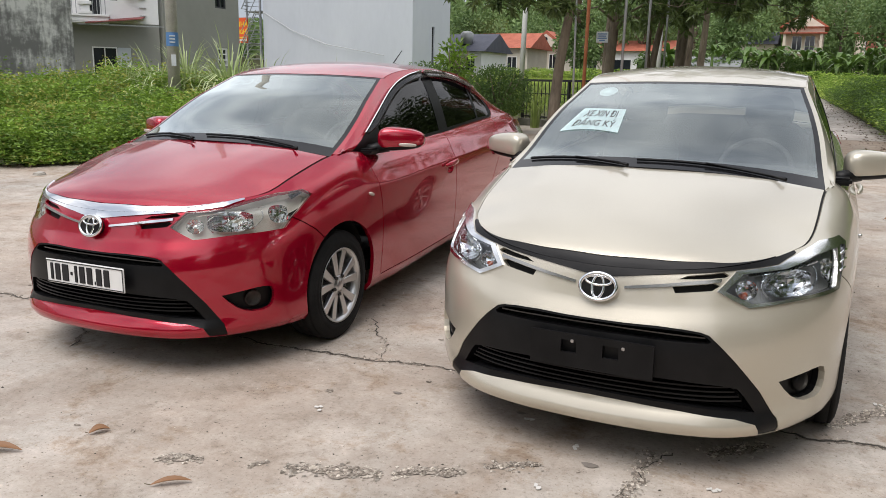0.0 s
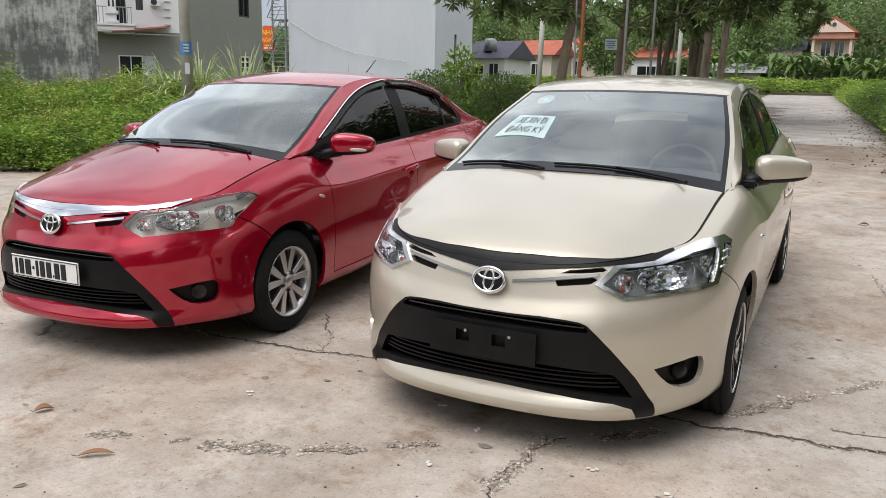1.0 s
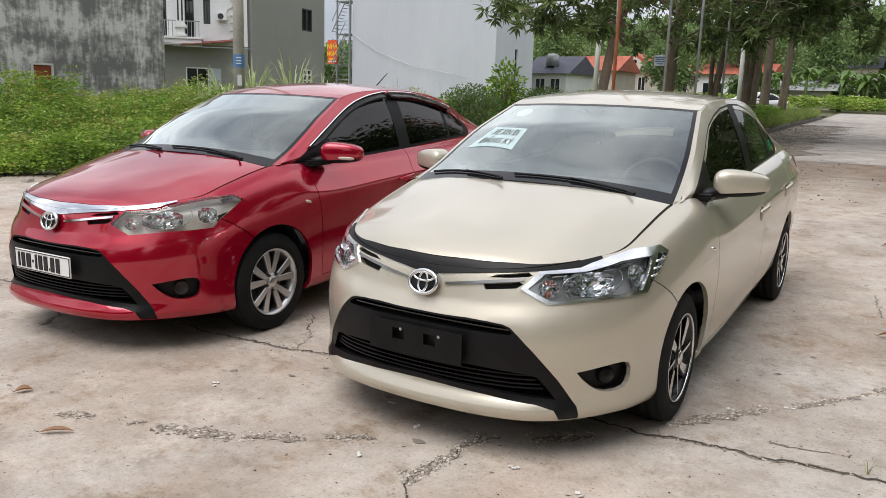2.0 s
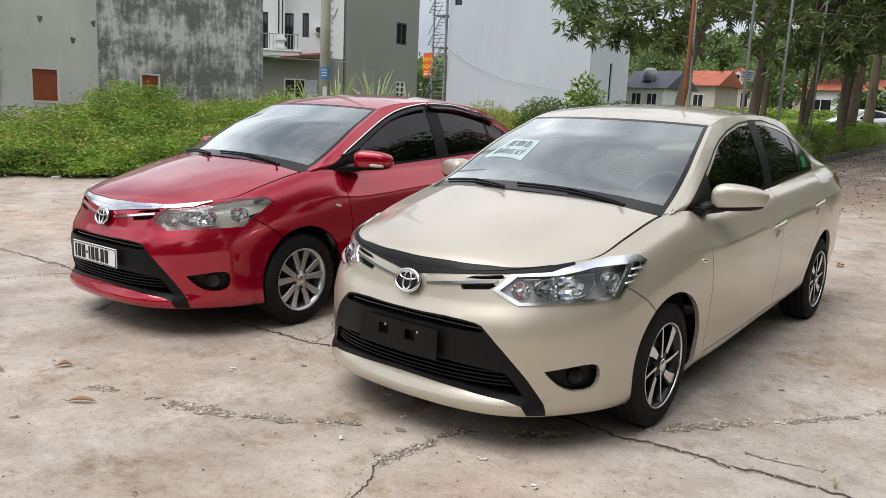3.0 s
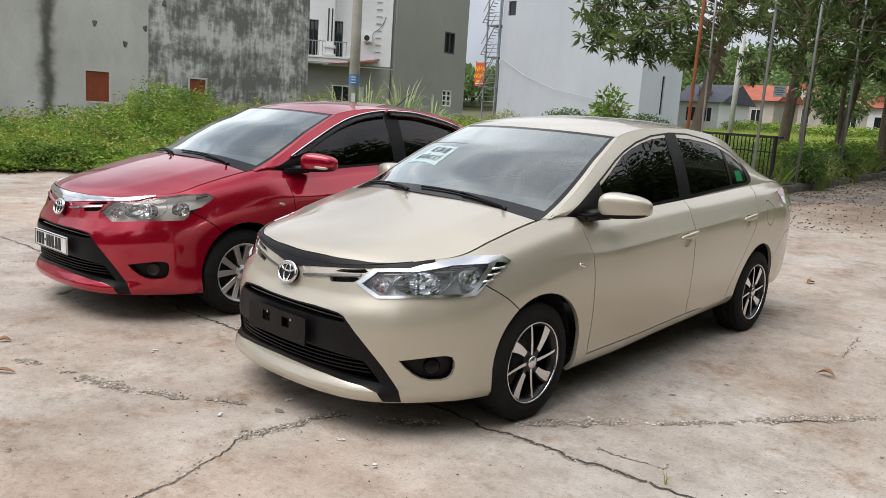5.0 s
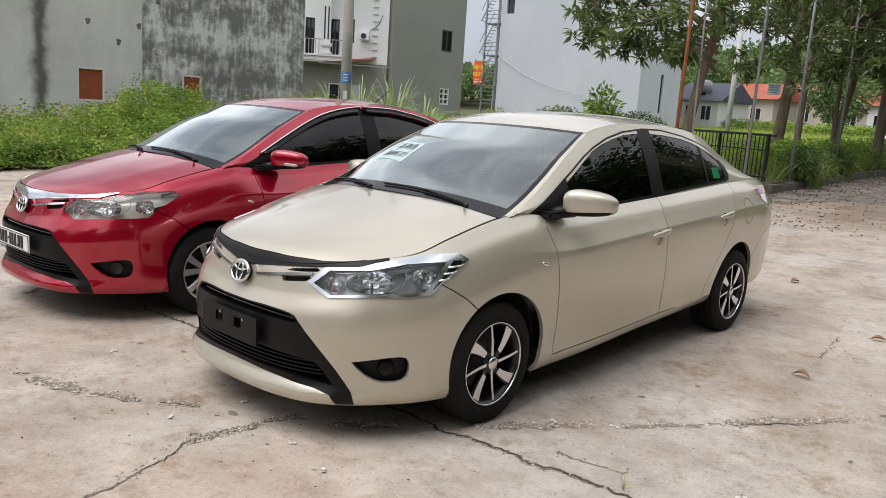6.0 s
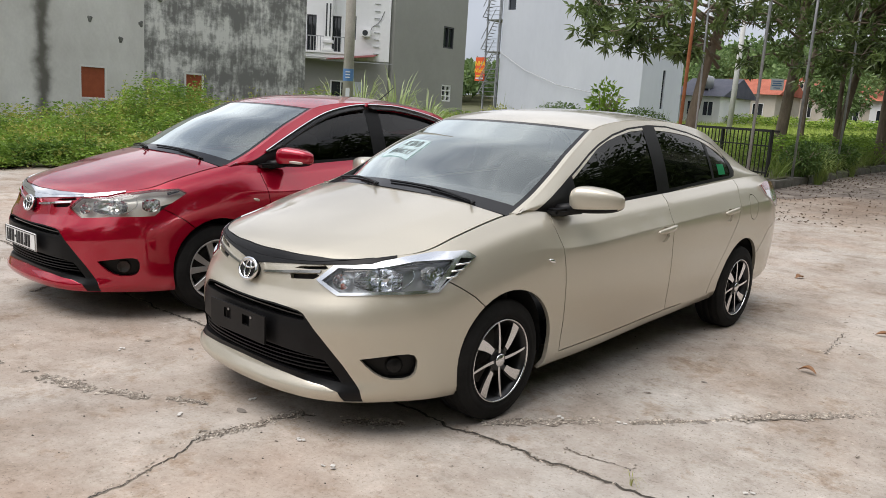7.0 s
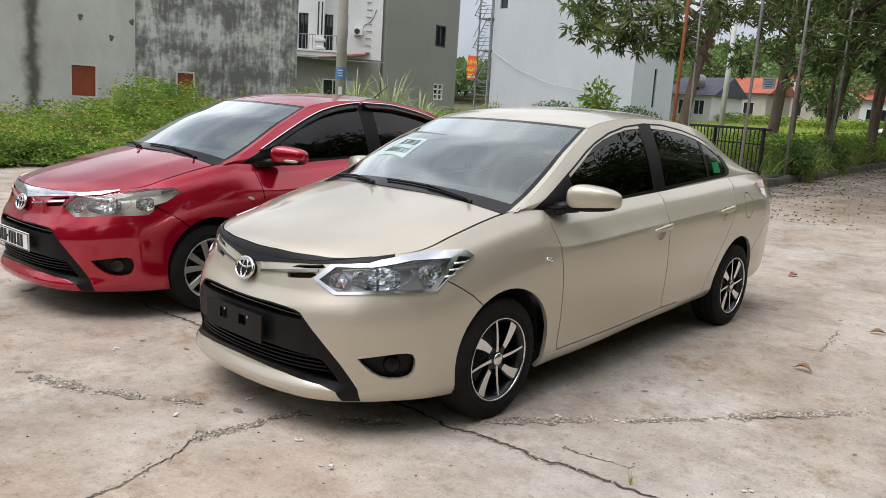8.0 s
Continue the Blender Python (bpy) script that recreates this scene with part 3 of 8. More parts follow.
for outline in (INTAKE, MOUTH, LOWER_MOUTH, BROW):
    cut(sheet, outline, False)
for gap in GAPS:
    for edge in double(gap, 0.0056):
        cut(sheet, edge, False)
BODY = pieces(sheet, body_region)
SHELL = pieces(flat_grid(cols[::2], lambda u: [z_low(u) + (z_top(u) - z_low(u)) * v for v in np.linspace(0, 1, 13)]),
               lambda p: None if inside(p, HEADLAMP) or p[0] < 1.0 or math.hypot(plan_y(p[0]), p[1] - .3) < .40 or math.hypot(plan_y(p[0]) - 2.55, p[1] - .3) < .40 or inside(p, CUPS[0]) or inside(p, CUPS[1]) else "shell")

# side windows
DLO = [(.255, .925), (.37, .915), (.6, .925), (1.0, .941), (1.162, .947), (1.475, .965), (1.848, .995), (2.485, 1.028), (2.555, 1.042), (2.575, 1.07), (2.55, 1.125), (2.46, 1.20), (2.356, 1.25),
       (2.2, 1.29), (2.014, 1.325), (1.747, 1.356), (1.524, 1.359), (1.297, 1.339), (1.122, 1.302), (.98, 1.254), (.851, 1.203), (.624, 1.098), (.414, .994)]
SEAM = DLO[10:22]
PANE_F = [(.64, .957), (1.0, .966), (1.168, .972), (1.455, .988), (1.455, 1.329), (1.3, 1.318), (1.168, 1.293), (1.05, 1.263), (.945, 1.225), (.80, 1.156), (.64, 1.080)]
PANE_R = [(1.60, .998), (1.9, 1.015), (2.205, 1.034), (2.195, 1.262), (2.14, 1.276), (2.0, 1.300), (1.885, 1.312), (1.75, 1.323), (1.60, 1.329)]
PANE_Q = [(2.235, 1.036), (2.475, 1.045), (2.498, 1.058), (2.50, 1.10), (2.469, 1.160), (2.403, 1.195), (2.235, 1.252)]
FRAME_Y, FRAME_Z = zip(*(PANE_F[4:][::-1] + PANE_R[3:][::-1] + PANE_Q[3:][::-1]))


def glass_region(p):
    if inside(p, DLO):
        for name, poly in (("front_pane", PANE_F), ("rear_pane", PANE_R), ("quarter_pane", PANE_Q)):
            if inside(p, poly):
                return name
        if p[1] > np.interp(p[0], FRAME_Y, FRAME_Z) - .002 and (.64 < p[0] < 1.455 or 1.60 < p[0] < 2.47) and line_gap(p, SEAM) > .010:
            return "door_frame"
        return "window_trim"
    return "pillar"


sheet = flat_grid(list(np.linspace(.14, 3.08, 62)), lambda y: [z_top(u_at_y(y)) + (rail_z(y) - z_top(u_at_y(y))) * v for v in np.linspace(0, 1, 12)])
for outline in (DLO, PANE_F, PANE_R, PANE_Q):
    cut(sheet, outline)
for outline in (*double(SEAM, .020), [(.64, 1.07), (.64, 1.14)], [(1.455, 1.3), (1.455, 1.37)], [(1.60, 1.3), (1.60, 1.37)], [(2.195, 1.262), (2.235, 1.252)]):
    cut(sheet, outline, False)
GREENHOUSE = pieces(sheet, glass_region)
sheet = flat_grid(list(np.linspace(0, .985, 21)) + [1.0], lambda s: list(np.linspace(.14, .972, 21)) + list(np.linspace(.979, 2.32, 24)) + list(np.linspace(2.33, 3.06, 10)))
for edge in ([(.935, .1), (.935, .975)], [(.968, .1), (.968, .975)], [(0, .948), (.99, .948)], [(0, .225), (.99, .225)]):
    cut(sheet, edge, False)


def top_region(p):
    if p[1] < .972:
        return "screen_pillar" if p[0] > .968 else "frit" if p[0] > .935 or p[1] > .948 or p[1] < .225 else "clear"
    return None if p[1] < .979 or p[0] > .985 else "roof" if p[1] < 2.325 else None if p[1] < 2.33 else "rear_screen"


TOP = pieces(sheet, top_region)


def strip(a):
    """How far the grille's upper strip reaches up the bonnet's nose."""
    return .024 * min(1.0, max(.06, 1 - (a - .5) / .40))


HOOD = pieces(flat_grid(list(np.linspace(0, .981, 31)), lambda u: [0, strip(u) * .33, strip(u) * .67, strip(u), strip(u) + .006 * min(1, strip(u) / .01), .042, .06, .08] + list(np.linspace(.11, 1, 25))),
              lambda p: ("nose_strip" if p[0] < .88 else None) if p[1] < strip(p[0]) else None if p[1] < strip(p[0]) + .006 * min(1, strip(p[0]) / .01) else "hood")


def deck0(u, r):
    e = skin0(u, z_top(u))
    k = (u - u_at_y(2.95)) / (U_END - u_at_y(2.95))
    return Vector((e.x * (1 - r), e.y + (3.10 + (3.47 - 3.10) * k - e.y) * r, e.z + (1.055 - 0.02 * k - e.z) * (1 - abs(1 - r) ** 2)))


deck = offset(deck0)
DECK = pieces(flat_grid(list(np.linspace(u_at_y(2.95), U_END - .004, 16)), lambda u: list(np.linspace(.0, 1, 8))), lambda p: "deck")


def place(u, z, depth=0.0):
    """A pose on the skin whose x axis points outwards."""
    p, e = skin(u, z, depth), 0.004
    n = (skin0(u + e, z) - skin0(u - e, z)).cross(skin0(u, z + e) - skin0(u, z - e)).normalized()
    s = n.cross(Vector((0, 0, 1))).normalized()
    m = Matrix((n, -s, n.cross(-s))).transposed().to_4x4()
    return Matrix.Translation(p) @ m


def moved(bm, m):
    bmesh.ops.transform(bm, matrix=m, verts=bm.verts)
    if m.determinant() < 0:
        bmesh.ops.reverse_faces(bm, faces=bm.faces)
    return bm


MIRROR = Matrix.Diagonal((-1, 1, 1, 1))


def rounded(bm, size, power=3.0, nu=18, nv=12):
    """A soft block: a superellipsoid with half sizes."""
    def sg(v, e):
        return math.copysign(abs(v) ** e, v)
    e = 2 / power
    rings = []
    for j in range(1, nv):
        b = -math.pi / 2 + math.pi * j / nv
        rings.append([bm.verts.new((size[0] * sg(math.cos(b), e) * sg(math.cos(a), e), size[1] * sg(math.cos(b), e) * sg(math.sin(a), e), size[2] * sg(math.sin(b), e)))
                      for a in [2 * math.pi * k / nu for k in range(nu)]])
    lo, hi = bm.verts.new((0, 0, -size[2])), bm.verts.new((0, 0, size[2]))
    for a, b in zip(rings, rings[1:]):
        for k in range(nu):
            bm.faces.new((a[k], a[(k + 1) % nu], b[(k + 1) % nu], b[k]))
    for k in range(nu):
        bm.faces.new((lo, rings[0][(k + 1) % nu], rings[0][k]))
        bm.faces.new((hi, rings[-1][k], rings[-1][(k + 1) % nu]))
    return bm


def soft(size, at, power=3.0, turn=(0, 0, 0), nu=18, nv=12):
    bm = rounded(bmesh.new(), size, power, nu, nv)
    return moved(bm, pose(*at, *turn))


def facet_bowl(bm, w, h, dep):
    """A shallow bowl of flat mirror facets, open along +x."""
    local = random.Random(4)
    ny, nz = 9, 6
    g = []
    for i in range(ny + 1):
        y = -1 + 2 * i / ny
        g.append([bm.verts.new((-dep * (1 - .8 * abs(y) ** 2.2) * (1 - .8 * abs(-1 + 2 * k / nz) ** 2.2) + local.uniform(-.0025, .0025), y * w, (-1 + 2 * k / nz) * h * (1 - .45 * abs(y) ** 3))) for k in range(nz + 1)])
    for a, b in zip(g, g[1:]):
        for k in range(nz):
            bm.faces.new((a[k], b[k], b[k + 1], a[k + 1]))
    tube(bm, [(-dep, 0, 0), (-dep * .45, 0, 0)], [.010, .008], 8)


def spoke(bm, a0, a1, r0, r1, w0, w1, x0, x1, depth):
    """A wheel spoke from the hub to the rim between two angles (degrees)."""
    ring = []
    for k in range(6):
        t = k / 5
        a, r, w, x = radians(a0 + (a1 - a0) * t), r0 + (r1 - r0) * t, w0 + (w1 - w0) * t, x0 + (x1 - x0) * t
        c, s = math.cos(a), math.sin(a)
        ring.append([bm.verts.new((x + dx, r * c - q * s, r * s + q * c)) for q, dx in ((-w / 2, 0), (w / 2, 0), (w / 2 * .7, -depth), (-w / 2 * .7, -depth))])
    for p, q in zip(ring, ring[1:]):
        for k in range(4):
            bm.faces.new((p[k], p[(k + 1) % 4], q[(k + 1) % 4], q[k]))
    bm.faces.new(ring[0][::-1])
    bm.faces.new(ring[-1])


def wheel(parent, at, hand, style):
    """A wheel with its tyre; its outer face looks along +x of the left side."""
    base = pose(*at) if hand > 0 else pose(*at, 0, 0, 180)
    wheel_ob = new("wheel")
    wheel_ob.parent, wheel_ob.matrix_local = parent, base
    bm = bmesh.new()
    lathe(bm, [(.010, .194), (.015, .200), (.0155, .206), (.014, .209), (.0165, .212), (.017, .232), (.0155, .234), (.0155, .240), (.012, .256), (.004, .271), (0, .279), (-.010, .2825), (-.012, .279), (-.016, .279), (-.018, .2845),
               (-.055, .2855), (-.057, .2805), (-.062, .2805), (-.064, .2855), (-.1, .2855), (-.102, .2805), (-.107, .2805), (-.109, .2845), (-.15, .282), (-.165, .268), (-.17, .236), (-.16, .196)], 72)
    part("tyre", bm, rubber, wheel_ob, "worn black rubber tyre", True)
    bm = bmesh.new()
    lathe(bm, [(-.15, .19), (-.12, .175), (-.02, .178), (.0, .184), (.012, .195), (.016, .195), (.012, .189), (.004, .181), (-.01, .172), (-.06, .165), (-.15, .165)], 64)
    part("rim", bm, alloy_silver if style == "silver" else alloy_black, wheel_ob, "", True)
    if style != "silver":
        bm = bmesh.new()
        lathe(bm, [(.0125, .1945), (.0165, .194), (.017, .191), (.013, .188), (.008, .1875)], 64)
        part("rim_lip", bm, alloy_cut, wheel_ob, "polished rim lip", True)
    bm = bmesh.new()
    lathe(bm, [(-.075, .0001), (-.075, .128), (-.085, .128), (-.085, .0001)], 40)
    part("brake_disc", bm, steel_dark, wheel_ob)
    bm = bmesh.new()
    # near-black disc: the dark inside the wheel, given by colour
    lathe(bm, [(-.15, .0001), (-.15, .175)], 40)
    part("backing_plate", bm, dark_void, wheel_ob)
    cap = alloy_silver if style == "silver" else alloy_cut
    bm = bmesh.new()
    lathe(bm, [(-.02, .052), (-.004, .05), (.0, .044), (.002, .034), (.008, .03), (.011, .02), (.012, .0001)], 32)
    part("hub_cap", bm, cap if style == "silver" else alloy_black, wheel_ob, "", True)
    if style == "silver":
        for k in range(5):
            for d in (-11, 11):
                bm = bmesh.new()
                spoke(bm, k * 72 + d * 1.15 + 90, k * 72 + d * 1.5 + 90, .038, .186, .030, .046, -.004, .004, .03)
                bmesh.ops.bevel(bm, geom=bm.edges[:], offset=.003, segments=1, affect="EDGES")
                part("spoke", bm, alloy_silver, wheel_ob)
            bm = bmesh.new()
            lathe(bm, [(-.012, .009), (.006, .009), (.01, .006), (.01, .0001)], 6)
            moved(bm, pose(0, .05 * math.cos(radians(k * 72 + 126)), .05 * math.sin(radians(k * 72 + 126))))
            part("wheel_nut", bm, steel_dark, wheel_ob)
    else:
        for k in range(4):
            bm = bmesh.new()
            spoke(bm, k * 90 + 2, k * 90 + 8, .03, .188, .016, .010, .002, .006, .03)
            part("spoke", bm, alloy_cut, wheel_ob, "thin polished spoke")
            bm = bmesh.new()
            spoke(bm, k * 90 + 40, k * 90 + 52, .04, .186, .020, .052, -.004, .002, .028)
            part("spoke", bm, alloy_black, wheel_ob, "black spoke")
            bm = bmesh.new()
            spoke(bm, k * 90 + 46, k * 90 + 56, .066, .188, .028, .054, .0015, .0055, .004)
            part("spoke_face", bm, alloy_cut, wheel_ob, "machined silver face")
            bm = bmesh.new()
            lathe(bm, [(-.02, .008), (-.004, .008), (-.002, .005), (-.002, .0001)], 6)
            moved(bm, pose(0, .052 * math.cos(radians(k * 90 + 25)), .052 * math.sin(radians(k * 90 + 25))))
            part("wheel_nut", bm, steel_dark, wheel_ob)
        bm = bmesh.new()
        lathe(bm, [(.008, .031), (.013, .029), (.014, .022), (.0165, .018), (.0165, .0001)], 28)
        part("hub_badge", bm, alloy_cut, wheel_ob, "", True)
    return wheel_ob


def oval_ring(bm, a, b, r, flat=1.0, n=40, m=8, at=(0, 0)):
    ring = []
    for k in range(n):
        t = 2 * math.pi * k / n
        c, s = math.cos(t), math.sin(t)
        nx, nz = c / a, s / b
        q = math.hypot(nx, nz)
        ring.append([bm.verts.new((at[0] + a * c + nx / q * r * math.cos(w), -r * flat * math.sin(w), at[1] + b * s + nz / q * r * math.cos(w))) for w in [2 * math.pi * j / m for j in range(m)]])
    for i in range(n):
        for j in range(m):
            bm.faces.new((ring[i][j], ring[i][(j + 1) % m], ring[(i + 1) % n][(j + 1) % m], ring[(i + 1) % n][j]))


def sedan(name, label, at, coat, style):
    """A four-door sedan. style: 'plain' (bare black trim, chromed lamp surrounds, cut alloy wheels) or 'chromed' (bright grille, rain visors, silver wheels)."""
    car = thing(name, label, "car", at)
    bright = style == "chromed"
    bumper = panel("front_bumper", BODY["front_bumper"], skin, coat, car, 0)
    for hand in (1, -1):
        panel("fender", BODY["fender"], skin, coat, car, hand, thick=.02)
        panel("sill", BODY["sill"], skin, coat, car, hand)
        for k, nm in enumerate(("front_door", "rear_door")):
            door = panel(nm, BODY[nm], skin, coat, car, hand)
            cy, cz = ((1.365, .758), (2.25, .806))[k]
            cup = [f for f in BODY["cup"] if abs(plan_y(f[0][0]) - cy) < .2]
            panel("handle_cup", cup, skin, coat, door, hand, thick=-.005, depth=.018)
            m = place(*flank(cy + .01, cz + .028))
            bm = rounded(bmesh.new(), (.012, .108, .0165), 2.6, 20, 10)
            for v in bm.verts:
                v.co.x += .030 - 1.5 * v.co.y ** 2
                v.co.z += 0.10 * v.co.y
            moved(bm, m)
            part("door_handle", bm if hand > 0 else moved(bm, MIRROR), coat, door, "", True)
            pane = {"front_door": "front_pane", "rear_door": "rear_pane"}[nm]
            ob = panel("window_pane", GREENHOUSE[pane], side_glass, tint_glass, door, hand, thick=0.003, depth=.004, label="dark tinted glass")
            ob.visible_shadow = False
        panel("window_trim", GREENHOUSE["window_trim"], side_glass, black_plastic, car, hand, thick=.01, depth=.002)
        ob = panel("quarter_pane", GREENHOUSE["quarter_pane"], side_glass, tint_glass, car, hand, thick=.003, depth=.004)
        ob.visible_shadow = False
        panel("door_frame", GREENHOUSE["door_frame"], side_glass, coat, car, hand, thick=.01)
        panel("pillar", GREENHOUSE["pillar"], side_glass, coat, car, hand, thick=.01)
        quarter = panel("rear_quarter", BODY["rear_quarter"], skin, coat, car, hand)
        panel("fuel_flap", BODY["fuel_flap"], skin, coat, quarter, hand, thick=.006)
        lamp = panel("tail_lamp", BODY["tail"], skin, tail_white, car, hand, lift=.012, thick=.03, label="clear and red tail lamp")
        red_bits = [f for f in BODY["tail"] if sum(p[1] for p in f) / len(f) > .918]
        panel("red_lens", red_bits, skin, tail_red, lamp, hand, thick=.004, lift=.016)
        panel("inner_shell", SHELL["shell"], skin, dark_void, car, hand, thick=0, depth=.028)
        # head lamp
        faces = BODY["lens"] + (BODY["surround"] + BODY["fin_bed"] if bright else [])
        lamp = panel("head_lamp", faces, skin, lamp_pale if bright else lamp_grey, car, hand, thick=-.035, depth=.056, label="clear-lensed head lamp")
        ob = panel("lens", faces, skin, lens_aged if bright else lens_clear, lamp, hand, thick=0.002, depth=.001)
        ob.visible_shadow = False
        if not bright:
            panel("lamp_surround", BODY["surround"], skin, trim_chrome, lamp, hand, thick=.022, lift=.007, label="stuck-on chrome surround")
            panel("fin_bed", BODY["fin_bed"], skin, gloss_black, lamp, hand, thick=.012, depth=.004, label="black fin bed")
            for k in range(3):
                bm = bmesh.new()
                zz = .698 + .025 * k
                tube(bm, [skin(*flank(-.333 + .0285 * k, zz), -.005), skin(*flank(-.285 + .040 * k, zz + .006), -.009)], .0045, 6)
                part("fin", bm if hand > 0 else moved(bm, MIRROR), chrome, lamp, "", True)
        for (x, z, r, dep, mt, nm) in ((.598, .697, .062, .05, lamp_reflector, "main_reflector"), (.722, .712, .055, .03, lamp_reflector, "side_reflector"), (.475, .678, .036, .03, lamp_reflector, "indicator_reflector"), (.478, .664, .009, .012, amber, "indicator_bulb")):
            u, _ = front(x, z)
            bm = bmesh.new()
            if nm == "indicator_bulb":
                rounded(bm, (.014, r, r), 2, 12, 8)
                moved(bm, place(u, z, .032))
            else:
                if nm == "main_reflector":
                    facet_bowl(bm, .100, .050, dep)
                elif nm == "side_reflector":
                    facet_bowl(bm, .052, .045, dep)
                else:
                    lathe(bm, [(-dep * .1, r), (-dep * .25, r * .95), (-dep * .6, r * .72), (-dep * .9, r * .4), (-dep, .010), (-dep * .85, .009), (-dep * .8, .0001)], 14)
                moved(bm, place(u, z, .008 if r > .05 else .012) @ Matrix.Diagonal((1, 1.0 if r > .05 else 1.1, .95, 1)))
            part(nm, bm if hand > 0 else moved(bm, MIRROR), mt, lamp, "", nm == "indicator_bulb")
        for x, z, bow in ((.548, .650, -.030), (.672, .660, .018)):
            bm = bmesh.new()
            tube(bm, [skin(*front(x + bow * math.sin(math.pi * k / 10), z + .082 * k / 10), .016) for k in range(11)], .0035, 6)
            part("lamp_rib", bm if hand > 0 else moved(bm, MIRROR), chrome, lamp, "", True)
        bm = bmesh.new()
        ribbon(bm, [skin(*front(.475 + .20 * k / 12, .7225 + .030 * k / 12), .012) for k in range(13)], .02, (0, 0, 1), .004)
        part("upper_shelf", bm if hand > 0 else moved(bm, MIRROR), chrome, lamp)
        # fog recess
        recess = panel("fog_recess", BODY["fog"], skin, black_plastic, bumper, hand, thick=-.0215, depth=.044)
        bm = bmesh.new()
        lathe(bm, [(-.02, .042), (.006, .042), (.010, .038), (.004, .034), (.002, .0001)] if bright else [(-.02, .040), (.004, .040), (.012, .03), (.016, .0001)], 26)
        moved(bm, place(*front(.693, .335), .034) @ Matrix.Diagonal((1, .9, .9, 1)))
        part("fog_lamp", bm if hand > 0 else moved(bm, MIRROR), steel_dark if bright else black_plastic, recess, "", True)
        # repeater on the fender
        bm = soft((.010, .024, .009), (0, 0, 0), 2.5)
        moved(bm, place(*flank(.298, .72), -.002) @ pose(0, 0, 0, -18))
        part("side_repeater", bm if hand > 0 else moved(bm, MIRROR), lamp_reflector if not bright else lens_white, car, "", True)
        # door mirror
        mirror = part("mirror_foot", boxes((.665, .785, .38, .53, .918, .950), bevel=.010) if hand > 0 else moved(boxes((.665, .785, .38, .53, .918, .950), bevel=.010), MIRROR), black_plastic, car)
        bm = bmesh.new()
        tube(bm, [(.715, .47, .93), (.76, .50, .945), (.82, .535, .952)], [.036, .031, .026], 10)
        part("mirror_arm", bm if hand > 0 else moved(bm, MIRROR), black_plastic, mirror, "", True)
        for nm, mt, lo, hi in (("mirror_shell", coat, -.034, 1), ("mirror_base", black_plastic, -1, -.0341)):
            bm = rounded(bmesh.new(), (.128, .08, .072), 3.4, 32, 22)
            for v in bm.verts:
                k = (v.co.x + .124) / .248
                v.co.z *= .84 * (1.0 - .15 * k * k) if v.co.z < 0 else 1.10 - .50 * max(k, 0) ** 1.6
                v.co.y *= 1.0 - .30 * k
                v.co.y += .05 * k
                if v.co.y > .055:
                    v.co.y = .055
            doomed = [f for f in bm.faces if not lo <= f.calc_center_median().z <= hi]
            bmesh.ops.delete(bm, geom=doomed, context="FACES")
            if nm == "mirror_base":
                bmesh.ops.scale(bm, vec=(.985, .98, 1), verts=bm.verts)
            moved(bm, pose(.878, .565, .992, 0, -3, 12))
            part(nm, bm if hand > 0 else moved(bm, MIRROR), mt, mirror, "", True)
        if bright:
            bm = soft((.05, .008, .010), (.93, .542, .967), 3, (0, 2, 28))
            part("mirror_indicator", bm if hand > 0 else moved(bm, MIRROR), lens_white, mirror, "clear mirror indicator", True)
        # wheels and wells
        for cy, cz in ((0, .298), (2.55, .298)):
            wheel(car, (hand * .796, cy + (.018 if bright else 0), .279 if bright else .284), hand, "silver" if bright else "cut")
            # the well's shade is put into its near-black colour
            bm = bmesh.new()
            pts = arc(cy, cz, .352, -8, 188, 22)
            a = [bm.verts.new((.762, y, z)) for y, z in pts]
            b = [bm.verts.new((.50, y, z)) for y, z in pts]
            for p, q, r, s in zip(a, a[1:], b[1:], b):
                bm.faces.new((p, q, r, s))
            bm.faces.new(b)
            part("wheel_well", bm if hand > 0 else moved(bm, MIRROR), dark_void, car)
    panel("rear_bumper", BODY["rear_bumper"], skin, coat, car, 0)
    panel("bonnet", HOOD["hood"], hood, coat, car, 0, thick=.012)
    panel("boot_lid", DECK["deck"], deck, coat, car, 0)
    panel("roof", TOP["roof"], top_sheet, coat, car, 0, thick=.01)
    for hand in (1, -1):
        panel("screen_pillar", TOP["screen_pillar"], top_sheet, coat, car, hand, thick=.01)
    screen = panel("windscreen", TOP["clear"], top_sheet, windscreen_glass, car, 0, thick=.003)
    screen.visible_shadow = False
    panel("black_border", TOP["frit"], top_sheet, frit_black, screen, 0, thick=.003)
    ob = panel("rear_screen", TOP["rear_screen"], top_sheet, tint_glass, car, 0, thick=.003)
    ob.visible_shadow = False
    # cowl between bonnet and windscreen
    bm = bmesh.new()
    rows = []
    for k in range(13):
        s = 1 - k / 12 * 2
        a = hood0(U_HOOD, 1 - abs(s)) - Vector((0, .01, .012))
        b = top0(abs(s) * .985, .135) - Vector((0, 0, .008))
        sg = 1 if s >= 0 else -1
        rows.append([bm.verts.new((p.x * sg, p.y, p.z)) for p in (a, a.lerp(b, .5) - Vector((0, 0, .012)), b)])
    for a, b in zip(rows, rows[1:]):
        for k in range(2):
            bm.faces.new((a[k], b[k], b[k + 1], a[k + 1]))
    bmesh.ops.recalc_face_normals(bm, faces=bm.faces)
    part("cowl", bm, black_plastic, car, "", True)
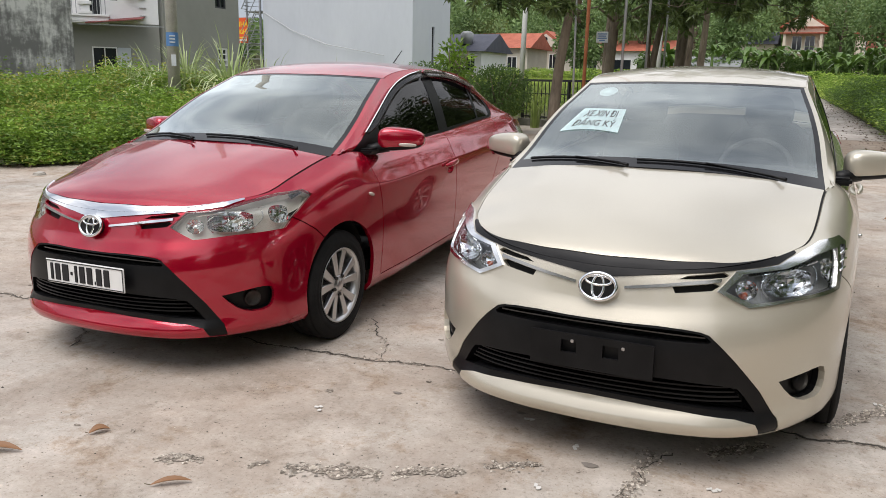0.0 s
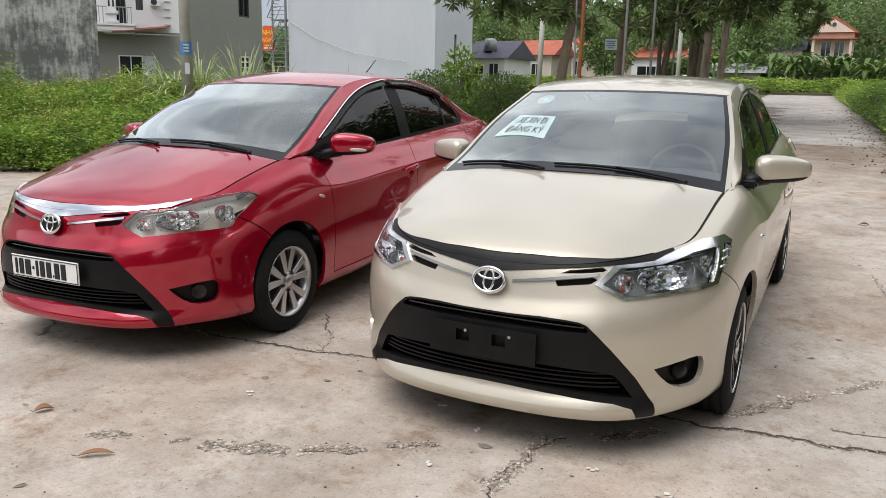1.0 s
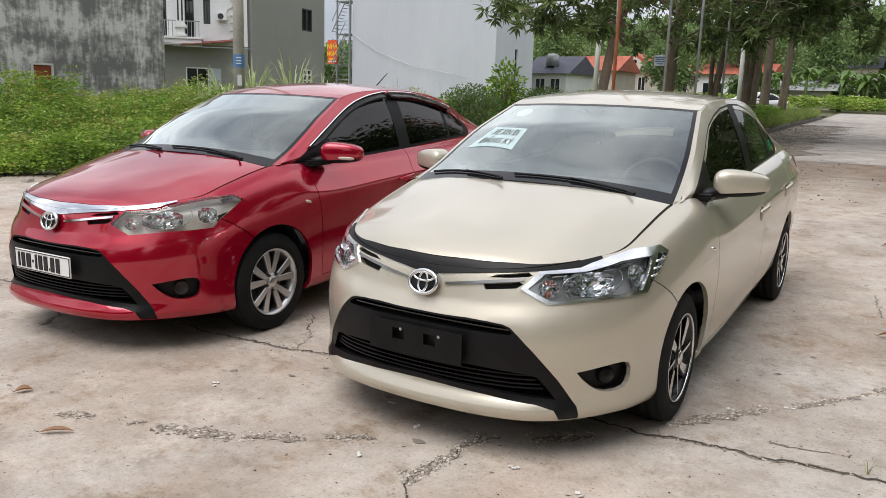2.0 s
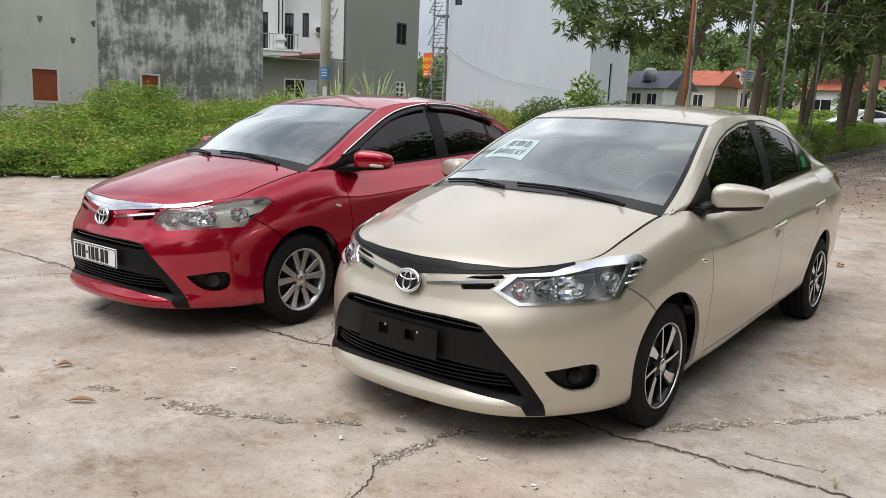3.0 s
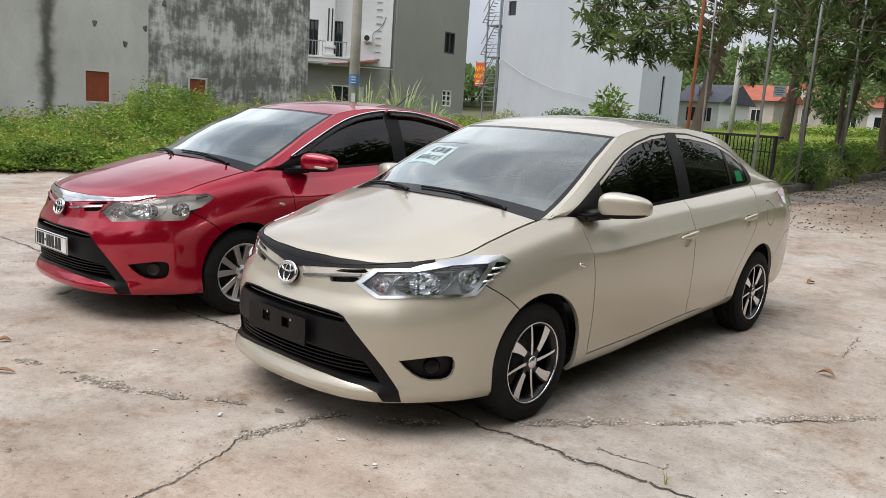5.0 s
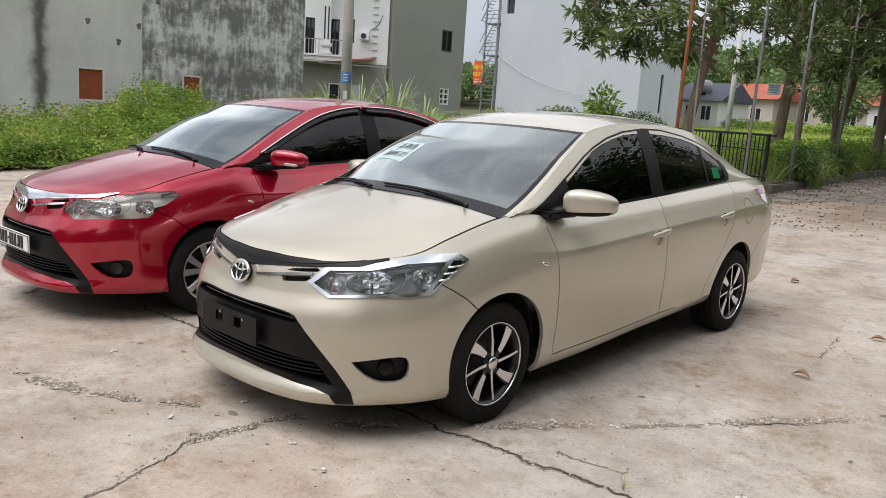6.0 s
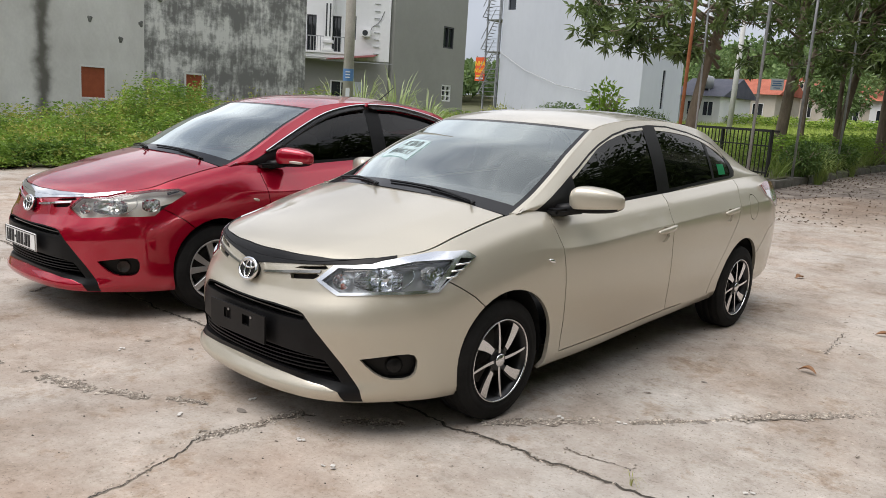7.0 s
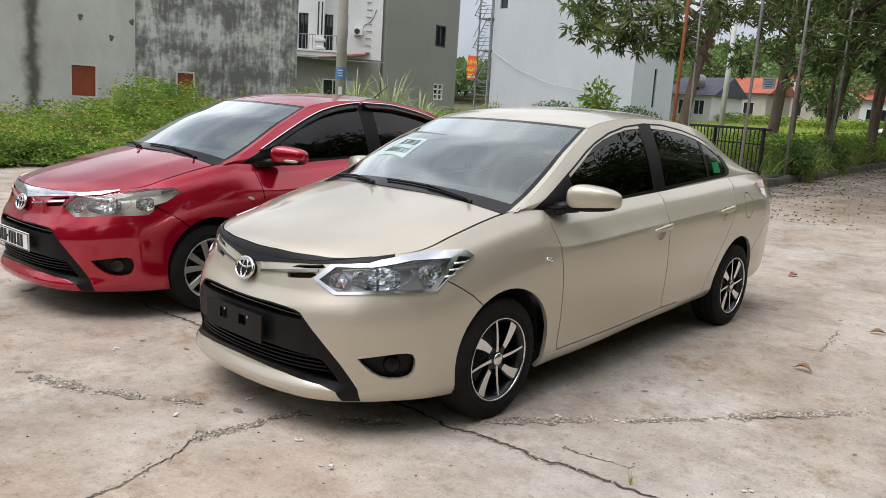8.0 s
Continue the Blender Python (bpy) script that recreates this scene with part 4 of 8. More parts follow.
    # wipers
    for x0, x1, q0, q1 in ((.50, -.08, .155, .195), (-.13, -.60, .15, .215)):
        pts = []
        for k in range(9):
            x, q = x0 + (x1 - x0) * k / 8, q0 + (q1 - q0) * k / 8 + .018 * math.sin(math.pi * k / 8)
            p = top_sheet(abs(x) / rail_x(q), q, -.008)
            pts.append((math.copysign(p.x, x), p.y, p.z))
        bm = bmesh.new()
        ribbon(bm, pts, .008, (0, -.6, .8), .009)
        wiper = part("wiper_blade", bm, black_plastic, car)
        bm = bmesh.new()
        a, b = Vector(pts[0]), Vector(pts[4])
        tube(bm, [a + Vector((.03 if x0 > 0 else .03, -.05, .0)), a + Vector((-.02, -.008, .006)), b + Vector((0, -.006, .006))], [.008, .005, .003], 8)
        part("wiper_arm", bm, black_plastic, wiper, "", True)
    # nose: intake, slats, brow, badge
    panel("intake_surround", BODY["intake"], skin, black_plastic, bumper, 0, thick=.05, depth=.003)
    # near-black sheets close both mouths, the shade of their depth in the colour
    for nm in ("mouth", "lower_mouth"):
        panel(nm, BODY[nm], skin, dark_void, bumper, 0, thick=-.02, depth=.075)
    for z, x in ((.352, .455), (.333, .475), (.314, .49), (.298, .50)):
        bm = bmesh.new()
        pts = [skin(front(abs(t), z)[0] if abs(t) > .01 else 0, z, .030) for t in np.linspace(-x, x, 21)]
        ribbon(bm, [(math.copysign(p.x, t), p.y, p.z) for p, t in zip(pts, np.linspace(-x, x, 21))], .03, (0, 0, 1), .0055)
        part("grille_slat", bm, black_plastic, bumper)
    bm = bmesh.new()
    pts = [(t, skin(front(abs(t), .514)[0] if abs(t) > .01 else 0, .514, .034).y, .526 - .05 * t * t) for t in np.linspace(-.36, .36, 21)]
    ribbon(bm, pts, .02, (0, 0, 1), .005)
    part("grille_slat", bm, gloss_black, bumper)
    panel("brow", BODY["brow"], skin, chrome if bright else black_plastic, bumper, 0, thick=.02, lift=.006, label="chrome grille strip" if bright else "black grille strip")
    panel("brow_edge", HOOD["nose_strip"], hood, chrome if bright else black_plastic, bumper, 0, thick=.02, lift=.005)
    for hand in (1, -1):
        # shallow near-black sheet in place of a deep shaded slot
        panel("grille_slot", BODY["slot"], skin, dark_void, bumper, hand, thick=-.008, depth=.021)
        bm = bmesh.new()
        tube(bm, [hood(.991, b, .010) for b in np.linspace(.02, 1, 30)], .007, 6)
        part("bonnet_seal", bm if hand > 0 else moved(bm, MIRROR), dark_void, car)
        panel("grille_bar", BODY["bar"], skin, chrome if bright else dull_chrome, bumper, hand, thick=.02, lift=.008)
    tilt = Matrix.Translation((0, -.806, .657)) @ pose(0, 0, 0, -16)
    bm = bmesh.new()
    lathe(bm, [(-.012, .0001), (-.012, .9), (.012, .9), (.012, .0001)], 32)
    moved(bm, tilt @ pose(0, .004, 0, 0, 0, 90) @ Matrix.Diagonal((1, .064, .046, 1)))
    badge = part("badge", bm, dark_void, bumper, "oval chrome badge on black", True)
    bm = bmesh.new()
    oval_ring(bm, .063, .046, .0075)
    part("badge_ring", moved(bm, tilt @ pose(0, -.010, 0)), chrome, badge, "", True)
    bm = bmesh.new()
    oval_ring(bm, .020, .039, .0052, 1, 32)
    oval_ring(bm, .045, .0165, .0052, 1, 32, 8, (0, .0215))
    part("badge_loop", moved(bm, tilt @ pose(0, -.010, 0)), chrome, badge, "", True)
    # plate carrier on the front band
    if bright:
        bm = boxes((-.235, .235, -.874, -.866, .385, .497), bevel=.003)
        plate = part("number_plate", bm, plate_white, bumper, "white plate with dark characters as bars")
        bm = boxes((-.231, -.2275, -.8765, -.873, .390, .492), (.2275, .231, -.8765, -.873, .390, .492), (-.2275, .2275, -.8765, -.873, .4885, .492), (-.2275, .2275, -.8765, -.873, .390, .3935))
        part("plate_border", bm, ink_black, plate)
        x = -.205
        for w in (.030, .044, .052, .026, .030, .046, .046, .012, .046, .046):
            h = .016 if w in (.026, .012) else .078
            bm = boxes((x, x + w - .012 if w > .02 else x + .007, -.8775, -.873, .441 - h / 2 - (.028 if w == .012 else 0), .441 + h / 2 - (.028 if w == .012 else 0)), bevel=.002)
            part("plate_bar", bm, ink_black, plate)
            x += w - .001
    else:
        rows = [(-.215, -.105), (-.050, .042), (.097, .215)]
        bm = bmesh.new()
        for a, b in rows:
            box(bm, a, b, -.872, -.862, .372, .494)
        for a, b in ((-.105, -.050), (.042, .097)):
            box(bm, a, b, -.872, -.862, .372, .425)
            box(bm, a, b, -.872, -.862, .470, .494)
        carrier = part("plate_carrier", bm, black_plastic, bumper, "bare black plate carrier with two holes")
        for x in (-.065, .112):
            bm = boxes((x - .006, x + .006, -.876, -.872, .463, .475), bevel=.002)
            part("clip", bm, alloy_silver, carrier)
    # underside and cabin
    part("underbody", boxes((-.59, .59, -.62, 3.30, .185, .30), (.59, .74, .42, 2.12, .262, .32), (-.74, -.59, .42, 2.12, .262, .32), (-.36, .36, -.70, -.62, .20, .60)), dark_void, car)
    part("firewall", boxes((-.66, .66, .16, .20, .28, .93)), dark_void, car)
    bm = bmesh.new()
    prof = [(.18, .935), (.42, .955), (.62, .965), (.72, .945), (.75, .86), (.70, .60), (.40, .55)]
    loops = [[bm.verts.new((x, y, z - (.02 if abs(x) > .6 else 0))) for y, z in prof] for x in np.linspace(-.665, .665, 9)]
    for a, b in zip(loops, loops[1:]):
        for k in range(len(prof) - 1):
            bm.faces.new((a[k], a[k + 1], b[k + 1], b[k]))
    bmesh.ops.recalc_face_normals(bm, faces=bm.faces)
    part("dashboard", bm, cabin_grey, car, "", True)
    bm = bmesh.new()
    oval_ring(bm, .175, .175, .014, 1, 32)
    moved(bm, pose(.36, .86, .90, -28))
    wheel_s = part("steering_wheel", bm, cabin_grey, car, "", True)
    part("steering_boss", soft((.07, .03, .055), (.36, .85, .89), 2.5, (-28, 0, 0)), cabin_grey, wheel_s, "", True)
    for x in (-.36, .36):
        seat = part("front_seat", soft((.25, .27, .09), (x, 1.22, .47), 4), seat_cloth, car, "dark cloth seat", True)
        part("seat_back", soft((.235, .075, .32), (x, 1.55, .78), 3.4, (-14, 0, 0)), seat_cloth, seat, "", True)
        part("head_rest", soft((.135, .05, .10), (x, 1.66, 1.17), 3, (-10, 0, 0)), seat_cloth, seat, "", True)
    bench = part("rear_seat", soft((.60, .26, .09), (0, 2.12, .50), 5), seat_cloth, car, "", True)
    part("seat_back", soft((.60, .08, .32), (0, 2.42, .80), 4, (-20, 0, 0)), seat_cloth, bench, "", True)
    part("parcel_shelf", boxes((-.58, .58, 2.5, 3.05, .955, .965)), cabin_grey, car)
    part("cabin_floor", boxes((-.70, .70, .2, 2.6, .30, .32)), cabin_grey, car)
    part("headlining", panel_bm(TOP["roof"]), cabin_beige, car)
    part("rear_view_mirror", soft((.11, .018, .032), (0, .94, 1.262), 3), cabin_grey, car, "", True)
    return car


def panel_bm(faces):
    """The headlining: the roof's form 3 cm further in."""
    bm = bmesh.new()
    for side in (1, -1):
        table = {}
        for f in faces:
            vs = []
            for p in f:
                if p not in table:
                    c = top_sheet(p[0], p[1], .03)
                    table[p] = bm.verts.new((c.x * side, c.y, c.z))
                vs.append(table[p])
            bm.faces.new(vs if side > 0 else vs[::-1])
    return bm


lens_white = plain("lens_white", (0.50, 0.44, 0.38), 0.2, 0.0, 0.6)
GOLD_AT = pose(0, 0, 0, 0.65)
RED_AT = pose(-2.325, -.12, .006, 0.5, 0, 2.0)
gold_car = sedan("gold_sedan", "champagne-gold four-door sedan with bare black plate carrier", GOLD_AT, gold_paint, "plain")
red_car = sedan("red_sedan", "dark red four-door sedan with chrome grille strip", RED_AT, red_paint, "chromed")

# ---- ground ----
earth = mottled("earth", (0.06, 0.075, 0.025), (0.13, 0.12, 0.06), 0.5, rough=0.95, bump=0.6, fine=9)


def old_concrete(name):
    """Worn slab: broad pale and brownish patches, mottling, dark specks and pitted relief."""
    m, t, b = material(name)
    co = t.nodes.new("ShaderNodeTexCoord")

    def field(scale, detail, rough, warp=0.0):
        n = t.nodes.new("ShaderNodeTexNoise")
        n.inputs["Scale"].default_value, n.inputs["Detail"].default_value, n.inputs["Roughness"].default_value, n.inputs["Distortion"].default_value = scale, detail, rough, warp
        t.links.new(co.outputs["Object"], n.inputs["Vector"])
        return n.outputs["Fac"]

    def ramp(src, *stops):
        r = t.nodes.new("ShaderNodeValToRGB")
        r.color_ramp.elements[0].position, r.color_ramp.elements[0].color = stops[0][0], (*stops[0][1], 1)
        r.color_ramp.elements[1].position, r.color_ramp.elements[1].color = stops[-1][0], (*stops[-1][1], 1)
        for p, c in stops[1:-1]:
            r.color_ramp.elements.new(p).color = (*c, 1)
        t.links.new(src, r.inputs["Fac"])
        return r.outputs["Color"]

    def times(a, b2):
        x = t.nodes.new("ShaderNodeMix")
        x.data_type, x.blend_type = "RGBA", "MULTIPLY"
        x.inputs["Factor"].default_value = 1.0
        t.links.new(a, x.inputs["A"])
        t.links.new(b2, x.inputs["B"])
        return x.outputs["Result"]
    base = ramp(field(.8, 9, .72, .3), (.28, (.245, .195, .152)), (.42, (.355, .310, .268)), (.54, (.425, .390, .350)), (.70, (.515, .49, .455)))
    warm = ramp(field(.37, 4, .6, .6), (.40, (1.0, 1.0, 1.0)), (.56, (1.03, .975, .93)), (.66, (1.05, .94, .87)))
    flake = ramp(field(1.5, 10, .8, .2), (.42, (.93, .93, .93)), (.55, (1, 1, 1)), (.60, (1.10, 1.10, 1.11)), (.70, (1.14, 1.14, 1.15)))
    stain = ramp(field(2.3, 9, .78, .2), (.34, (.66, .57, .49)), (.40, (.84, .79, .73)), (.46, (1, 1, 1)), (1, (1, 1, 1)))
    mid = ramp(field(4.1, 9, .76, .2), (.33, (.72, .69, .65)), (.46, (.98, .98, .97)), (.68, (1.12, 1.12, 1.12)))
    speck = ramp(field(75, 4, .7), (.30, (.42, .40, .37)), (.41, (.98, .98, .98)), (.64, (1.05, 1.05, 1.05)), (.73, (1.4, 1.39, 1.36)))
    blot = ramp(field(6.5, 6, .8, .4), (.29, (.60, .55, .50)), (.37, (1, 1, 1)), (1, (1, 1, 1)))
    pits = ramp(field(24, 7, .75, .3), (.30, (.54, .51, .48)), (.41, (.96, .955, .945)), (.60, (1.03, 1.03, 1.03)), (.72, (1.3, 1.3, 1.29)))
    base = times(times(times(base, warm), stain), flake)
    # ragged darker ellipse below the trees: leafy soil plus canopy shade in the colour
    shift = t.nodes.new("ShaderNodeMapping")
    shift.inputs["Location"].default_value, shift.inputs["Scale"].default_value = (.09, -1.81, 0), (.22, .125, 0)
    t.links.new(co.outputs["Object"], shift.inputs["Vector"])
    reach = t.nodes.new("ShaderNodeVectorMath")
    reach.operation = "LENGTH"
    t.links.new(shift.outputs["Vector"], reach.inputs[0])
    ragged = t.nodes.new("ShaderNodeMath")
    ragged.operation = "MULTIPLY_ADD"
    ragged.inputs[1].default_value = .7
    t.links.new(field(.9, 7, .7, .3), ragged.inputs[0])
    t.links.new(reach.outputs["Value"], ragged.inputs[2])
    near = t.nodes.new("ShaderNodeMapRange")
    near.inputs["From Min"].default_value, near.inputs["From Max"].default_value = .7, 1.5
    t.links.new(ragged.outputs["Value"], near.inputs["Value"])
    soil_shade = ramp(near.outputs["Result"], (.05, (.58, .53, .49)), (.35, (.74, .70, .66)), (.75, (1, 1, 1)))
    t.links.new(times(times(times(times(times(base, mid), speck), blot), pits), soil_shade), b.inputs["Base Color"])
    b.inputs["Roughness"].default_value = .88
    b.inputs["Specular IOR Level"].default_value = .3
    bp = t.nodes.new("ShaderNodeBump")
    bp.inputs["Strength"].default_value, bp.inputs["Distance"].default_value = .35, .004
    bp2 = t.nodes.new("ShaderNodeBump")
    bp2.inputs["Strength"].default_value, bp2.inputs["Distance"].default_value = .3, .03
    t.links.new(field(70, 5, .65), bp.inputs["Height"])
    t.links.new(field(4, 6, .6), bp2.inputs["Height"])
    t.links.new(bp2.outputs["Normal"], bp.inputs["Normal"])
    t.links.new(bp.outputs["Normal"], b.inputs["Normal"])
    return m


concrete = old_concrete("concrete")
lane_concrete = mottled("lane_concrete", (0.26, 0.235, 0.21), (0.47, 0.43, 0.39), 1.6, rough=0.95, bump=0.4, fine=18, lo=.35, hi=.68)
leaf_mould = mottled("leaf_mould", (0.09, 0.07, 0.055), (0.30, 0.26, 0.22), 2.5, rough=1.0, bump=0.6, fine=25, lo=.35, hi=.65)
kerb_stone = mottled("kerb_stone", (0.09, 0.088, 0.07), (0.20, 0.19, 0.16), 3, rough=0.95, bump=0.5)
GROUND_KEYS = curve((-60, 0, 3, 13, 60, 95, 400), (0, 0, .04, .34, 1.15, 2.6, 3.5))


def ground_z(x, y):
    return GROUND_KEYS(y)


def lane_left(y):
    return -2.55 - .045 * (y - 12)


def lane_right(y):
    return 1.95 - .05 * (y - 15)


def sheet_mesh(xs, ys, height):
    bm = bmesh.new()
    g = [[bm.verts.new((x, y, height(x, y))) for y in ys] for x in xs]
    for a, b in zip(g, g[1:]):
        for k in range(len(ys) - 1):
            bm.faces.new((a[k], b[k], b[k + 1], a[k + 1]))
    return bm


YS = [-900, -200, -50, -20, -8, -2, 0, 1, 2, 3, 5, 8, 11, 14, 20, 30, 45, 60, 75, 95, 130, 300, 900]
bm = sheet_mesh([-900, -300, -100, -50, -30, -20, -14, -8, -4, 0, 4, 10, 30, 100, 300, 900], YS, lambda x, y: ground_z(x, y) - .03)
tagged(part("ground", bm, earth, None, "", True), "dark earth ground with weeds and grass", "ground", kind="structure")


def edge_left(y):
    """The yard's weedy border."""
    return float(np.interp(y, (-40, 2.1, 3.8, 5.2, 9, 14.1), (-11.6, -11.0, -9.4, -8.1, -7.0, -5.7))) + .12 * math.sin(y * 5.1) + .07 * math.sin(y * 13.7)


def slab(rows, left, right, cols):
    """A slab with a bottom edge, over rows of y."""
    bm = bmesh.new()
    g = []
    for y in rows:
        a, b = left(y), right(y)
        g.append([bm.verts.new((a + (b - a) * k / cols, y, ground_z(0, y))) for k in range(cols + 1)])
    for p, q in zip(g, g[1:]):
        for k in range(cols):
            bm.faces.new((p[k], p[k + 1], q[k + 1], q[k]))
    rim = [e for e in bm.edges if e.is_boundary]
    low = bmesh.ops.extrude_edge_only(bm, edges=rim)["geom"]
    bmesh.ops.translate(bm, vec=(0, 0, -.12), verts=[v for v in low if isinstance(v, bmesh.types.BMVert)])
    return bm


rows = [-40, -20, -10, -5, -2, 0, 1, 2] + [2.5 + .25 * k for k in range(46)]
tagged(part("yard", slab(rows, edge_left, lambda y: 30 if y < 12 else lane_right(y), 24), concrete, None, "", True),
       "weathered cracked grey concrete yard", "yard", kind="structure")
tagged(part("lane", slab([13.75 + 1.85 * k for k in range(27)], lane_left, lane_right, 6), lane_concrete, None, "", True), "concrete lane strewn with leaves", "road", kind="structure")

# verge with its kerb, on which the trees and posts stand
bm = bmesh.new()
vy = [12.3 + .9 * k for k in range(46)]


def verge_left(y):
    return -5.6 if y > 14.2 else -2.6 - (y - 12.3) * 1.6


g = [[bm.verts.new((lane_left(y) - .14 + (verge_left(y) - 1.2 * max(y - 14, 0) / 4 - lane_left(y) + .14) * k / 5 - .02, y, ground_z(0, y) + .13 + (.03 * math.sin(y * 3 + k * 2)))) for k in range(6)] for y in vy]
for a, b in zip(g, g[1:]):
    for k in range(5):
        bm.faces.new((a[k], b[k], b[k + 1], a[k + 1]))
bmesh.ops.recalc_face_normals(bm, faces=bm.faces)
tagged(part("verge", bm, earth, None, "", True), "weedy raised verge under the trees", "verge", kind="structure")
kerb_root = thing("kerb", "mossy broken concrete kerb along the lane", "kerb", kind="structure")
for k in range(34):
    y = 12.35 + k * 1.0
    bm = boxes((-.075, .075, -.48, .48, -.2, .15), bevel=.02)
    for v in bm.verts:
        v.co += noise.noise_vector(v.co * 6 + Vector((k, 0, 0))) * .012
    ob = part("kerbstone", bm, kerb_stone, kerb_root)
    ob.location, ob.rotation_euler = (lane_left(y) - .06, y, ground_z(0, y)), (0, 0, math.atan(.045))
for k in range(4):
    bm = boxes((-.48, .48, -.075, .075, -.2, .15), bevel=.02)
    for v in bm.verts:
        v.co += noise.noise_vector(v.co * 6 + Vector((k, 9, 0))) * .012
    ob = part("kerbstone", bm, kerb_stone, kerb_root)
    t = (k + .5) / 4
    ob.location, ob.rotation_euler = (-2.65 - 3.0 * t, 12.2 + 1.9 * t, ground_z(0, 12.2 + 1.9 * t)), (0, 0, -.56)

# ---- plants ----
weed_leaf = leafy("weed_leaf", (0.03, 0.095, 0.010), (0.36, 0.53, 0.07), scale=1.6)
weed_yellow = leafy("weed_yellow", (0.16, 0.20, 0.035), (0.50, 0.50, 0.11), scale=1.6)
grass_leaf = leafy("grass_leaf", (0.12, 0.20, 0.03), (0.40, 0.48, 0.14), scale=1.2)
grass_bright = leafy("grass_bright", (0.26, 0.38, 0.05), (0.56, 0.66, 0.16), scale=.4)
grass_pale = leafy("grass_pale", (0.22, 0.32, 0.09), (0.66, 0.70, 0.40), scale=1.2)
tree_leaf = leafy("tree_leaf", (0.020, 0.042, 0.012), (0.21, 0.29, 0.085), rough=.35, scale=1.4)
wood_leaf = leafy("wood_leaf", (0.06, 0.12, 0.035), (0.24, 0.34, 0.11), scale=.12)
banana_leaf = leafy("banana_leaf", (0.06, 0.13, 0.02), (0.20, 0.30, 0.06), rough=.4, scale=.5)
bark = mottled("bark", (0.085, 0.065, 0.046), (0.30, 0.245, 0.18), 3.0, rough=0.95, bump=0.8, fine=24, stretch=(1, 1, .25), depth=.02)
twig = plain("twig", (0.10, 0.08, 0.04), 0.9)
rng = np.random.default_rng(7)


def unit(v):
    return v / np.maximum(np.linalg.norm(v, axis=1, keepdims=True), 1e-9)


def leaf_mesh(name, at, way, length, width, mat, parent=None, fold=.18, droop=0.0):
    """Many leaves in one mesh: each a folded blade from a point along a way; droop bends its tip down."""
    n = len(at)
    length, width = np.broadcast_to(length, (n,))[:, None], np.broadcast_to(width, (n,))[:, None]
    side = unit(np.cross(way, rng.normal(size=(n, 3))))
    up = np.cross(side, way)
    up *= np.sign(up[:, 2:3] + 1e-9)
    side = np.cross(way, up)
    mid = at + way * length * .45 - up * width * fold * .0
    fall = np.zeros((n, 3))
    fall[:, 2] = -droop
    tip = at + way * length + fall * length
    mid = mid + fall * length * .18
    verts = np.empty((n * 4, 3))
    verts[0::4], verts[1::4], verts[2::4], verts[3::4] = at, mid + side * width / 2 + up * width * fold, tip, mid - side * width / 2 + up * width * fold
    faces = np.arange(n * 4).reshape(n, 4)
    me = bpy.data.meshes.new(name)
    me.from_pydata(verts.tolist(), [], faces.tolist())
    me.materials.append(mat)
    ob = new(name, me)
    if parent is not None:
        ob.parent = parent
    return ob


def scatter(n, tries, keep):
    """n points from a proposal that pass a test."""
    got = []
    while len(got) < n:
        p = tries()
        if keep(p):
            got.append(p)
    return np.array(got)


def weed_height(x, y):
    near = max(0.0, min(1.0, (edge_left(y) - x + .1) / .35))
    h = .20 + .40 * near
    h += .72 * math.exp(-(((x + 14.6) / 2.2) ** 2 + ((y - 6.0) / 1.0) ** 2))
    h += .55 * math.exp(-(((x + 13.5) / 2.2) ** 2 + ((y - 9.6) / 2.2) ** 2))
    h += (.24 * noise.noise(Vector((x * .9, y * .9, 0))) + .46 * noise.noise(Vector((x * 1.7, y * 1.7, 4)))) * (.5 + .5 * near)
    h += .30 * noise.noise(Vector((x * 3.6, y * 3.6, 9))) * near
    h *= .58 + .42 * max(0.0, min(1.0, (y - 3.4) / 2.6))
    return max(h, .12)


def weed_bank(name, label, plants, per, region, height, mats, size, spread=.28):
    """Leafy weeds over an area, one stuff object per leaf colour."""
    for k, (mat, share) in enumerate(mats):
        n = int(plants * share)
        xy = scatter(n, *region)
        hs = np.array([height(x, y) for x, y in xy])
        base = np.repeat(xy, per, axis=0)
        hh = np.repeat(hs, per) * (1 - .75 * rng.random(n * per) ** 1.7)
        at = np.column_stack([base + rng.normal(size=base.shape) * spread * .5, hh + np.array([ground_z(x, y) for x, y in base])])
        way = rng.normal(size=(n * per, 3))
        way[:, 2] = np.abs(way[:, 2]) * .28 + .05
        ob = leaf_mesh(name, at, unit(way), size * rng.uniform(.6, 1.5, n * per), size * rng.uniform(.35, .6, n * per), mat, droop=.25)
        tagged(ob, label, "weeds", kind="stuff")


left_region = (lambda: (rng.uniform(-16.5, -5.6), rng.uniform(-4, 15.5)), lambda p: p[0] < edge_left(p[1]) - .05 and p[0] > -16.5)
left_edge = (lambda: (lambda y: (edge_left(y) - abs(rng.normal()) * .30 + .08, y))(rng.uniform(-4, 13.5)), lambda p: True)
left_far = (lambda: (rng.uniform(-21.8, -15), rng.uniform(-4, 22)), lambda p: True)
weed_bank("weeds", "dense green weeds along the yard's edge", 3200, 64, left_region, weed_height, ((weed_leaf, .84), (weed_yellow, .16)), .078)
weed_bank("weeds", "dense green weeds along the yard's edge", 2200, 58, left_edge, weed_height, ((weed_leaf, .92), (weed_yellow, .08)), .062, .22)
weed_bank("weeds", "rank weeds below the concrete wall", 1200, 26, left_far, weed_height, ((weed_leaf, .7), (weed_yellow, .3)), .11, .4)
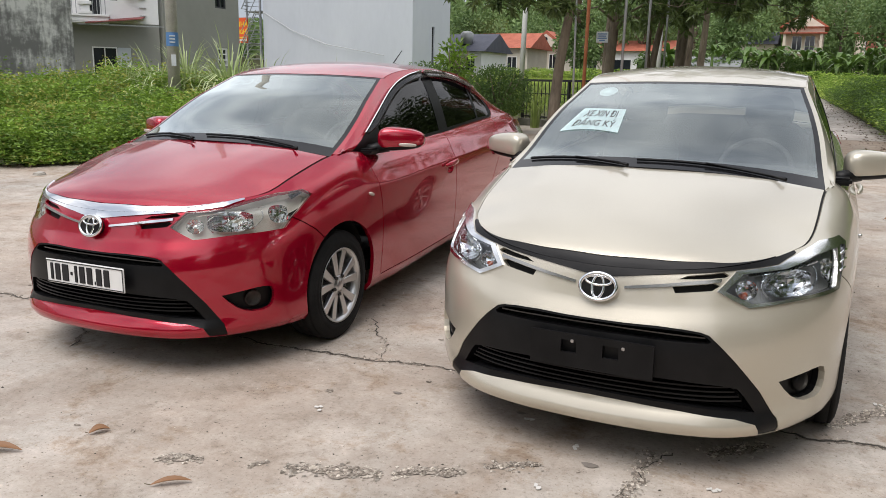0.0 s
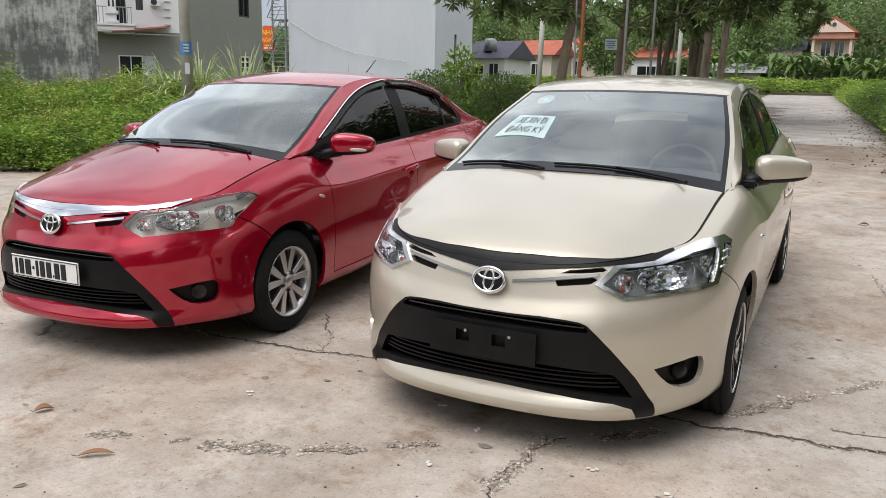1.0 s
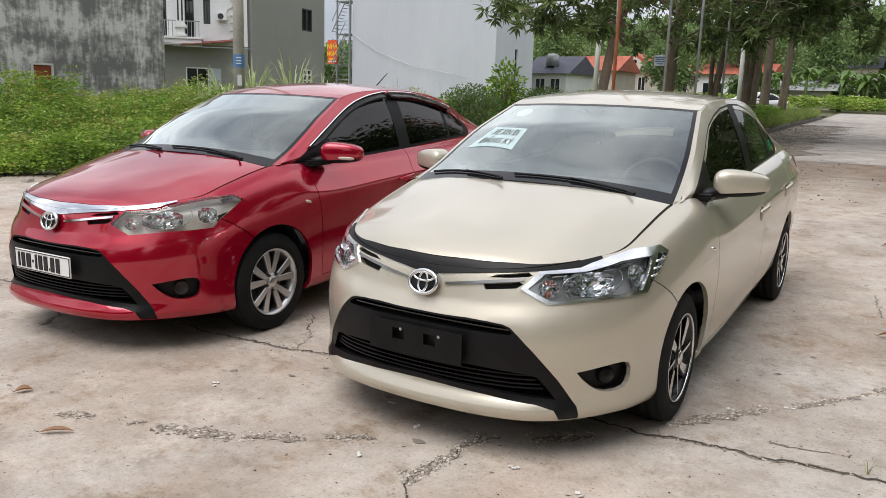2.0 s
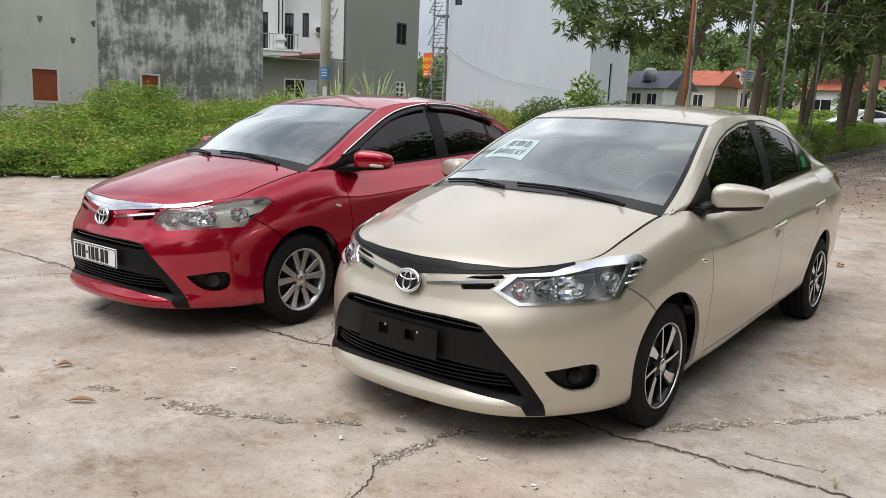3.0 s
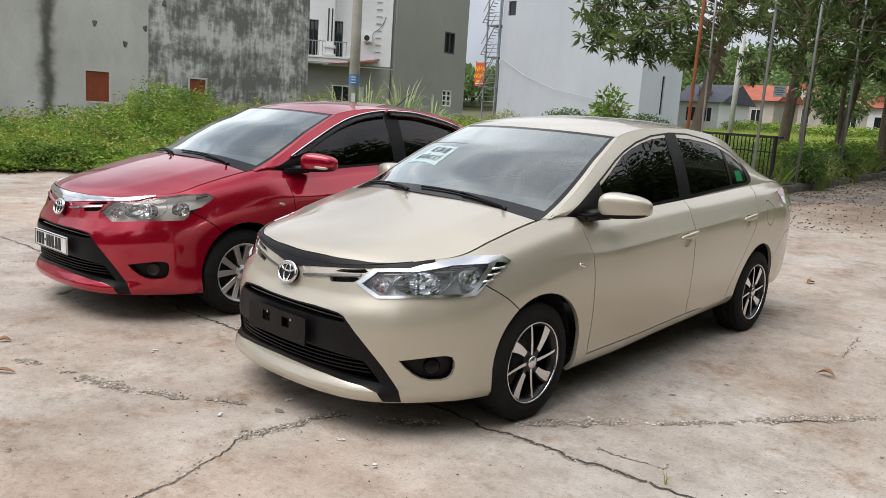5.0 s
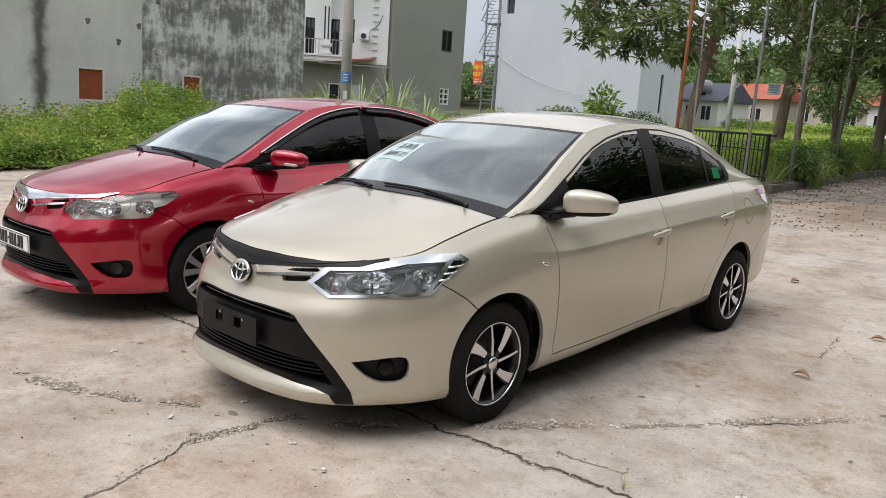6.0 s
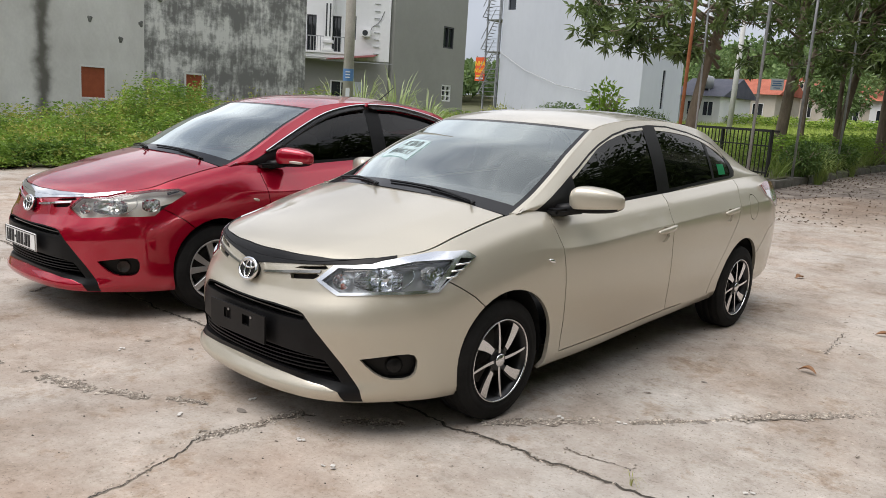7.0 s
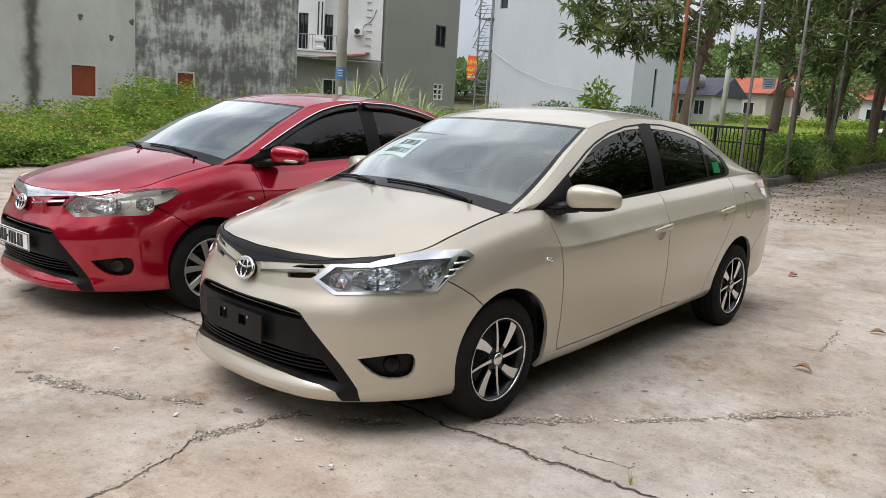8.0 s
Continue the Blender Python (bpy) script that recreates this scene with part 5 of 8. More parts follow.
# tall flowering stalks that stand out of the bank
xy = scatter(700, *left_region)
pts = np.array([(x, y, ground_z(x, y) + weed_height(x, y) + rng.uniform(-.1, .38)) for x, y in xy])
rep = np.repeat(pts, 16, axis=0)
rep[:, 2] -= rng.random(len(rep)) * .45
rep[:, :2] += rng.normal(size=(len(rep), 2)) * .05
way = rng.normal(size=(len(rep), 3))
way[:, 2] = np.abs(way[:, 2]) + .2
tagged(leaf_mesh("weed_stalks", rep, unit(way), .07, .03, weed_yellow), "thin yellowish weed stalks", "weeds", kind="stuff")


xy = scatter(260, *left_region)
pts = np.array([(x, y, ground_z(x, y) + weed_height(x, y) * .45) for x, y in xy])
way = rng.normal(size=(260, 3)) * .45
way[:, 2] = 1
tagged(leaf_mesh("dry_stems", pts, unit(way), rng.uniform(.4, .8, 260), .008, plain("stem_brown", (0.14, 0.10, 0.05), 0.9), fold=.3), "brown dry stems among the weeds", "weeds", kind="stuff")


def grass_clump(name, label, x, y, count, height, lean, mat, width=.02, z=None, root=None):
    """A tuft of long arching blades, each bent in five steps."""
    bm = bmesh.new()
    for _ in range(count):
        a, h = rng.uniform(0, 2 * math.pi), height * rng.uniform(.55, 1.1)
        out, r0 = lean * rng.uniform(.25, 1.1), rng.random() * min(.22, height * .1)
        d, s = Vector((math.cos(a), math.sin(a), 0)), Vector((-math.sin(a), math.cos(a), 0))
        prev = None
        for k in range(6):
            t = k / 5
            p = d * (r0 + out * t * t) + Vector((0, 0, h * (1.05 * t - .85 * t ** 3 * (out / lean))))
            w = width * (1 - t) ** .6 * .5
            pair = (bm.verts.new(p + s * w), bm.verts.new(p - s * w))
            if prev:
                bm.faces.new((prev[0], prev[1], pair[1], pair[0]))
            prev = pair
    ob = part(name, bm, mat, root)
    ob.location = (x, y, (ground_z(x, y) if z is None else z))
    if root is None:
        tagged(ob, label, "grass", group="tall grass tufts")
    return ob


for x, y, n, h, l in ((-12.3, 9.6, 200, 2.0, 2.1), (-11.8, 9.9, 170, 2.3, 1.6), (-10.6, 9.9, 220, 2.4, 1.7), (-13.0, 9.3, 110, 1.7, 1.7), (-10.1, 10.4, 120, 1.9, 1.6)):
    grass_clump("tall_grass", "tall arching grass tuft beside the utility pole", x, y, n, h, l, grass_pale, .05)

# ---- grass beyond the yard ----
def grass_field(name, label, n, region, h, mat, wid):
    xy = scatter(n, *region)
    at = np.column_stack([xy, [ground_z(x, y) + (.1 if lane_left(y) - 5 < x < lane_left(y) and y > 12 else 0) for x, y in xy]])
    way = rng.normal(size=(n, 3)) * .35
    way[:, 2] = 1
    tagged(leaf_mesh(name, at, unit(way), h * rng.uniform(.5, 1.3, n), wid, mat, droop=.22), label, "grass", kind="stuff")


verge_region = (lambda: (lambda y: (lane_left(y) - .2 - abs(rng.normal()) * 1.0, y))(rng.uniform(12.4, 46)), lambda p: p[0] > verge_left(p[1]) - 2 and not (p[1] < 14.4 and p[0] < -2.95))
grass_field("verge_grass", "rank green grass on the verge", 15000, verge_region, .62, grass_leaf, .022)
weed_bank("verge_weeds", "bushy weeds on the verge", 420, 40, (lambda: (lambda y: (lane_left(y) - .35 - abs(rng.normal()) * .8, y))(rng.uniform(12.6, 30)), lambda p: not (p[1] < 14.4 and p[0] < -2.95)), lambda x, y: .75 + .3 * noise.noise(Vector((x, y, 0))), ((weed_leaf, 1.0),), .09, .3)
field_region = (lambda: (rng.uniform(-30, -4.5), rng.uniform(17, 62)), lambda p: p[0] < lane_left(p[1]) - 3.0)
grass_field("meadow_grass", "bright green rough meadow grass", 26000, field_region, .75, grass_bright, .05)
mid_region = (lambda: (rng.uniform(-20, -5.5), rng.uniform(11, 24)), lambda p: p[0] < edge_left(min(p[1], 14)) - .4)
grass_field("meadow_grass", "tall yellowish grass behind the yard", 12000, mid_region, .9, grass_leaf, .03)
hedge_region = (lambda: (lambda y: (lane_right(y) + .15 + rng.random() ** 1.3 * 5.5, y))(rng.uniform(11, 58)), lambda p: True)


def hedge_height(x, y):
    return min(1.0, .35 + .7 * (x - lane_right(y))) * (1.0 + .25 * noise.noise(Vector((x * .8, y * .8, 2))))


weed_bank("hedge", "thick green scrub beside the lane", 3200, 30, hedge_region, hedge_height, ((weed_leaf, .85), (grass_bright, .15)), .09, .35)
grass_field("lane_grass", "grass along the lane's edge", 6000, (lambda: (lambda y: (lane_right(y) + .05 + abs(rng.normal()) * .3, y))(rng.uniform(11, 58)), lambda p: True), .4, grass_bright, .025)


# ---- trees ----
def tree(label, x, y, stems, height, crown, leaves, size, seed, drop=.6):
    """A tapered trunk with limbs and a crown of whorled leaves. stems: lean of each trunk; crown: list of (dx, dy, z, radius)."""
    root = thing("tree", label, "tree", pose(x, y, ground_z(x, y) + .05), "trees on the verge")
    local = np.random.default_rng(seed)
    for lean_x, lean_y, r0 in stems:
        pts, rad = [], []
        for k in range(9):
            t = k / 8
            pts.append((lean_x * t ** 1.4 + .06 * math.sin(5 * t + seed), lean_y * t ** 1.3 + .05 * math.cos(4 * t + seed), height * t))
            rad.append(r0 * (1.25 if k == 0 else 1.0 - .62 * t))
        bm = bmesh.new()
        tube(bm, pts, rad, 10)
        part("trunk", bm, bark, root, "", True)
        sx, sy = pts[5][0], pts[5][1]
    ends, ways = [], []
    for dx, dy, z, r in crown:
        bm = bmesh.new()
        mx, my = (sx + dx) / 2, (sy + dy) / 2
        z0 = min(z - .2, height * .62)
        tube(bm, [(sx * .9, sy * .9, z0), (mx, my, (z0 + z) / 2 + .25), (dx, dy, z)], [.036, .024, .009], 6)
        count = max(12, int(r * r * 34))
        for _ in range(count):
            v = local.normal(size=3)
            v /= np.linalg.norm(v)
            q = np.array((dx, dy, z)) + v * r * np.array((1, 1, .72)) * local.random() ** .4
            q[2] -= drop * r * .25 * local.random()
            ends.append(q)
            w = v * .6 + np.array((0, 0, .1)) + local.normal(size=3) * .3
            ways.append(w / np.linalg.norm(w))
            if local.random() < .35:
                tube(bm, [(dx, dy, z), tuple((np.array((dx, dy, z)) + q) / 2 + (0, 0, .08)), tuple(q)], [.014, .009, .004], 4, False)
        part("limb", bm, bark, root, "", True)
    ends, ways = np.array(ends), np.array(ways)
    per = max(7, leaves // len(ends))
    at = np.repeat(ends, per, axis=0) + local.normal(size=(len(ends) * per, 3)) * .03
    axis = np.repeat(ways, per, axis=0)
    w = axis * .35 + unit(local.normal(size=at.shape))
    w[:, 2] += .08
    ob = leaf_mesh("crown", at, unit(w), size * local.uniform(.65, 1.25, len(at)), size * .27, tree_leaf, root, droop=.16)
    return root


# last clumps of the first four crowns: added out of view, shading the lane
tree("leaning tree with long dark glossy leaves", -3.85, 10.9, ((.75, .35, .11),), 5.2,
     ((-1.65, -1.00, 2.72, 0.36), (-1.45, -1.00, 3.07, 0.50), (-1.15, -1.10, 2.62, 0.42), (-0.65, -1.00, 2.45, 0.34), (-0.75, -1.10, 2.97, 0.55), (-0.20, -1.10, 2.82, 0.50), (0.25, -1.10, 2.29, 0.34), (0.00, -0.70, 2.62, 0.48), (0.55, -1.00, 2.87, 0.45), (0.95, -0.90, 3.27, 0.55), (-1.45, -0.40, 3.57, 0.60), (-0.45, -0.40, 3.67, 0.80), (0.65, 0.00, 3.97, 0.90), (-2.05, -0.50, 3.27, 0.50), (1.65, 0.50, 3.67, 0.80), (-1.05, 0.50, 4.17, 0.90), (0.45, 0.70, 4.67, 1.10), (2.2, -.6, 5.4, 1.2), (3.4, .6, 5.8, 1.3)), 7400, .19, 3)
tree("roadside tree with a straight rough trunk", -4.2, 16.3, ((.15, .1, .145),), 6.0,
     ((-1.1, -.9, 3.7, .7), (.6, -1.2, 3.3, .7), (1.2, -.3, 3.9, .8), (-.5, .9, 4.3, .9), (-1.6, .2, 4.7, .9), (.9, 1.0, 4.8, 1.0), (1.6, -1.0, 4.3, .8), (0, -1.6, 4.5, .9), (-.9, -1.9, 5.0, 1.0), (.6, .2, 5.6, 1.3), (.2, -.7, 2.75, .45), (1.1, -1.1, 3.0, .6), (2.3, -.3, 3.2, .7), (-.5, -1.3, 3.2, .6), (-1.3, -.9, 3.4, .6), (-.6, -1.0, 2.5, .45), (.9, -1.2, 2.3, .5), (1.7, -.6, 2.6, .6), (2.6, -1.6, 5.8, 1.4), (4.0, -.4, 6.2, 1.5), (3.2, 1.2, 6.0, 1.4)), 9000, .20, 5)
tree("leaning roadside tree with dark leaves", -3.75, 18.6, ((1.15, .5, .11), (.35, -.2, .07)), 5.6,
     ((.5, -.9, 3.0, .5), (1.4, -.6, 3.4, .7), (2.0, .2, 3.8, .8), (.4, .8, 4.0, .9), (1.4, 1.0, 4.5, 1.0), (-.6, -.4, 4.2, .9), (2.4, -.5, 4.4, 1.0), (.8, -.9, 4.7, 1.1), (2.6, .1, 3.2, .6), (2.2, -.5, 2.8, .5), (.2, -.8, 2.5, .5), (1.2, -.9, 2.7, .5), (3.6, -.4, 5.8, 1.4), (4.6, .8, 6.0, 1.5)), 11500, .24, 8)
tree("forked roadside tree with dark leaves", -3.25, 20.9, ((.25, .1, .135), (.75, -.1, .115)), 6.2,
     ((.9, -.9, 3.6, .8), (1.8, -.4, 4.0, .9), (-.4, -1.0, 4.2, 1.0), (.4, .8, 4.4, 1.1), (2.2, .6, 4.8, 1.2), (.8, -.6, 5.3, 1.3), (-1.0, .2, 4.8, 1.1), (2.6, -.8, 3.5, .7), (1.6, -1.2, 3.1, .6), (3.0, -.2, 2.9, .6), (.2, -.9, 2.7, .6), (4.0, -.6, 5.8, 1.5), (4.6, .8, 6.4, 1.6)), 11500, .25, 9)
tree("roadside tree with a thick dark trunk", -3.9, 24.9, ((.2, .2, .18),), 7.0,
     ((-1.0, -1.4, 4.2, 1.1), (1.0, -1.5, 4.0, 1.0), (1.9, .2, 4.4, 1.2), (-1.8, .4, 4.8, 1.3), (.2, 1.3, 5.0, 1.4), (.8, -.8, 5.6, 1.4), (2.6, -1.0, 5.0, 1.3), (-1.0, -.6, 6.0, 1.4)), 7000, .26, 12)
tree("slender tree among the roadside trees", -5.6, 21.5, ((.4, .1, .10),), 6.2,
     ((-.8, -.8, 4.0, .9), (.9, -.6, 3.8, .8), (.4, .9, 4.6, 1.1), (-1.2, .5, 5.0, 1.2), (.8, -.2, 5.4, 1.3)), 4500, .25, 15)
tree("slender tree among the roadside trees", -4.4, 30.5, ((-.2, .2, .2),), 7.5,
     ((-1.4, -.8, 4.6, 1.3), (1.2, -.9, 4.6, 1.3), (.3, 1.2, 5.2, 1.6), (-1.2, .5, 6.0, 1.6), (1.6, .4, 5.6, 1.6), (.2, -1.4, 6.6, 1.6)), 6000, .28, 17)
tree("slender tree among the roadside trees", -4.9, 37.5, ((.2, .2, .2),), 8.0,
     ((-1.6, -.8, 4.8, 1.6), (1.4, -.9, 5.0, 1.6), (.3, 1.2, 5.8, 1.8), (-1.4, .5, 6.6, 1.8), (1.8, .4, 6.2, 1.8), (.2, -1.4, 7.2, 1.9)), 6000, .32, 18)


verge_leaf = leafy("verge_leaf", (0.03, 0.075, 0.016), (0.17, 0.27, 0.06), scale=1.5)


def bush(label, x, y, h, r, n, size, mat, stump=0.0):
    root = thing("bush", label, "bush", pose(x, y, ground_z(x, y)), "bushes behind the yard")
    bm = bmesh.new()
    tube(bm, [(0, 0, 0), (.03, .02, h * .5), (.06 if stump else 0, 0, h * .8)], [max(stump, .04), max(stump * .9, .03), max(stump * .75, .015)], 8)
    for k in range(7):
        a = k * 2.4
        tube(bm, [(0, 0, h * .35), (r * .5 * math.cos(a), r * .5 * math.sin(a), h * .7), (r * .8 * math.cos(a), r * .8 * math.sin(a), h * .92)], [.025, .015, .006], 5)
    part("stem", bm, bark, root, "", True)
    v = unit(rng.normal(size=(n, 3)))
    at = v * np.array((r, r, h * .42)) * rng.random((n, 1)) ** .45 + (0, 0, h * .66)
    leaf_mesh("crown", at, unit(v + rng.normal(size=(n, 3)) * .6), size * rng.uniform(.6, 1.4, n), size * .45, mat, root, droop=.2)


bush("pruned pale stump with a tuft of new leaves", -6.6, 12.4, 1.75, .42, 900, .13, weed_leaf, .09)
bush("low dark green bush at the back of the yard", -7.3, 12.0, 1.05, .55, 1500, .09, tree_leaf)
bush("leafy shrub at the back of the yard", -6.2, 10.2, 1.3, .7, 5000, .065, verge_leaf)
bush("leafy shrub at the back of the yard", -5.3, 11.7, 1.25, .7, 5000, .065, verge_leaf)
bush("spindly shrub at the back of the yard", -6.9, 9.2, 1.2, .6, 2200, .06, weed_yellow)
for x, y, h, r in ((-2.75, 13.7, .7, .40), (-2.95, 14.6, .75, .45), (-3.1, 15.6, .7, .45), (-3.05, 16.8, .7, .45)):
    bush("dense dark green bush on the verge", x, y, h, r, 1700, .085, verge_leaf)
    grass_clump("tall_grass", "long green grass tuft on the verge", x + .3, y + .2, 70, .95, .7, grass_leaf, .016)
for x, y, n, h in ((-7.4, 9.4, 60, 1.5), (-6.3, 8.4, 60, 1.4), (-5.0, 13.2, 60, 1.3), (-8.3, 11.5, 80, 1.7), (-4.4, 12.9, 50, 1.2), (-10.0, 13.0, 70, 1.9), (-8.4, 13.0, 60, 1.7), (-5.75, 13.4, 70, 1.8), (-9.2, 12.6, 40, 1.5)):
    grass_clump("tall_grass", "tall thin grass tuft at the back of the yard", x, y, n, h, .6, grass_leaf, .018)


def banana(x, y, h, seed):
    root = thing("banana_plant", "broad-leaved green banana plant beyond the lane", "banana plant", pose(x, y, ground_z(x, y)), "banana plants")
    local = np.random.default_rng(seed)
    bm = bmesh.new()
    tube(bm, [(0, 0, 0), (.02, 0, h * .5), (.03, .02, h)], [.16, .13, .08], 8)
    part("stem", bm, banana_leaf, root, "", True)
    for k in range(10):
        a, up, ln = k * 2.4 + local.random(), local.uniform(.6, 1.5), local.uniform(1.2, 2.1)
        d, s = Vector((math.cos(a), math.sin(a), 0)), Vector((-math.sin(a), math.cos(a), 0))
        bm = bmesh.new()
        prev = None
        for j in range(8):
            t = j / 7
            p = Vector((0, 0, h)) + d * ln * (t * .55 + .25 * t * t) + Vector((0, 0, ln * (up * t - 1.05 * t * t)))
            w = .19 * math.sin(math.pi * min(t * .93 + .06, 1)) ** .6
            row = [bm.verts.new(p + s * w + Vector((0, 0, .05 * w / .3 - .02 * (j % 2)))), bm.verts.new(p), bm.verts.new(p - s * w + Vector((0, 0, .05 * w / .3)))]
            if prev:
                for q in (0, 1):
                    bm.faces.new((prev[q], prev[q + 1], row[q + 1], row[q]))
            prev = row
        part("leaf", bm, banana_leaf, root, "", True)


for k in range(36):
    banana(-13 + k * .70 + rng.normal() * .4, 62.5 + rng.random() * 6, 1.5 + rng.random() * 1.2, 40 + k)
weed_bank("far_scrub", "green scrub beyond the end of the lane", 700, 30, (lambda: (rng.uniform(-26, 14), rng.uniform(60.5, 64)), lambda p: True), lambda x, y: 1.0 + .5 * noise.noise(Vector((x * .5, y, 0))), ((weed_leaf, .6), (grass_bright, .4)), .22, .5)


# ---- wooded hill ----
def hill_z(x, y):
    r = math.hypot(x, y)
    a = math.atan2(x, y)
    k = max(0, min(1, (r - 105) / 60))
    k = k * k * (3 - 2 * k)
    return GROUND_KEYS(min(y, 95) if y > 0 else 0) + k * (11.0 + 3.0 * math.sin(a * 3 + 1.2) + 2.0 * math.sin(a * 8 + .4) - 8.0 * math.exp(-((a + .72) / .2) ** 2)) - .05


bm = bmesh.new()
ang = [radians(-110 + 4 * k) for k in range(46)]
ring = [[bm.verts.new((r * math.sin(a), r * math.cos(a), hill_z(r * math.sin(a), r * math.cos(a)))) for r in (100, 115, 130, 145, 165, 200, 260)] for a in ang]
for a, b in zip(ring, ring[1:]):
    for k in range(6):
        bm.faces.new((a[k], a[k + 1], b[k + 1], b[k]))
bmesh.ops.recalc_face_normals(bm, faces=bm.faces)
tagged(part("hill", bm, earth, None, "", True), "low wooded hill behind the houses", "hill", kind="structure")
cn = 1500
ca, cr = rng.uniform(radians(-80), radians(20), cn), rng.uniform(104, 185, cn)
cx, cy = cr * np.sin(ca), cr * np.cos(ca)
cz = np.array([hill_z(a, b) for a, b in zip(cx, cy)])
rad = rng.uniform(1.8, 3.6, cn)
per = 62
v = unit(rng.normal(size=(cn * per, 3)))
v[:, 2] = np.abs(v[:, 2])
at = np.repeat(np.column_stack([cx, cy, cz + rad * .7]), per, axis=0) + v * np.repeat(rad, per)[:, None] * np.array((1, 1, 1.15)) * rng.uniform(.55, 1.05, (cn * per, 1))
tagged(leaf_mesh("far_woods", at, unit(v + rng.normal(size=v.shape) * .7), rng.uniform(.7, 1.5, len(at)), rng.uniform(.5, .9, len(at)), wood_leaf, fold=.3, droop=.2), "mixed green woods on the hill", "woods", kind="stuff")
# nearer trees between the houses
for k, (tx, ty, th, tr) in enumerate(((-36, 66, 6, 2.6), (-33, 75, 7, 3), (-20, 70, 5, 2.2), (-16, 78, 7, 3), (-12, 84, 8, 3.4), (-8, 74, 6, 2.5), (5, 82, 7, 3), (8, 100, 9, 3.6), (-7, 98, 9, 3.5), (2, 104, 10, 3.8), (-48, 70, 5, 2.4), (13, 70, 7, 3), (-22, 92, 8, 3.5), (-30, 95, 9, 3.5))):
    root = thing("tree", "full green tree among the far houses", "tree", pose(tx, ty, ground_z(tx, ty)), "trees among the houses")
    bm = bmesh.new()
    tube(bm, [(0, 0, 0), (.1, 0, th * .4), (.2, .1, th * .8)], [.22, .16, .06], 7)
    for j in range(5):
        tube(bm, [(.1, 0, th * .4), (tr * .4 * math.cos(j * 1.3), tr * .4 * math.sin(j * 1.3), th * .65)], [.1, .03], 5)
    part("trunk", bm, bark, root, "", True)
    n = 2200
    lump = rng.normal(size=(14, 3)) * np.array((tr * .45, tr * .45, th * .16)) + (0, 0, th * .72)
    w = unit(rng.normal(size=(n, 3)))
    at = lump[rng.integers(0, 14, n)] + w * tr * .5 * rng.random((n, 1)) ** .4
    leaf_mesh("crown", at, unit(w + rng.normal(size=w.shape) * .6), rng.uniform(.25, .55, n), rng.uniform(.15, .3, n), wood_leaf, root, droop=.2)

# ---- buildings ----


def drained(name):
    """Pale cement render with one mossy run below a spout, and damp grey patches near the ground."""
    m = mottled(name, (0.50, 0.485, 0.46), (0.72, 0.71, 0.68), 0.45, rough=0.95, bump=0.2, fine=14, stretch=(1, 1, .7), grain=.08)
    t = m.node_tree
    b = t.nodes["Principled BSDF"]
    col = b.inputs["Base Color"].links[0].from_socket
    co = t.nodes.new("ShaderNodeTexCoord")
    sep = t.nodes.new("ShaderNodeSeparateXYZ")
    t.links.new(co.outputs["Object"], sep.inputs["Vector"])
    n = t.nodes.new("ShaderNodeTexNoise")
    n.inputs["Scale"].default_value, n.inputs["Detail"].default_value = 2.2, 7
    t.links.new(co.outputs["Object"], n.inputs["Vector"])
    off = t.nodes.new("ShaderNodeMath")
    off.operation = "SUBTRACT"
    off.inputs[1].default_value = 3.1
    t.links.new(sep.outputs["X"], off.inputs[0])
    wob = t.nodes.new("ShaderNodeMath")
    wob.operation = "MULTIPLY_ADD"
    wob.inputs[1].default_value = 0.5
    t.links.new(n.outputs["Fac"], wob.inputs[0])
    t.links.new(off.outputs["Value"], wob.inputs[2])
    shift = t.nodes.new("ShaderNodeMath")
    shift.operation = "SUBTRACT"
    shift.inputs[1].default_value = 0.25
    t.links.new(wob.outputs["Value"], shift.inputs[0])
    ab = t.nodes.new("ShaderNodeMath")
    ab.operation = "ABSOLUTE"
    t.links.new(shift.outputs["Value"], ab.inputs[0])
    r = t.nodes.new("ShaderNodeMapRange")
    r.interpolation_type = "SMOOTHSTEP"
    r.inputs["From Min"].default_value, r.inputs["From Max"].default_value = 0.03, 0.34
    r.inputs["To Min"].default_value, r.inputs["To Max"].default_value = 0.85, 0.0
    t.links.new(ab.outputs["Value"], r.inputs["Value"])
    mix = t.nodes.new("ShaderNodeMix")
    mix.data_type = "RGBA"
    mix.inputs["B"].default_value = (0.055, 0.05, 0.036, 1)
    t.links.new(r.outputs["Result"], mix.inputs["Factor"])
    t.links.new(col, mix.inputs["A"])
    t.links.new(mix.outputs["Result"], b.inputs["Base Color"])
    return m


render_grey = drained("render_grey")
white_wall = mottled("white_wall", (0.78, 0.78, 0.77), (0.86, 0.86, 0.85), 0.6, rough=0.9, bump=0.1, fine=6, grain=.04)
grey_wall = mottled("grey_wall", (0.27, 0.27, 0.245), (0.32, 0.32, 0.295), 0.4, rough=0.9, bump=0.1, fine=6, grain=.04)
blue_grey_wall = mottled("blue_grey_wall", (0.50, 0.53, 0.575), (0.58, 0.61, 0.65), 0.25, rough=0.85, bump=0.1, stretch=(1, 1, .3), fine=5, grain=.04)
peach_wall = mottled("peach_wall", (0.64, 0.54, 0.43), (0.77, 0.69, 0.58), 0.8, rough=0.9, fine=6, grain=.04)
cream_wall = mottled("cream_wall", (0.55, 0.50, 0.42), (0.68, 0.63, 0.54), 0.8, rough=0.9, fine=6, grain=.04)
tile_red = mottled("tile_red", (0.31, 0.08, 0.045), (0.46, 0.145, 0.085), 1.5, rough=0.8, fine=12)
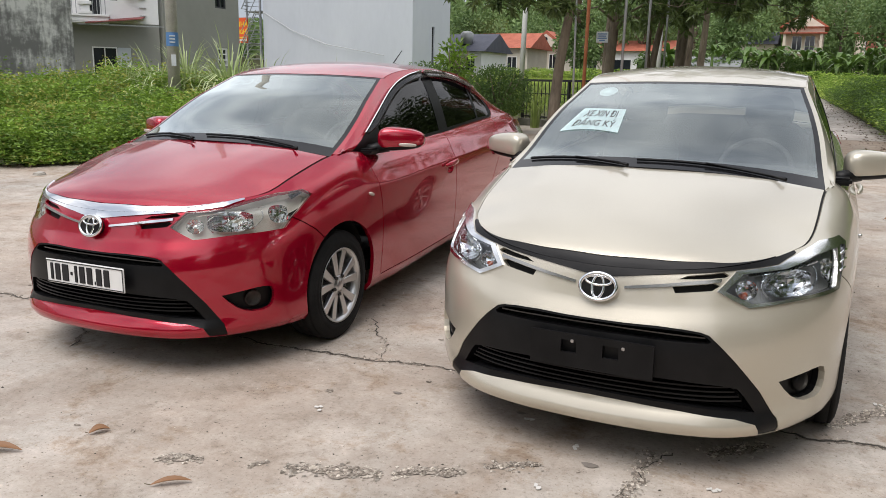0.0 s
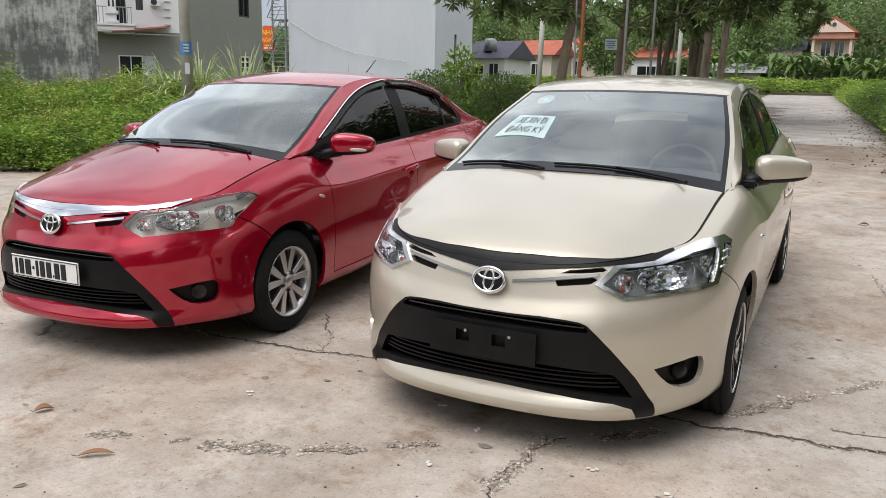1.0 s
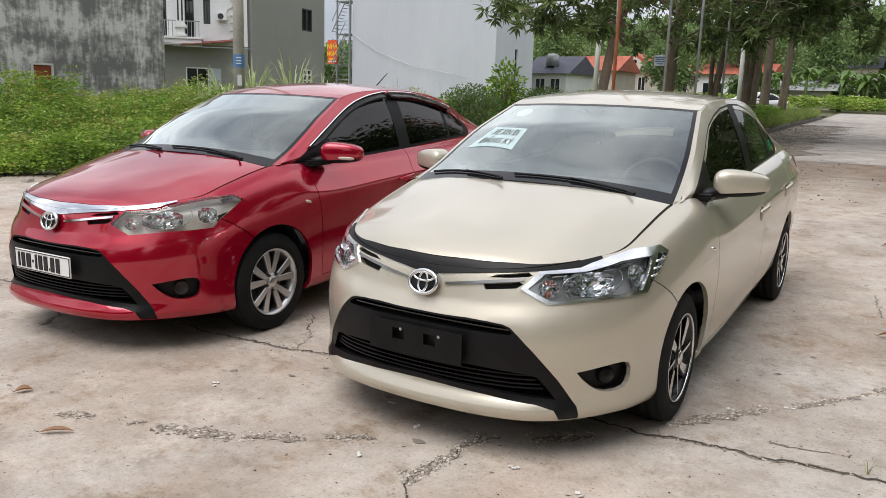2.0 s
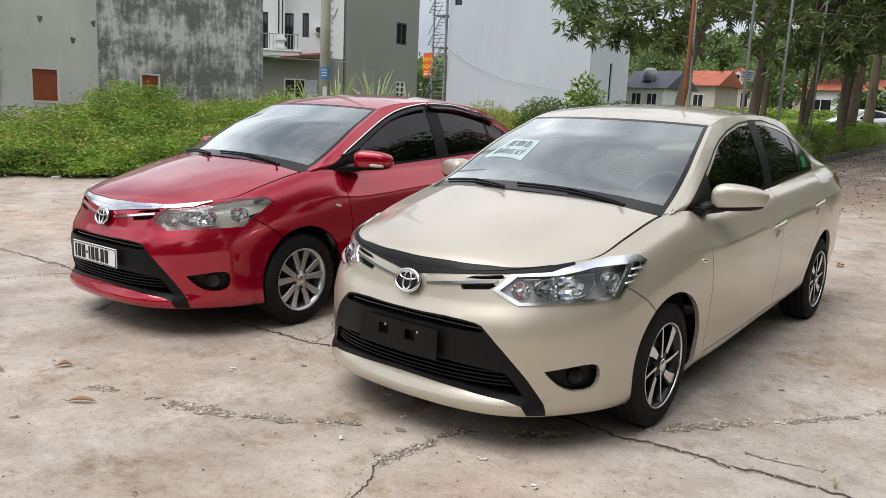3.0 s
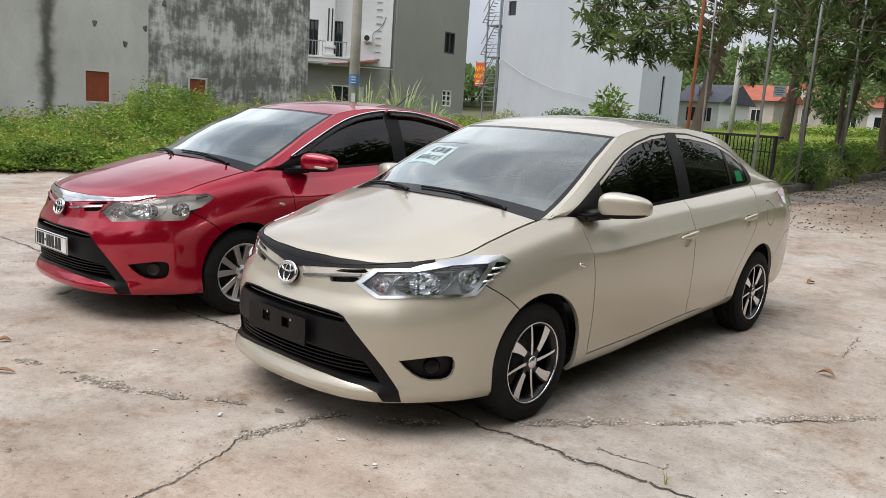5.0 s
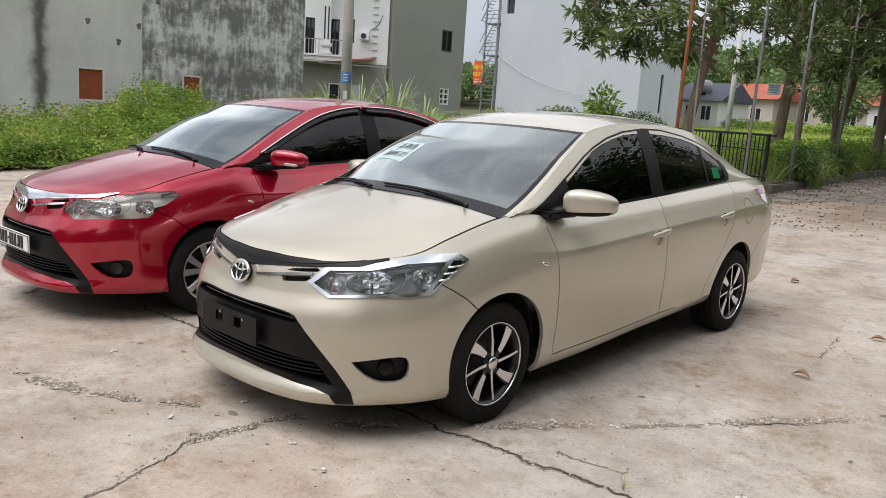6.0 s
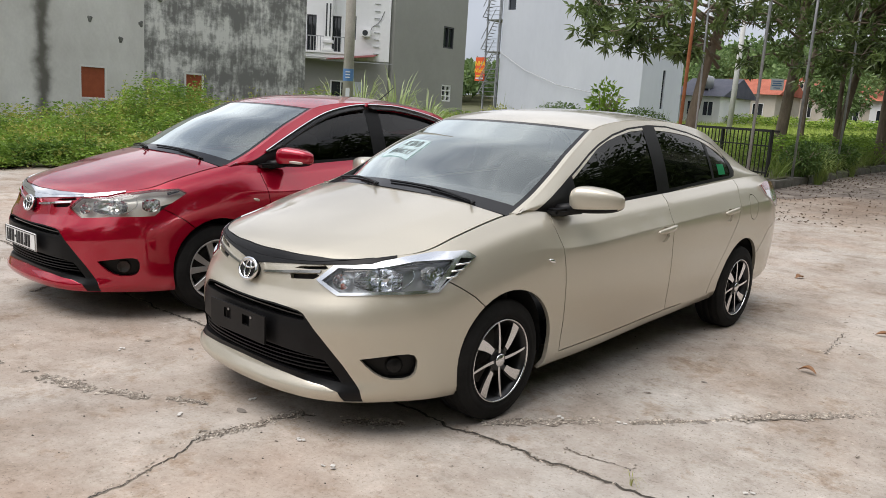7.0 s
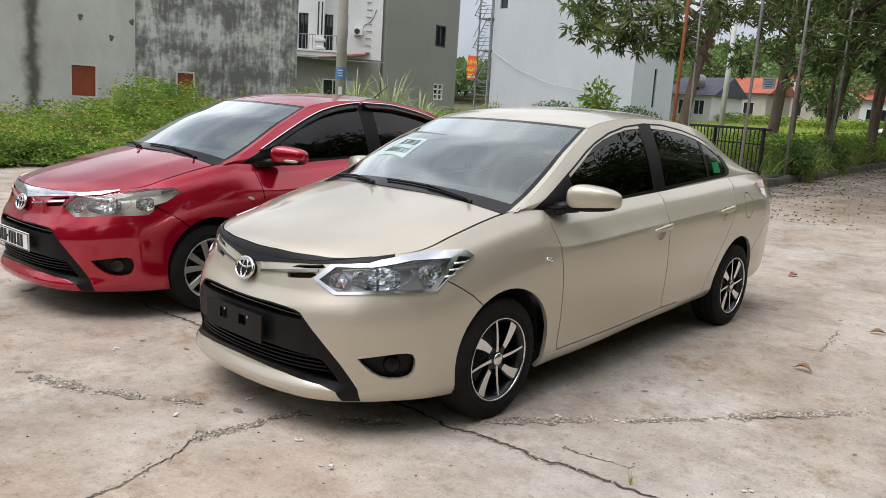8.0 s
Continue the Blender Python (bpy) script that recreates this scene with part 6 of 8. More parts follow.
tile_blue = mottled("tile_blue", (0.045, 0.05, 0.075), (0.085, 0.09, 0.12), 1.5, rough=0.6)
sheet_maroon = mottled("sheet_maroon", (0.16, 0.03, 0.03), (0.24, 0.05, 0.045), 2, rough=0.6)
shutter_brown = mottled("shutter_brown", (0.26, 0.055, 0.018), (0.34, 0.08, 0.028), 4, rough=0.6, bump=0.2)
window_dark = plain("window_dark", (0.02, 0.024, 0.03), 0.08, 0, 0.5)
frame_dark = plain("frame_dark", (0.03, 0.032, 0.036), 0.5)
galvanised = mottled("galvanised", (0.30, 0.31, 0.32), (0.44, 0.45, 0.46), 4, rough=0.5, metal=0.55)
rusty = mottled("rusty", (0.22, 0.07, 0.025), (0.36, 0.14, 0.06), 5, rough=0.9, bump=0.4)
cast_concrete = mottled("cast_concrete", (0.33, 0.31, 0.27), (0.47, 0.44, 0.39), 3, rough=0.95, bump=0.4, fine=40)
pale_post = mottled("pale_post", (0.55, 0.55, 0.52), (0.68, 0.68, 0.65), 3, rough=0.9)
fence_black = plain("fence_black", (0.02, 0.02, 0.02), 0.6)
sign_red = plain("sign_red", (0.75, 0.10, 0.02), 0.5)
sign_yellow = plain("sign_yellow", (0.85, 0.55, 0.03), 0.5)
sign_blue = plain("sign_blue", (0.10, 0.22, 0.45), 0.5)
sign_white = plain("sign_white", (0.7, 0.72, 0.75), 0.5)
steel_roof = plain("steel_roof", (0.35, 0.36, 0.36), 0.5, 0.5)


def stained(name):
    """Raw cement render with dark mould blotches and pale runs."""
    m, t, b = material(name)
    co = t.nodes.new("ShaderNodeTexCoord")
    mp = t.nodes.new("ShaderNodeMapping")
    mp.inputs["Scale"].default_value = (1.0, 1, 1.25)
    t.links.new(co.outputs["Object"], mp.inputs["Vector"])
    n1 = t.nodes.new("ShaderNodeTexNoise")
    n1.inputs["Scale"].default_value, n1.inputs["Detail"].default_value, n1.inputs["Roughness"].default_value = 0.62, 10, 0.74
    t.links.new(mp.outputs["Vector"], n1.inputs["Vector"])
    mp2 = t.nodes.new("ShaderNodeMapping")
    mp2.inputs["Scale"].default_value = (4.2, 1, .9)
    t.links.new(co.outputs["Object"], mp2.inputs["Vector"])
    n2 = t.nodes.new("ShaderNodeTexNoise")
    n2.inputs["Scale"].default_value, n2.inputs["Detail"].default_value = 1.6, 6
    t.links.new(mp2.outputs["Vector"], n2.inputs["Vector"])
    add = t.nodes.new("ShaderNodeMath")
    add.operation = "MULTIPLY_ADD"
    add.inputs[1].default_value = 0.26
    t.links.new(n2.outputs["Fac"], add.inputs[0])
    half_n = t.nodes.new("ShaderNodeMath")
    half_n.operation = "MULTIPLY"
    half_n.inputs[1].default_value = 0.78
    t.links.new(n1.outputs["Fac"], half_n.inputs[0])
    t.links.new(half_n.outputs["Value"], add.inputs[2])
    r = t.nodes.new("ShaderNodeValToRGB")
    r.color_ramp.elements[0].position, r.color_ramp.elements[1].position = 0.475, 0.59
    r.color_ramp.elements[0].color, r.color_ramp.elements[1].color = (0.19, 0.187, 0.18, 1), (0.68, 0.67, 0.645, 1)
    mid = r.color_ramp.elements.new(0.53)
    mid.color = (0.37, 0.365, 0.35, 1)
    t.links.new(add.outputs["Value"], r.inputs["Fac"])
    t.links.new(r.outputs["Color"], b.inputs["Base Color"])
    b.inputs["Roughness"].default_value = 0.95
    return m


mould_render = stained("mould_render")


def wall_bm(length, height, thick, openings, z0=0.0):
    """A wall along +x, front at y=0, with openings (x0, x1, z0, z1) through it."""
    xs = sorted({0, length, *[v for o in openings for v in o[:2]]})
    zs = sorted({z0, height, *[v for o in openings for v in o[2:]]})
    bm, table = bmesh.new(), {}

    def vert(x, y, z):
        key = (round(x, 4), round(y, 4), round(z, 4))
        if key not in table:
            table[key] = bm.verts.new((x, y, z))
        return table[key]

    def free(i, k):
        if not (0 <= i < len(xs) - 1 and 0 <= k < len(zs) - 1):
            return True
        cx, cz = (xs[i] + xs[i + 1]) / 2, (zs[k] + zs[k + 1]) / 2
        return any(o[0] < cx < o[1] and o[2] < cz < o[3] for o in openings)
    for i in range(len(xs) - 1):
        for k in range(len(zs) - 1):
            if free(i, k):
                continue
            a, b, c, d = xs[i], xs[i + 1], zs[k], zs[k + 1]
            bm.faces.new((vert(a, 0, c), vert(b, 0, c), vert(b, 0, d), vert(a, 0, d)))
            bm.faces.new((vert(a, thick, c), vert(a, thick, d), vert(b, thick, d), vert(b, thick, c)))
            for far, p, q in ((free(i - 1, k), (a, c), (a, d)), (free(i + 1, k), (b, c), (b, d)), (free(i, k - 1), (a, c), (b, c)), (free(i, k + 1), (a, d), (b, d))):
                if far:
                    bm.faces.new((vert(p[0], 0, p[1]), vert(q[0], 0, q[1]), vert(q[0], thick, q[1]), vert(p[0], thick, p[1])))
    bmesh.ops.recalc_face_normals(bm, faces=bm.faces)
    return bm


def along(a, b, z=0.0):
    """A pose whose x axis runs from plan point a to b, with y to its left."""
    return pose(a[0], a[1], z, 0, 0, math.degrees(math.atan2(b[1] - a[1], b[0] - a[0])))


def put(ob, m):
    ob.matrix_local = m
    return ob


# the raw concrete house: its side stands along x = -22; built from the far end towards the near one
putlog_grey = mottled("putlog_grey", (0.07, 0.07, 0.065), (0.24, 0.24, 0.225), 14, rough=1.0, bump=0.6)
house = thing("concrete_house", "unpainted mould-stained concrete house with brown shutters", "house", pose(-22, 15.7, 0))
turn = pose(0, 0, 0, 0, 0, -90)
put(part("wall", wall_bm(6.34, 5.4, .3, [(4.27, 4.9, 1.0, 2.02)], -.5), mould_render, house, "mould-blotched raw render"), pose(0, 0, 0, 0, 0, -90) @ Matrix.Diagonal((1, -1, 1, 1)))
put(part("wall", wall_bm(26.0, 5.4, .3, [(1.25, 2.02, 1.05, 2.0)], -.5), render_grey, house, "pale grey render"), pose(0.02, -6.34, 0, 0, 0, -90) @ Matrix.Diagonal((1, -1, 1, 1)))
part("gable_wall", boxes((-10, -.3, -.3, 0, -.5, 5.4)), mould_render, house)
part("roof", boxes((-10.2, .06, -32.4, .06, 5.4, 5.55), bevel=.01), cast_concrete, house)
for y0, y1, z0, z1 in ((-8.36, -7.59, 1.05, 2.0), (-4.9, -4.27, 1.0, 2.02)):
    sh = part("shutter", boxes((-.06, -.02, y0 + .02, y1 - .02, z0 + .02, z1 - .02)), shutter_brown, house, "brown wooden shutter, closed")
    part("shutter_frame", boxes((-.07, .03, y0 - .04, y0 + .02, z0 - .04, z1 + .04), (-.07, .03, y1 - .02, y1 + .04, z0 - .04, z1 + .04), (-.07, .03, y0 + .02, y1 - .02, z1 - .02, z1 + .04), (-.07, .035, y0 + .02, y1 - .02, z0 - .04, z0 + .02)), render_grey, sh)
    for zz in (z0 + .08, z1 - .14):
        part("shutter_batten", boxes((-.02, -.008, y0 + .05, y1 - .05, zz, zz + .04)), shutter_brown, sh)
for y, z in ((-8.05, 3.42), (-6.45, 3.45), (-7.1, 2.9), (-5.8, 4.3)):
    bm = bmesh.new()
    rounded(bm, (.032, .075, .095), 2.4, 11, 7)
    for v in bm.verts:
        v.co.yz = v.co.yz * (1 + .22 * math.sin(3 * math.atan2(v.co.z, v.co.y) + y * 7))
    part("putlog_hole", moved(bm, pose(.012, y, z)), putlog_grey, house, "dark patched hole")

# the white house with a balcony over its grey ground floor
L_PT, C_PT, R_PT = (-31.0, 18.5), (-26.0, 23.6), (-26.7, 29.5)
house = thing("white_house", "white rendered house with balcony above grey ground floor", "house")
m_front, m_side = along(C_PT, L_PT), along(R_PT, C_PT)
flip = Matrix.Diagonal((1, -1, 1, 1))
put(part("upper_wall", wall_bm(7.1, 10, .25, [(2.33, 2.76, 3.75, 5.4), (1.62, 1.92, 4.35, 5.45), (3.5, 3.95, 3.75, 5.4)], 3.42), white_wall, house, "white painted render"), m_front @ flip @ pose(0, -.25, 0))
put(part("lower_wall", wall_bm(7.1, 3.42, .25, [(1.75, 2.75, 1.25, 2.42)], -.5), grey_wall, house, "grey render"), m_front @ flip @ pose(0, -.23, 0))
put(part("side_wall", wall_bm(5.94, 10, .25, [(1.12, 2.02, 4.5, 5.6), (1.1, 1.92, 1.78, 2.63)], -.5), grey_wall, house, "plain grey side wall"), m_side)
part("roof", boxes((-37, -26.3, 19, 30, 10, 10.2)), cast_concrete, house)
for x0, x1, z0, z1 in ((1.12, 2.02, 4.5, 5.6), (1.1, 1.92, 1.78, 2.63)):
    small = z0 < 3
    win = put(part("window", boxes((x0, x1, .12, .14, z0, z1)), window_dark, house, "dark window pane"), m_side)
    bars = [(x0, x0 + .07, .14, .23, z0, z1), (x1 - .07, x1, .14, .23, z0, z1), (x0 + .07, x1 - .07, .14, .23, z0, z0 + .07), (x0 + .07, x1 - .07, .14, .23, z1 - .07, z1), ((x0 + x1) / 2 - .035, (x0 + x1) / 2 + .035, .14, .23, z0 + .07, z1 - .07)]
    if small:
        bars += [(x0 + .07, (x0 + x1) / 2 - .035, .15, .22, z0 + q, z0 + q + .06) for q in (.26, .53)] + [((x0 + x1) / 2 + .035, x1 - .07, .15, .22, z0 + q, z0 + q + .06) for q in (.26, .53)]
    part("window_frame", boxes(*bars), white_wall if small else frame_dark, win)
for x0, x1, z0, z1, nm in ((2.33, 2.76, 3.75, 5.4, "balcony_door"), (1.62, 1.92, 4.35, 5.45, "window"), (3.5, 3.95, 3.75, 5.4, "balcony_door"), (1.75, 2.75, 1.25, 2.42, "window")):
    win = put(part(nm, boxes((x0, x1, .08, .10, z0, z1)), window_dark, house, "dark glass"), m_front)
    part("window_frame", boxes((x0, x0 + .05, .10, .23, z0, z1), (x1 - .05, x1, .10, .23, z0, z1), (x0 + .05, x1 - .05, .10, .23, z1 - .05, z1), ((x0 + x1) / 2 - .02, (x0 + x1) / 2 + .02, .11, .2, z0, z1 - .05)), white_wall if z0 < 3 else frame_dark, win)
put(part("shutter_leaf", boxes((1.2, 1.74, .24, .28, 1.25, 2.40), bevel=.01), blue_grey_wall, house, "pale open shutter"), m_front)
balcony = put(part("balcony", boxes((2.0, 6.6, 0, .8, 3.42, 3.62), (1.95, 6.65, 0, .85, 3.62, 3.72), (2.0, 6.6, 0, .78, 3.36, 3.42), bevel=.015), white_wall, house), m_front)
put(part("pillar", boxes((2.70, 3.06, .48, .80, 3.72, 10.0), (2.62, 3.14, .42, .86, 4.1, 4.24), (2.62, 3.14, .42, .86, 3.72, 3.84), bevel=.01), white_wall, house), m_front)
# near-black strips on the pillar face, the shade of its grooves put into colour
for x in (2.76, 2.93):
    put(part("pillar_groove", boxes((x, x + .07, .797, .803, 4.4, 5.9)), frame_dark, house), m_front)
put(part("rail", boxes((2.05, 2.70, .72, .76, 4.38, 4.42), (3.0, 6.6, .72, .76, 4.38, 4.42)), galvanised, house), m_front)
for k in range(28):
    x = 2.1 + k * .16
    if not 2.66 < x < 3.04:
        put(part("baluster", boxes((x - .014, x + .014, .726, .754, 3.72, 4.38)), galvanised, house), m_front)
bm = bmesh.new()
v = [bm.verts.new(p) for p in ((.5, 0, 3.78), (2.9, 0, 3.50), (2.9, 1.0, 3.36), (.7, 1.0, 3.60), (.5, 0, 3.75), (2.9, 0, 3.47), (2.9, 1.0, 3.33), (.7, 1.0, 3.57))]
for f in ((0, 1, 2, 3), (7, 6, 5, 4), (0, 3, 7, 4), (1, 5, 6, 2), (3, 2, 6, 7)):
    bm.faces.new([v[i] for i in f])
put(part("awning", bm, sheet_maroon, house, "maroon metal awning"), m_front)
put(part("awning_pole", moved(boxes((0, 3.4, -.02, .02, -.02, .02)), pose(-.2, .9, 3.30)), galvanised, house), m_front)
ac = put(part("air_conditioner", boxes((.90, 1.34, .30, .58, 4.52, 4.86), (1.0, 1.04, .25, .5, 4.46, 4.52), (1.2, 1.24, .25, .5, 4.46, 4.52), bevel=.015), white_wall, house, "white air conditioner unit"), m_front)
bm = bmesh.new()
lathe(bm, [(0, .13), (.012, .13), (.012, .11), (.004, .10), (.004, .0001)], 20)
part("fan_grille", moved(bm, pose(1.16, .58, 4.69, 0, 0, 90)), frame_dark, ac)
bm = bmesh.new()
tube(bm, [(.92, .4, 4.82), (.85, .28, 5.0), (.62, .28, 5.15), (.45, .28, 5.35), (.30, .27, 5.75)], .013, 6)
part("pipe", bm, frame_dark, ac, "", True)
for k in range(9):
    put(part("wall_rung", boxes((.5, .76, .26, .30, 3.75 + k * .33, 3.775 + k * .33)), steel_roof, house), m_front)

# the tall blue-grey building
house = thing("tall_building", "tall plain blue-grey rendered building", "building")
put(part("front_wall", wall_bm(12.05, 14, .3, [(.45, 1.15, 9.05, 10.1)], -.5), blue_grey_wall, house), along((-37.0, 45.1), (-24.95, 45.7)))
put(part("side_wall", wall_bm(3.53, 14, .3, [(1.80, 2.05, 2.3, 4.9)], -.5), blue_grey_wall, house), along((-24.95, 45.7), (-23.7, 49.0)))
put(part("window", boxes((.45, 1.15, .15, .17, 9.05, 10.1)), window_dark, house), along((-37.0, 45.1), (-24.95, 45.7)))
put(part("window", boxes((1.80, 2.05, .15, .17, 2.3, 4.9)), window_dark, house), along((-24.95, 45.7), (-23.7, 49.0)))
part("far_wall", boxes((-37, -36.7, 45.5, 57, -.5, 14)), blue_grey_wall, house)
part("roof", boxes((-37, -24, 45.5, 57, 13.8, 14)), cast_concrete, house)
bm = bmesh.new()
tube(bm, [(-36.9, 45.0, 5.9), (-34.5, 45.1, 4.6), (-31.5, 45.2, 3.6), (-27.0, 45.4, 2.9)], .02, 4)
put(part("cable", bm, steel_roof, house), Matrix.Identity(4))

# outside steel stair beside it
stair = thing("steel_stair", "galvanised steel fire stair beside the tall building", "stair")
for x, y in ((-38.4, 45.0), (-37.2, 45.0), (-38.4, 46.6), (-37.2, 46.6)):
    part("post", boxes((x - .05, x + .05, y - .05, y + .05, .5, 12)), galvanised, stair)
for k, z in enumerate((2.6, 3.7, 6.0, 8.4)):
    part("landing", boxes((-38.6, -37.1, 45.0, 46.6, z - .06, z)), galvanised, stair)
    for j in range(3):
        part("rail", boxes((-38.6, -37.1, 45.02, 45.05, z + .3 * (j + 1), z + .3 * (j + 1) + .04)), galvanised, stair)
    for j in range(9):
        part("tread", boxes((-38.5 + j * .14, -38.32 + j * .14, 44.5, 44.98, z + .1 + j * .24, z + .13 + j * .24)), galvanised, stair)
    bm = bmesh.new()
    tube(bm, [(-38.5, 44.5, z + .1), (-37.2, 44.5, z + 2.3)], .04, 5)
    tube(bm, [(-38.5, 44.5, z + .9), (-37.2, 44.5, z + 3.1)], .03, 5)
    part("stringer", bm, galvanised, stair)


def lettering(name, words, size, mat, parent, m, bold=0.0):
    """Raised letters in the built-in font, as one mesh."""
    data = bpy.data.curves.new(name, "FONT")
    data.body, data.size, data.align_x, data.align_y, data.extrude, data.offset = words, size, "CENTER", "CENTER", .0008, bold
    ob = new(name, data)
    me = bpy.data.meshes.new_from_object(ob.evaluated_get(bpy.context.evaluated_depsgraph_get()))
    bpy.data.objects.remove(ob)
    me.materials.clear()
    me.materials.append(mat)
    made = new(name, me)
    made.parent, made.matrix_local = parent, m
    return made


sign = thing("hanging_sign", "orange-red upright sign with yellow letters", "sign", pose(-38.8, 44.9, 4.62, 0, 0, -5))
part("board", boxes((-.52, .52, 0, .08, -.9, .9), bevel=.01), sign_red, sign)
for z in (.86, -.92):
    part("bracket", boxes((-.5, .9, .03, .06, z, z + .06)), galvanised, sign)
lettering("lettering", "NHÀ", .52, sign_yellow, sign, pose(0, -.006, .42, 90), .012)
lettering("lettering", "NGHỈ", .44, sign_yellow, sign, pose(0, -.006, -.12, 90), .012)
for z, w in ((-.52, .36), (-.70, .42)):
    part("text_bar", boxes((-w, w, -.006, .0, z - .05, z + .05)), sign_yellow if z > -.6 else sign_white, sign)


# ---- far houses ----
def gable_house(label, x0, x1, y0, y1, z0, eave, ridge, wall, tile, along_x=True, wins=()):
    """A house with walls, a pitched roof with eaves, and dark windows in its near wall."""
    h = thing("far_house", label, "house", pose(0, 0, 0), "houses beyond the meadow")
    part("wall", boxes((x0, x1, y0, y1, z0, eave)), wall, h)
    bm = bmesh.new()
    o = .45
    if along_x:
        my = (y0 + y1) / 2
        pts = [(x0 - o, y0 - o, eave - .15), (x1 + o, y0 - o, eave - .15), (x1 + o, my, ridge), (x0 - o, my, ridge), (x0 - o, y1 + o, eave - .15), (x1 + o, y1 + o, eave - .15)]
        fs = ((0, 1, 2, 3), (3, 2, 5, 4), (0, 3, 4), (1, 5, 2), (0, 4, 5, 1))
    else:
        mx = (x0 + x1) / 2
        pts = [(x0 - o, y0 - o, eave - .15), (mx, y0 - o, ridge), (mx, y1 + o, ridge), (x0 - o, y1 + o, eave - .15), (x1 + o, y0 - o, eave - .15), (x1 + o, y1 + o, eave - .15)]
        fs = ((0, 1, 2, 3), (1, 4, 5, 2), (0, 4, 1), (3, 2, 5), (0, 3, 5, 4))
    v = [bm.verts.new(p) for p in pts]
    for f in fs:
        bm.faces.new([v[i] for i in f])
    roof = part("roof", bm, tile, h)
    if not along_x:
        bm = bmesh.new()
        v = [bm.verts.new(p) for p in ((x0, y0 - o - .03, eave - .1), (x1, y0 - o - .03, eave - .1), ((x0 + x1) / 2, y0 - o - .03, ridge - .35))]
        v2 = [bm.verts.new(q.co - Vector((0, .06, 0))) for q in v]
        bm.faces.new(v2)
        for i in range(3):
            bm.faces.new((v[i], v[(i + 1) % 3], v2[(i + 1) % 3], v2[i]))
        bmesh.ops.recalc_face_normals(bm, faces=bm.faces)
        part("gable", bm, wall, roof)
        bm = bmesh.new()
        lathe(bm, [(0, .22), (.05, .22), (.05, .0001)], 12)
        part("gable_window", moved(bm, pose((x0 + x1) / 2, y0 - o - .10, (eave + ridge) / 2 - .1, 0, 0, -90)), window_dark, roof)
    for a, b, c, d in wins:
        w = part("window", boxes((a, b, y0 - .02, y0 + .01, c, d)), window_dark, h)
        part("window_frame", boxes((a - .06, a, y0 - .05, y0, c - .06, d + .06), (b, b + .06, y0 - .05, y0, c - .06, d + .06), (a, b, y0 - .05, y0, d, d + .06), (a, b, y0 - .05, y0, c - .06, c), ((a + b) / 2 - .03, (a + b) / 2 + .03, y0 - .05, y0 - .02, c, d)), white_wall, w)
    return h


blue_house = gable_house("white house with a dark blue tiled roof", -29.5, -25.8, 60, 66, .8, 3.9, 5.35, white_wall, tile_blue, True, ((-27.2, -26.4, 2.2, 3.3), (-28.6, -27.8, 2.2, 3.3)))
tank = thing("water_tank", "round steel water tank on a stand", "water tank", pose(-27.6, 61, 4.4), "water tanks")
bm = bmesh.new()
lathe(bm, [(0, .0001), (0, .55), (.9, .55), (1.05, .35), (1.1, .0001)], 18, "z")
part("drum", bm, steel_roof, tank, "", True)
part("stand", boxes((-.5, -.42, -.5, -.42, -.9, 0), (.42, .5, -.5, -.42, -.9, 0), (-.5, -.42, .42, .5, -.9, 0), (.42, .5, .42, .5, -.9, 0)), galvanised, tank)
gable_house("long house with an orange-red tiled roof", -31, -25.2, 70, 76, 1, 4.6, 6.0, cream_wall, tile_red, True, ((-29.5, -28.6, 2.2, 3.6), (-27.2, -26.3, 2.2, 3.6)))
gable_house("cream gabled house with an orange-red roof", -28.4, -24.7, 80, 88, 1.5, 5.1, 6.7, cream_wall, tile_red, False, ((-27.6, -26.9, 2.8, 4.2), (-26.2, -25.5, 2.8, 4.2)))
gable_house("cream gabled house with an orange-red roof", -24.2, -19.2, 78, 86, 1.4, 4.4, 6.2, cream_wall, tile_red, False, ((-23, -22, 2.4, 3.6), (-21.4, -20.5, 2.4, 3.6)))
gable_house("white house with dark open ground floor", -19, -12.5, 76, 82, 1.4, 4.6, 5.6, white_wall, tile_red, True, ((-18.4, -16.6, 1.9, 3.6), (-16, -14, 1.9, 3.6)))
gable_house("low house with a grey roof", -40, -33, 84, 90, 1.5, 5.2, 6.6, cream_wall, steel_roof, True)
gable_house("white house with an orange-red roof", -42.5, -38.6, 62, 68, .8, 3.6, 5.1, white_wall, tile_red, False, ((-41.4, -40.6, 1.9, 3.0),))
villa = gable_house("tall peach villa with a red gabled roof", -3.9, .2, 94, 101, 2.4, 7.9, 9.5, peach_wall, tile_red, False, ((-2.9, -2.0, 5.3, 6.8), (-1.6, -.7, 5.3, 6.8)))
part("porch_roof", boxes((-4.2, .5, 92.6, 94, 7.0, 7.15), bevel=.03), tile_red, villa)
for x in (-3.7, -.05):
    part("column", boxes((x - .13, x + .13, 92.8, 93.06, 2.5, 7.0)), peach_wall, villa)
part("cornice", boxes((-4.1, .4, 93.7, 94, 4.9, 5.1), bevel=.03), white_wall, villa)
gable_house("tall peach villa with a red gabled roof", 3.4, 8.2, 91, 98, 2.4, 7.0, 8.5, peach_wall, tile_red, False, ((4.2, 5.0, 4.8, 6.2), (6, 6.8, 4.8, 6.2)))
gable_house("low cream outhouse with red tiled roof", 4.6, 9, 84, 88, 2, 5.2, 6.4, cream_wall, tile_red, True)
gable_house("low shed with a sheet roof", -10.5, -6, 66, 70, 1.2, 3.0, 3.7, cream_wall, steel_roof, True)
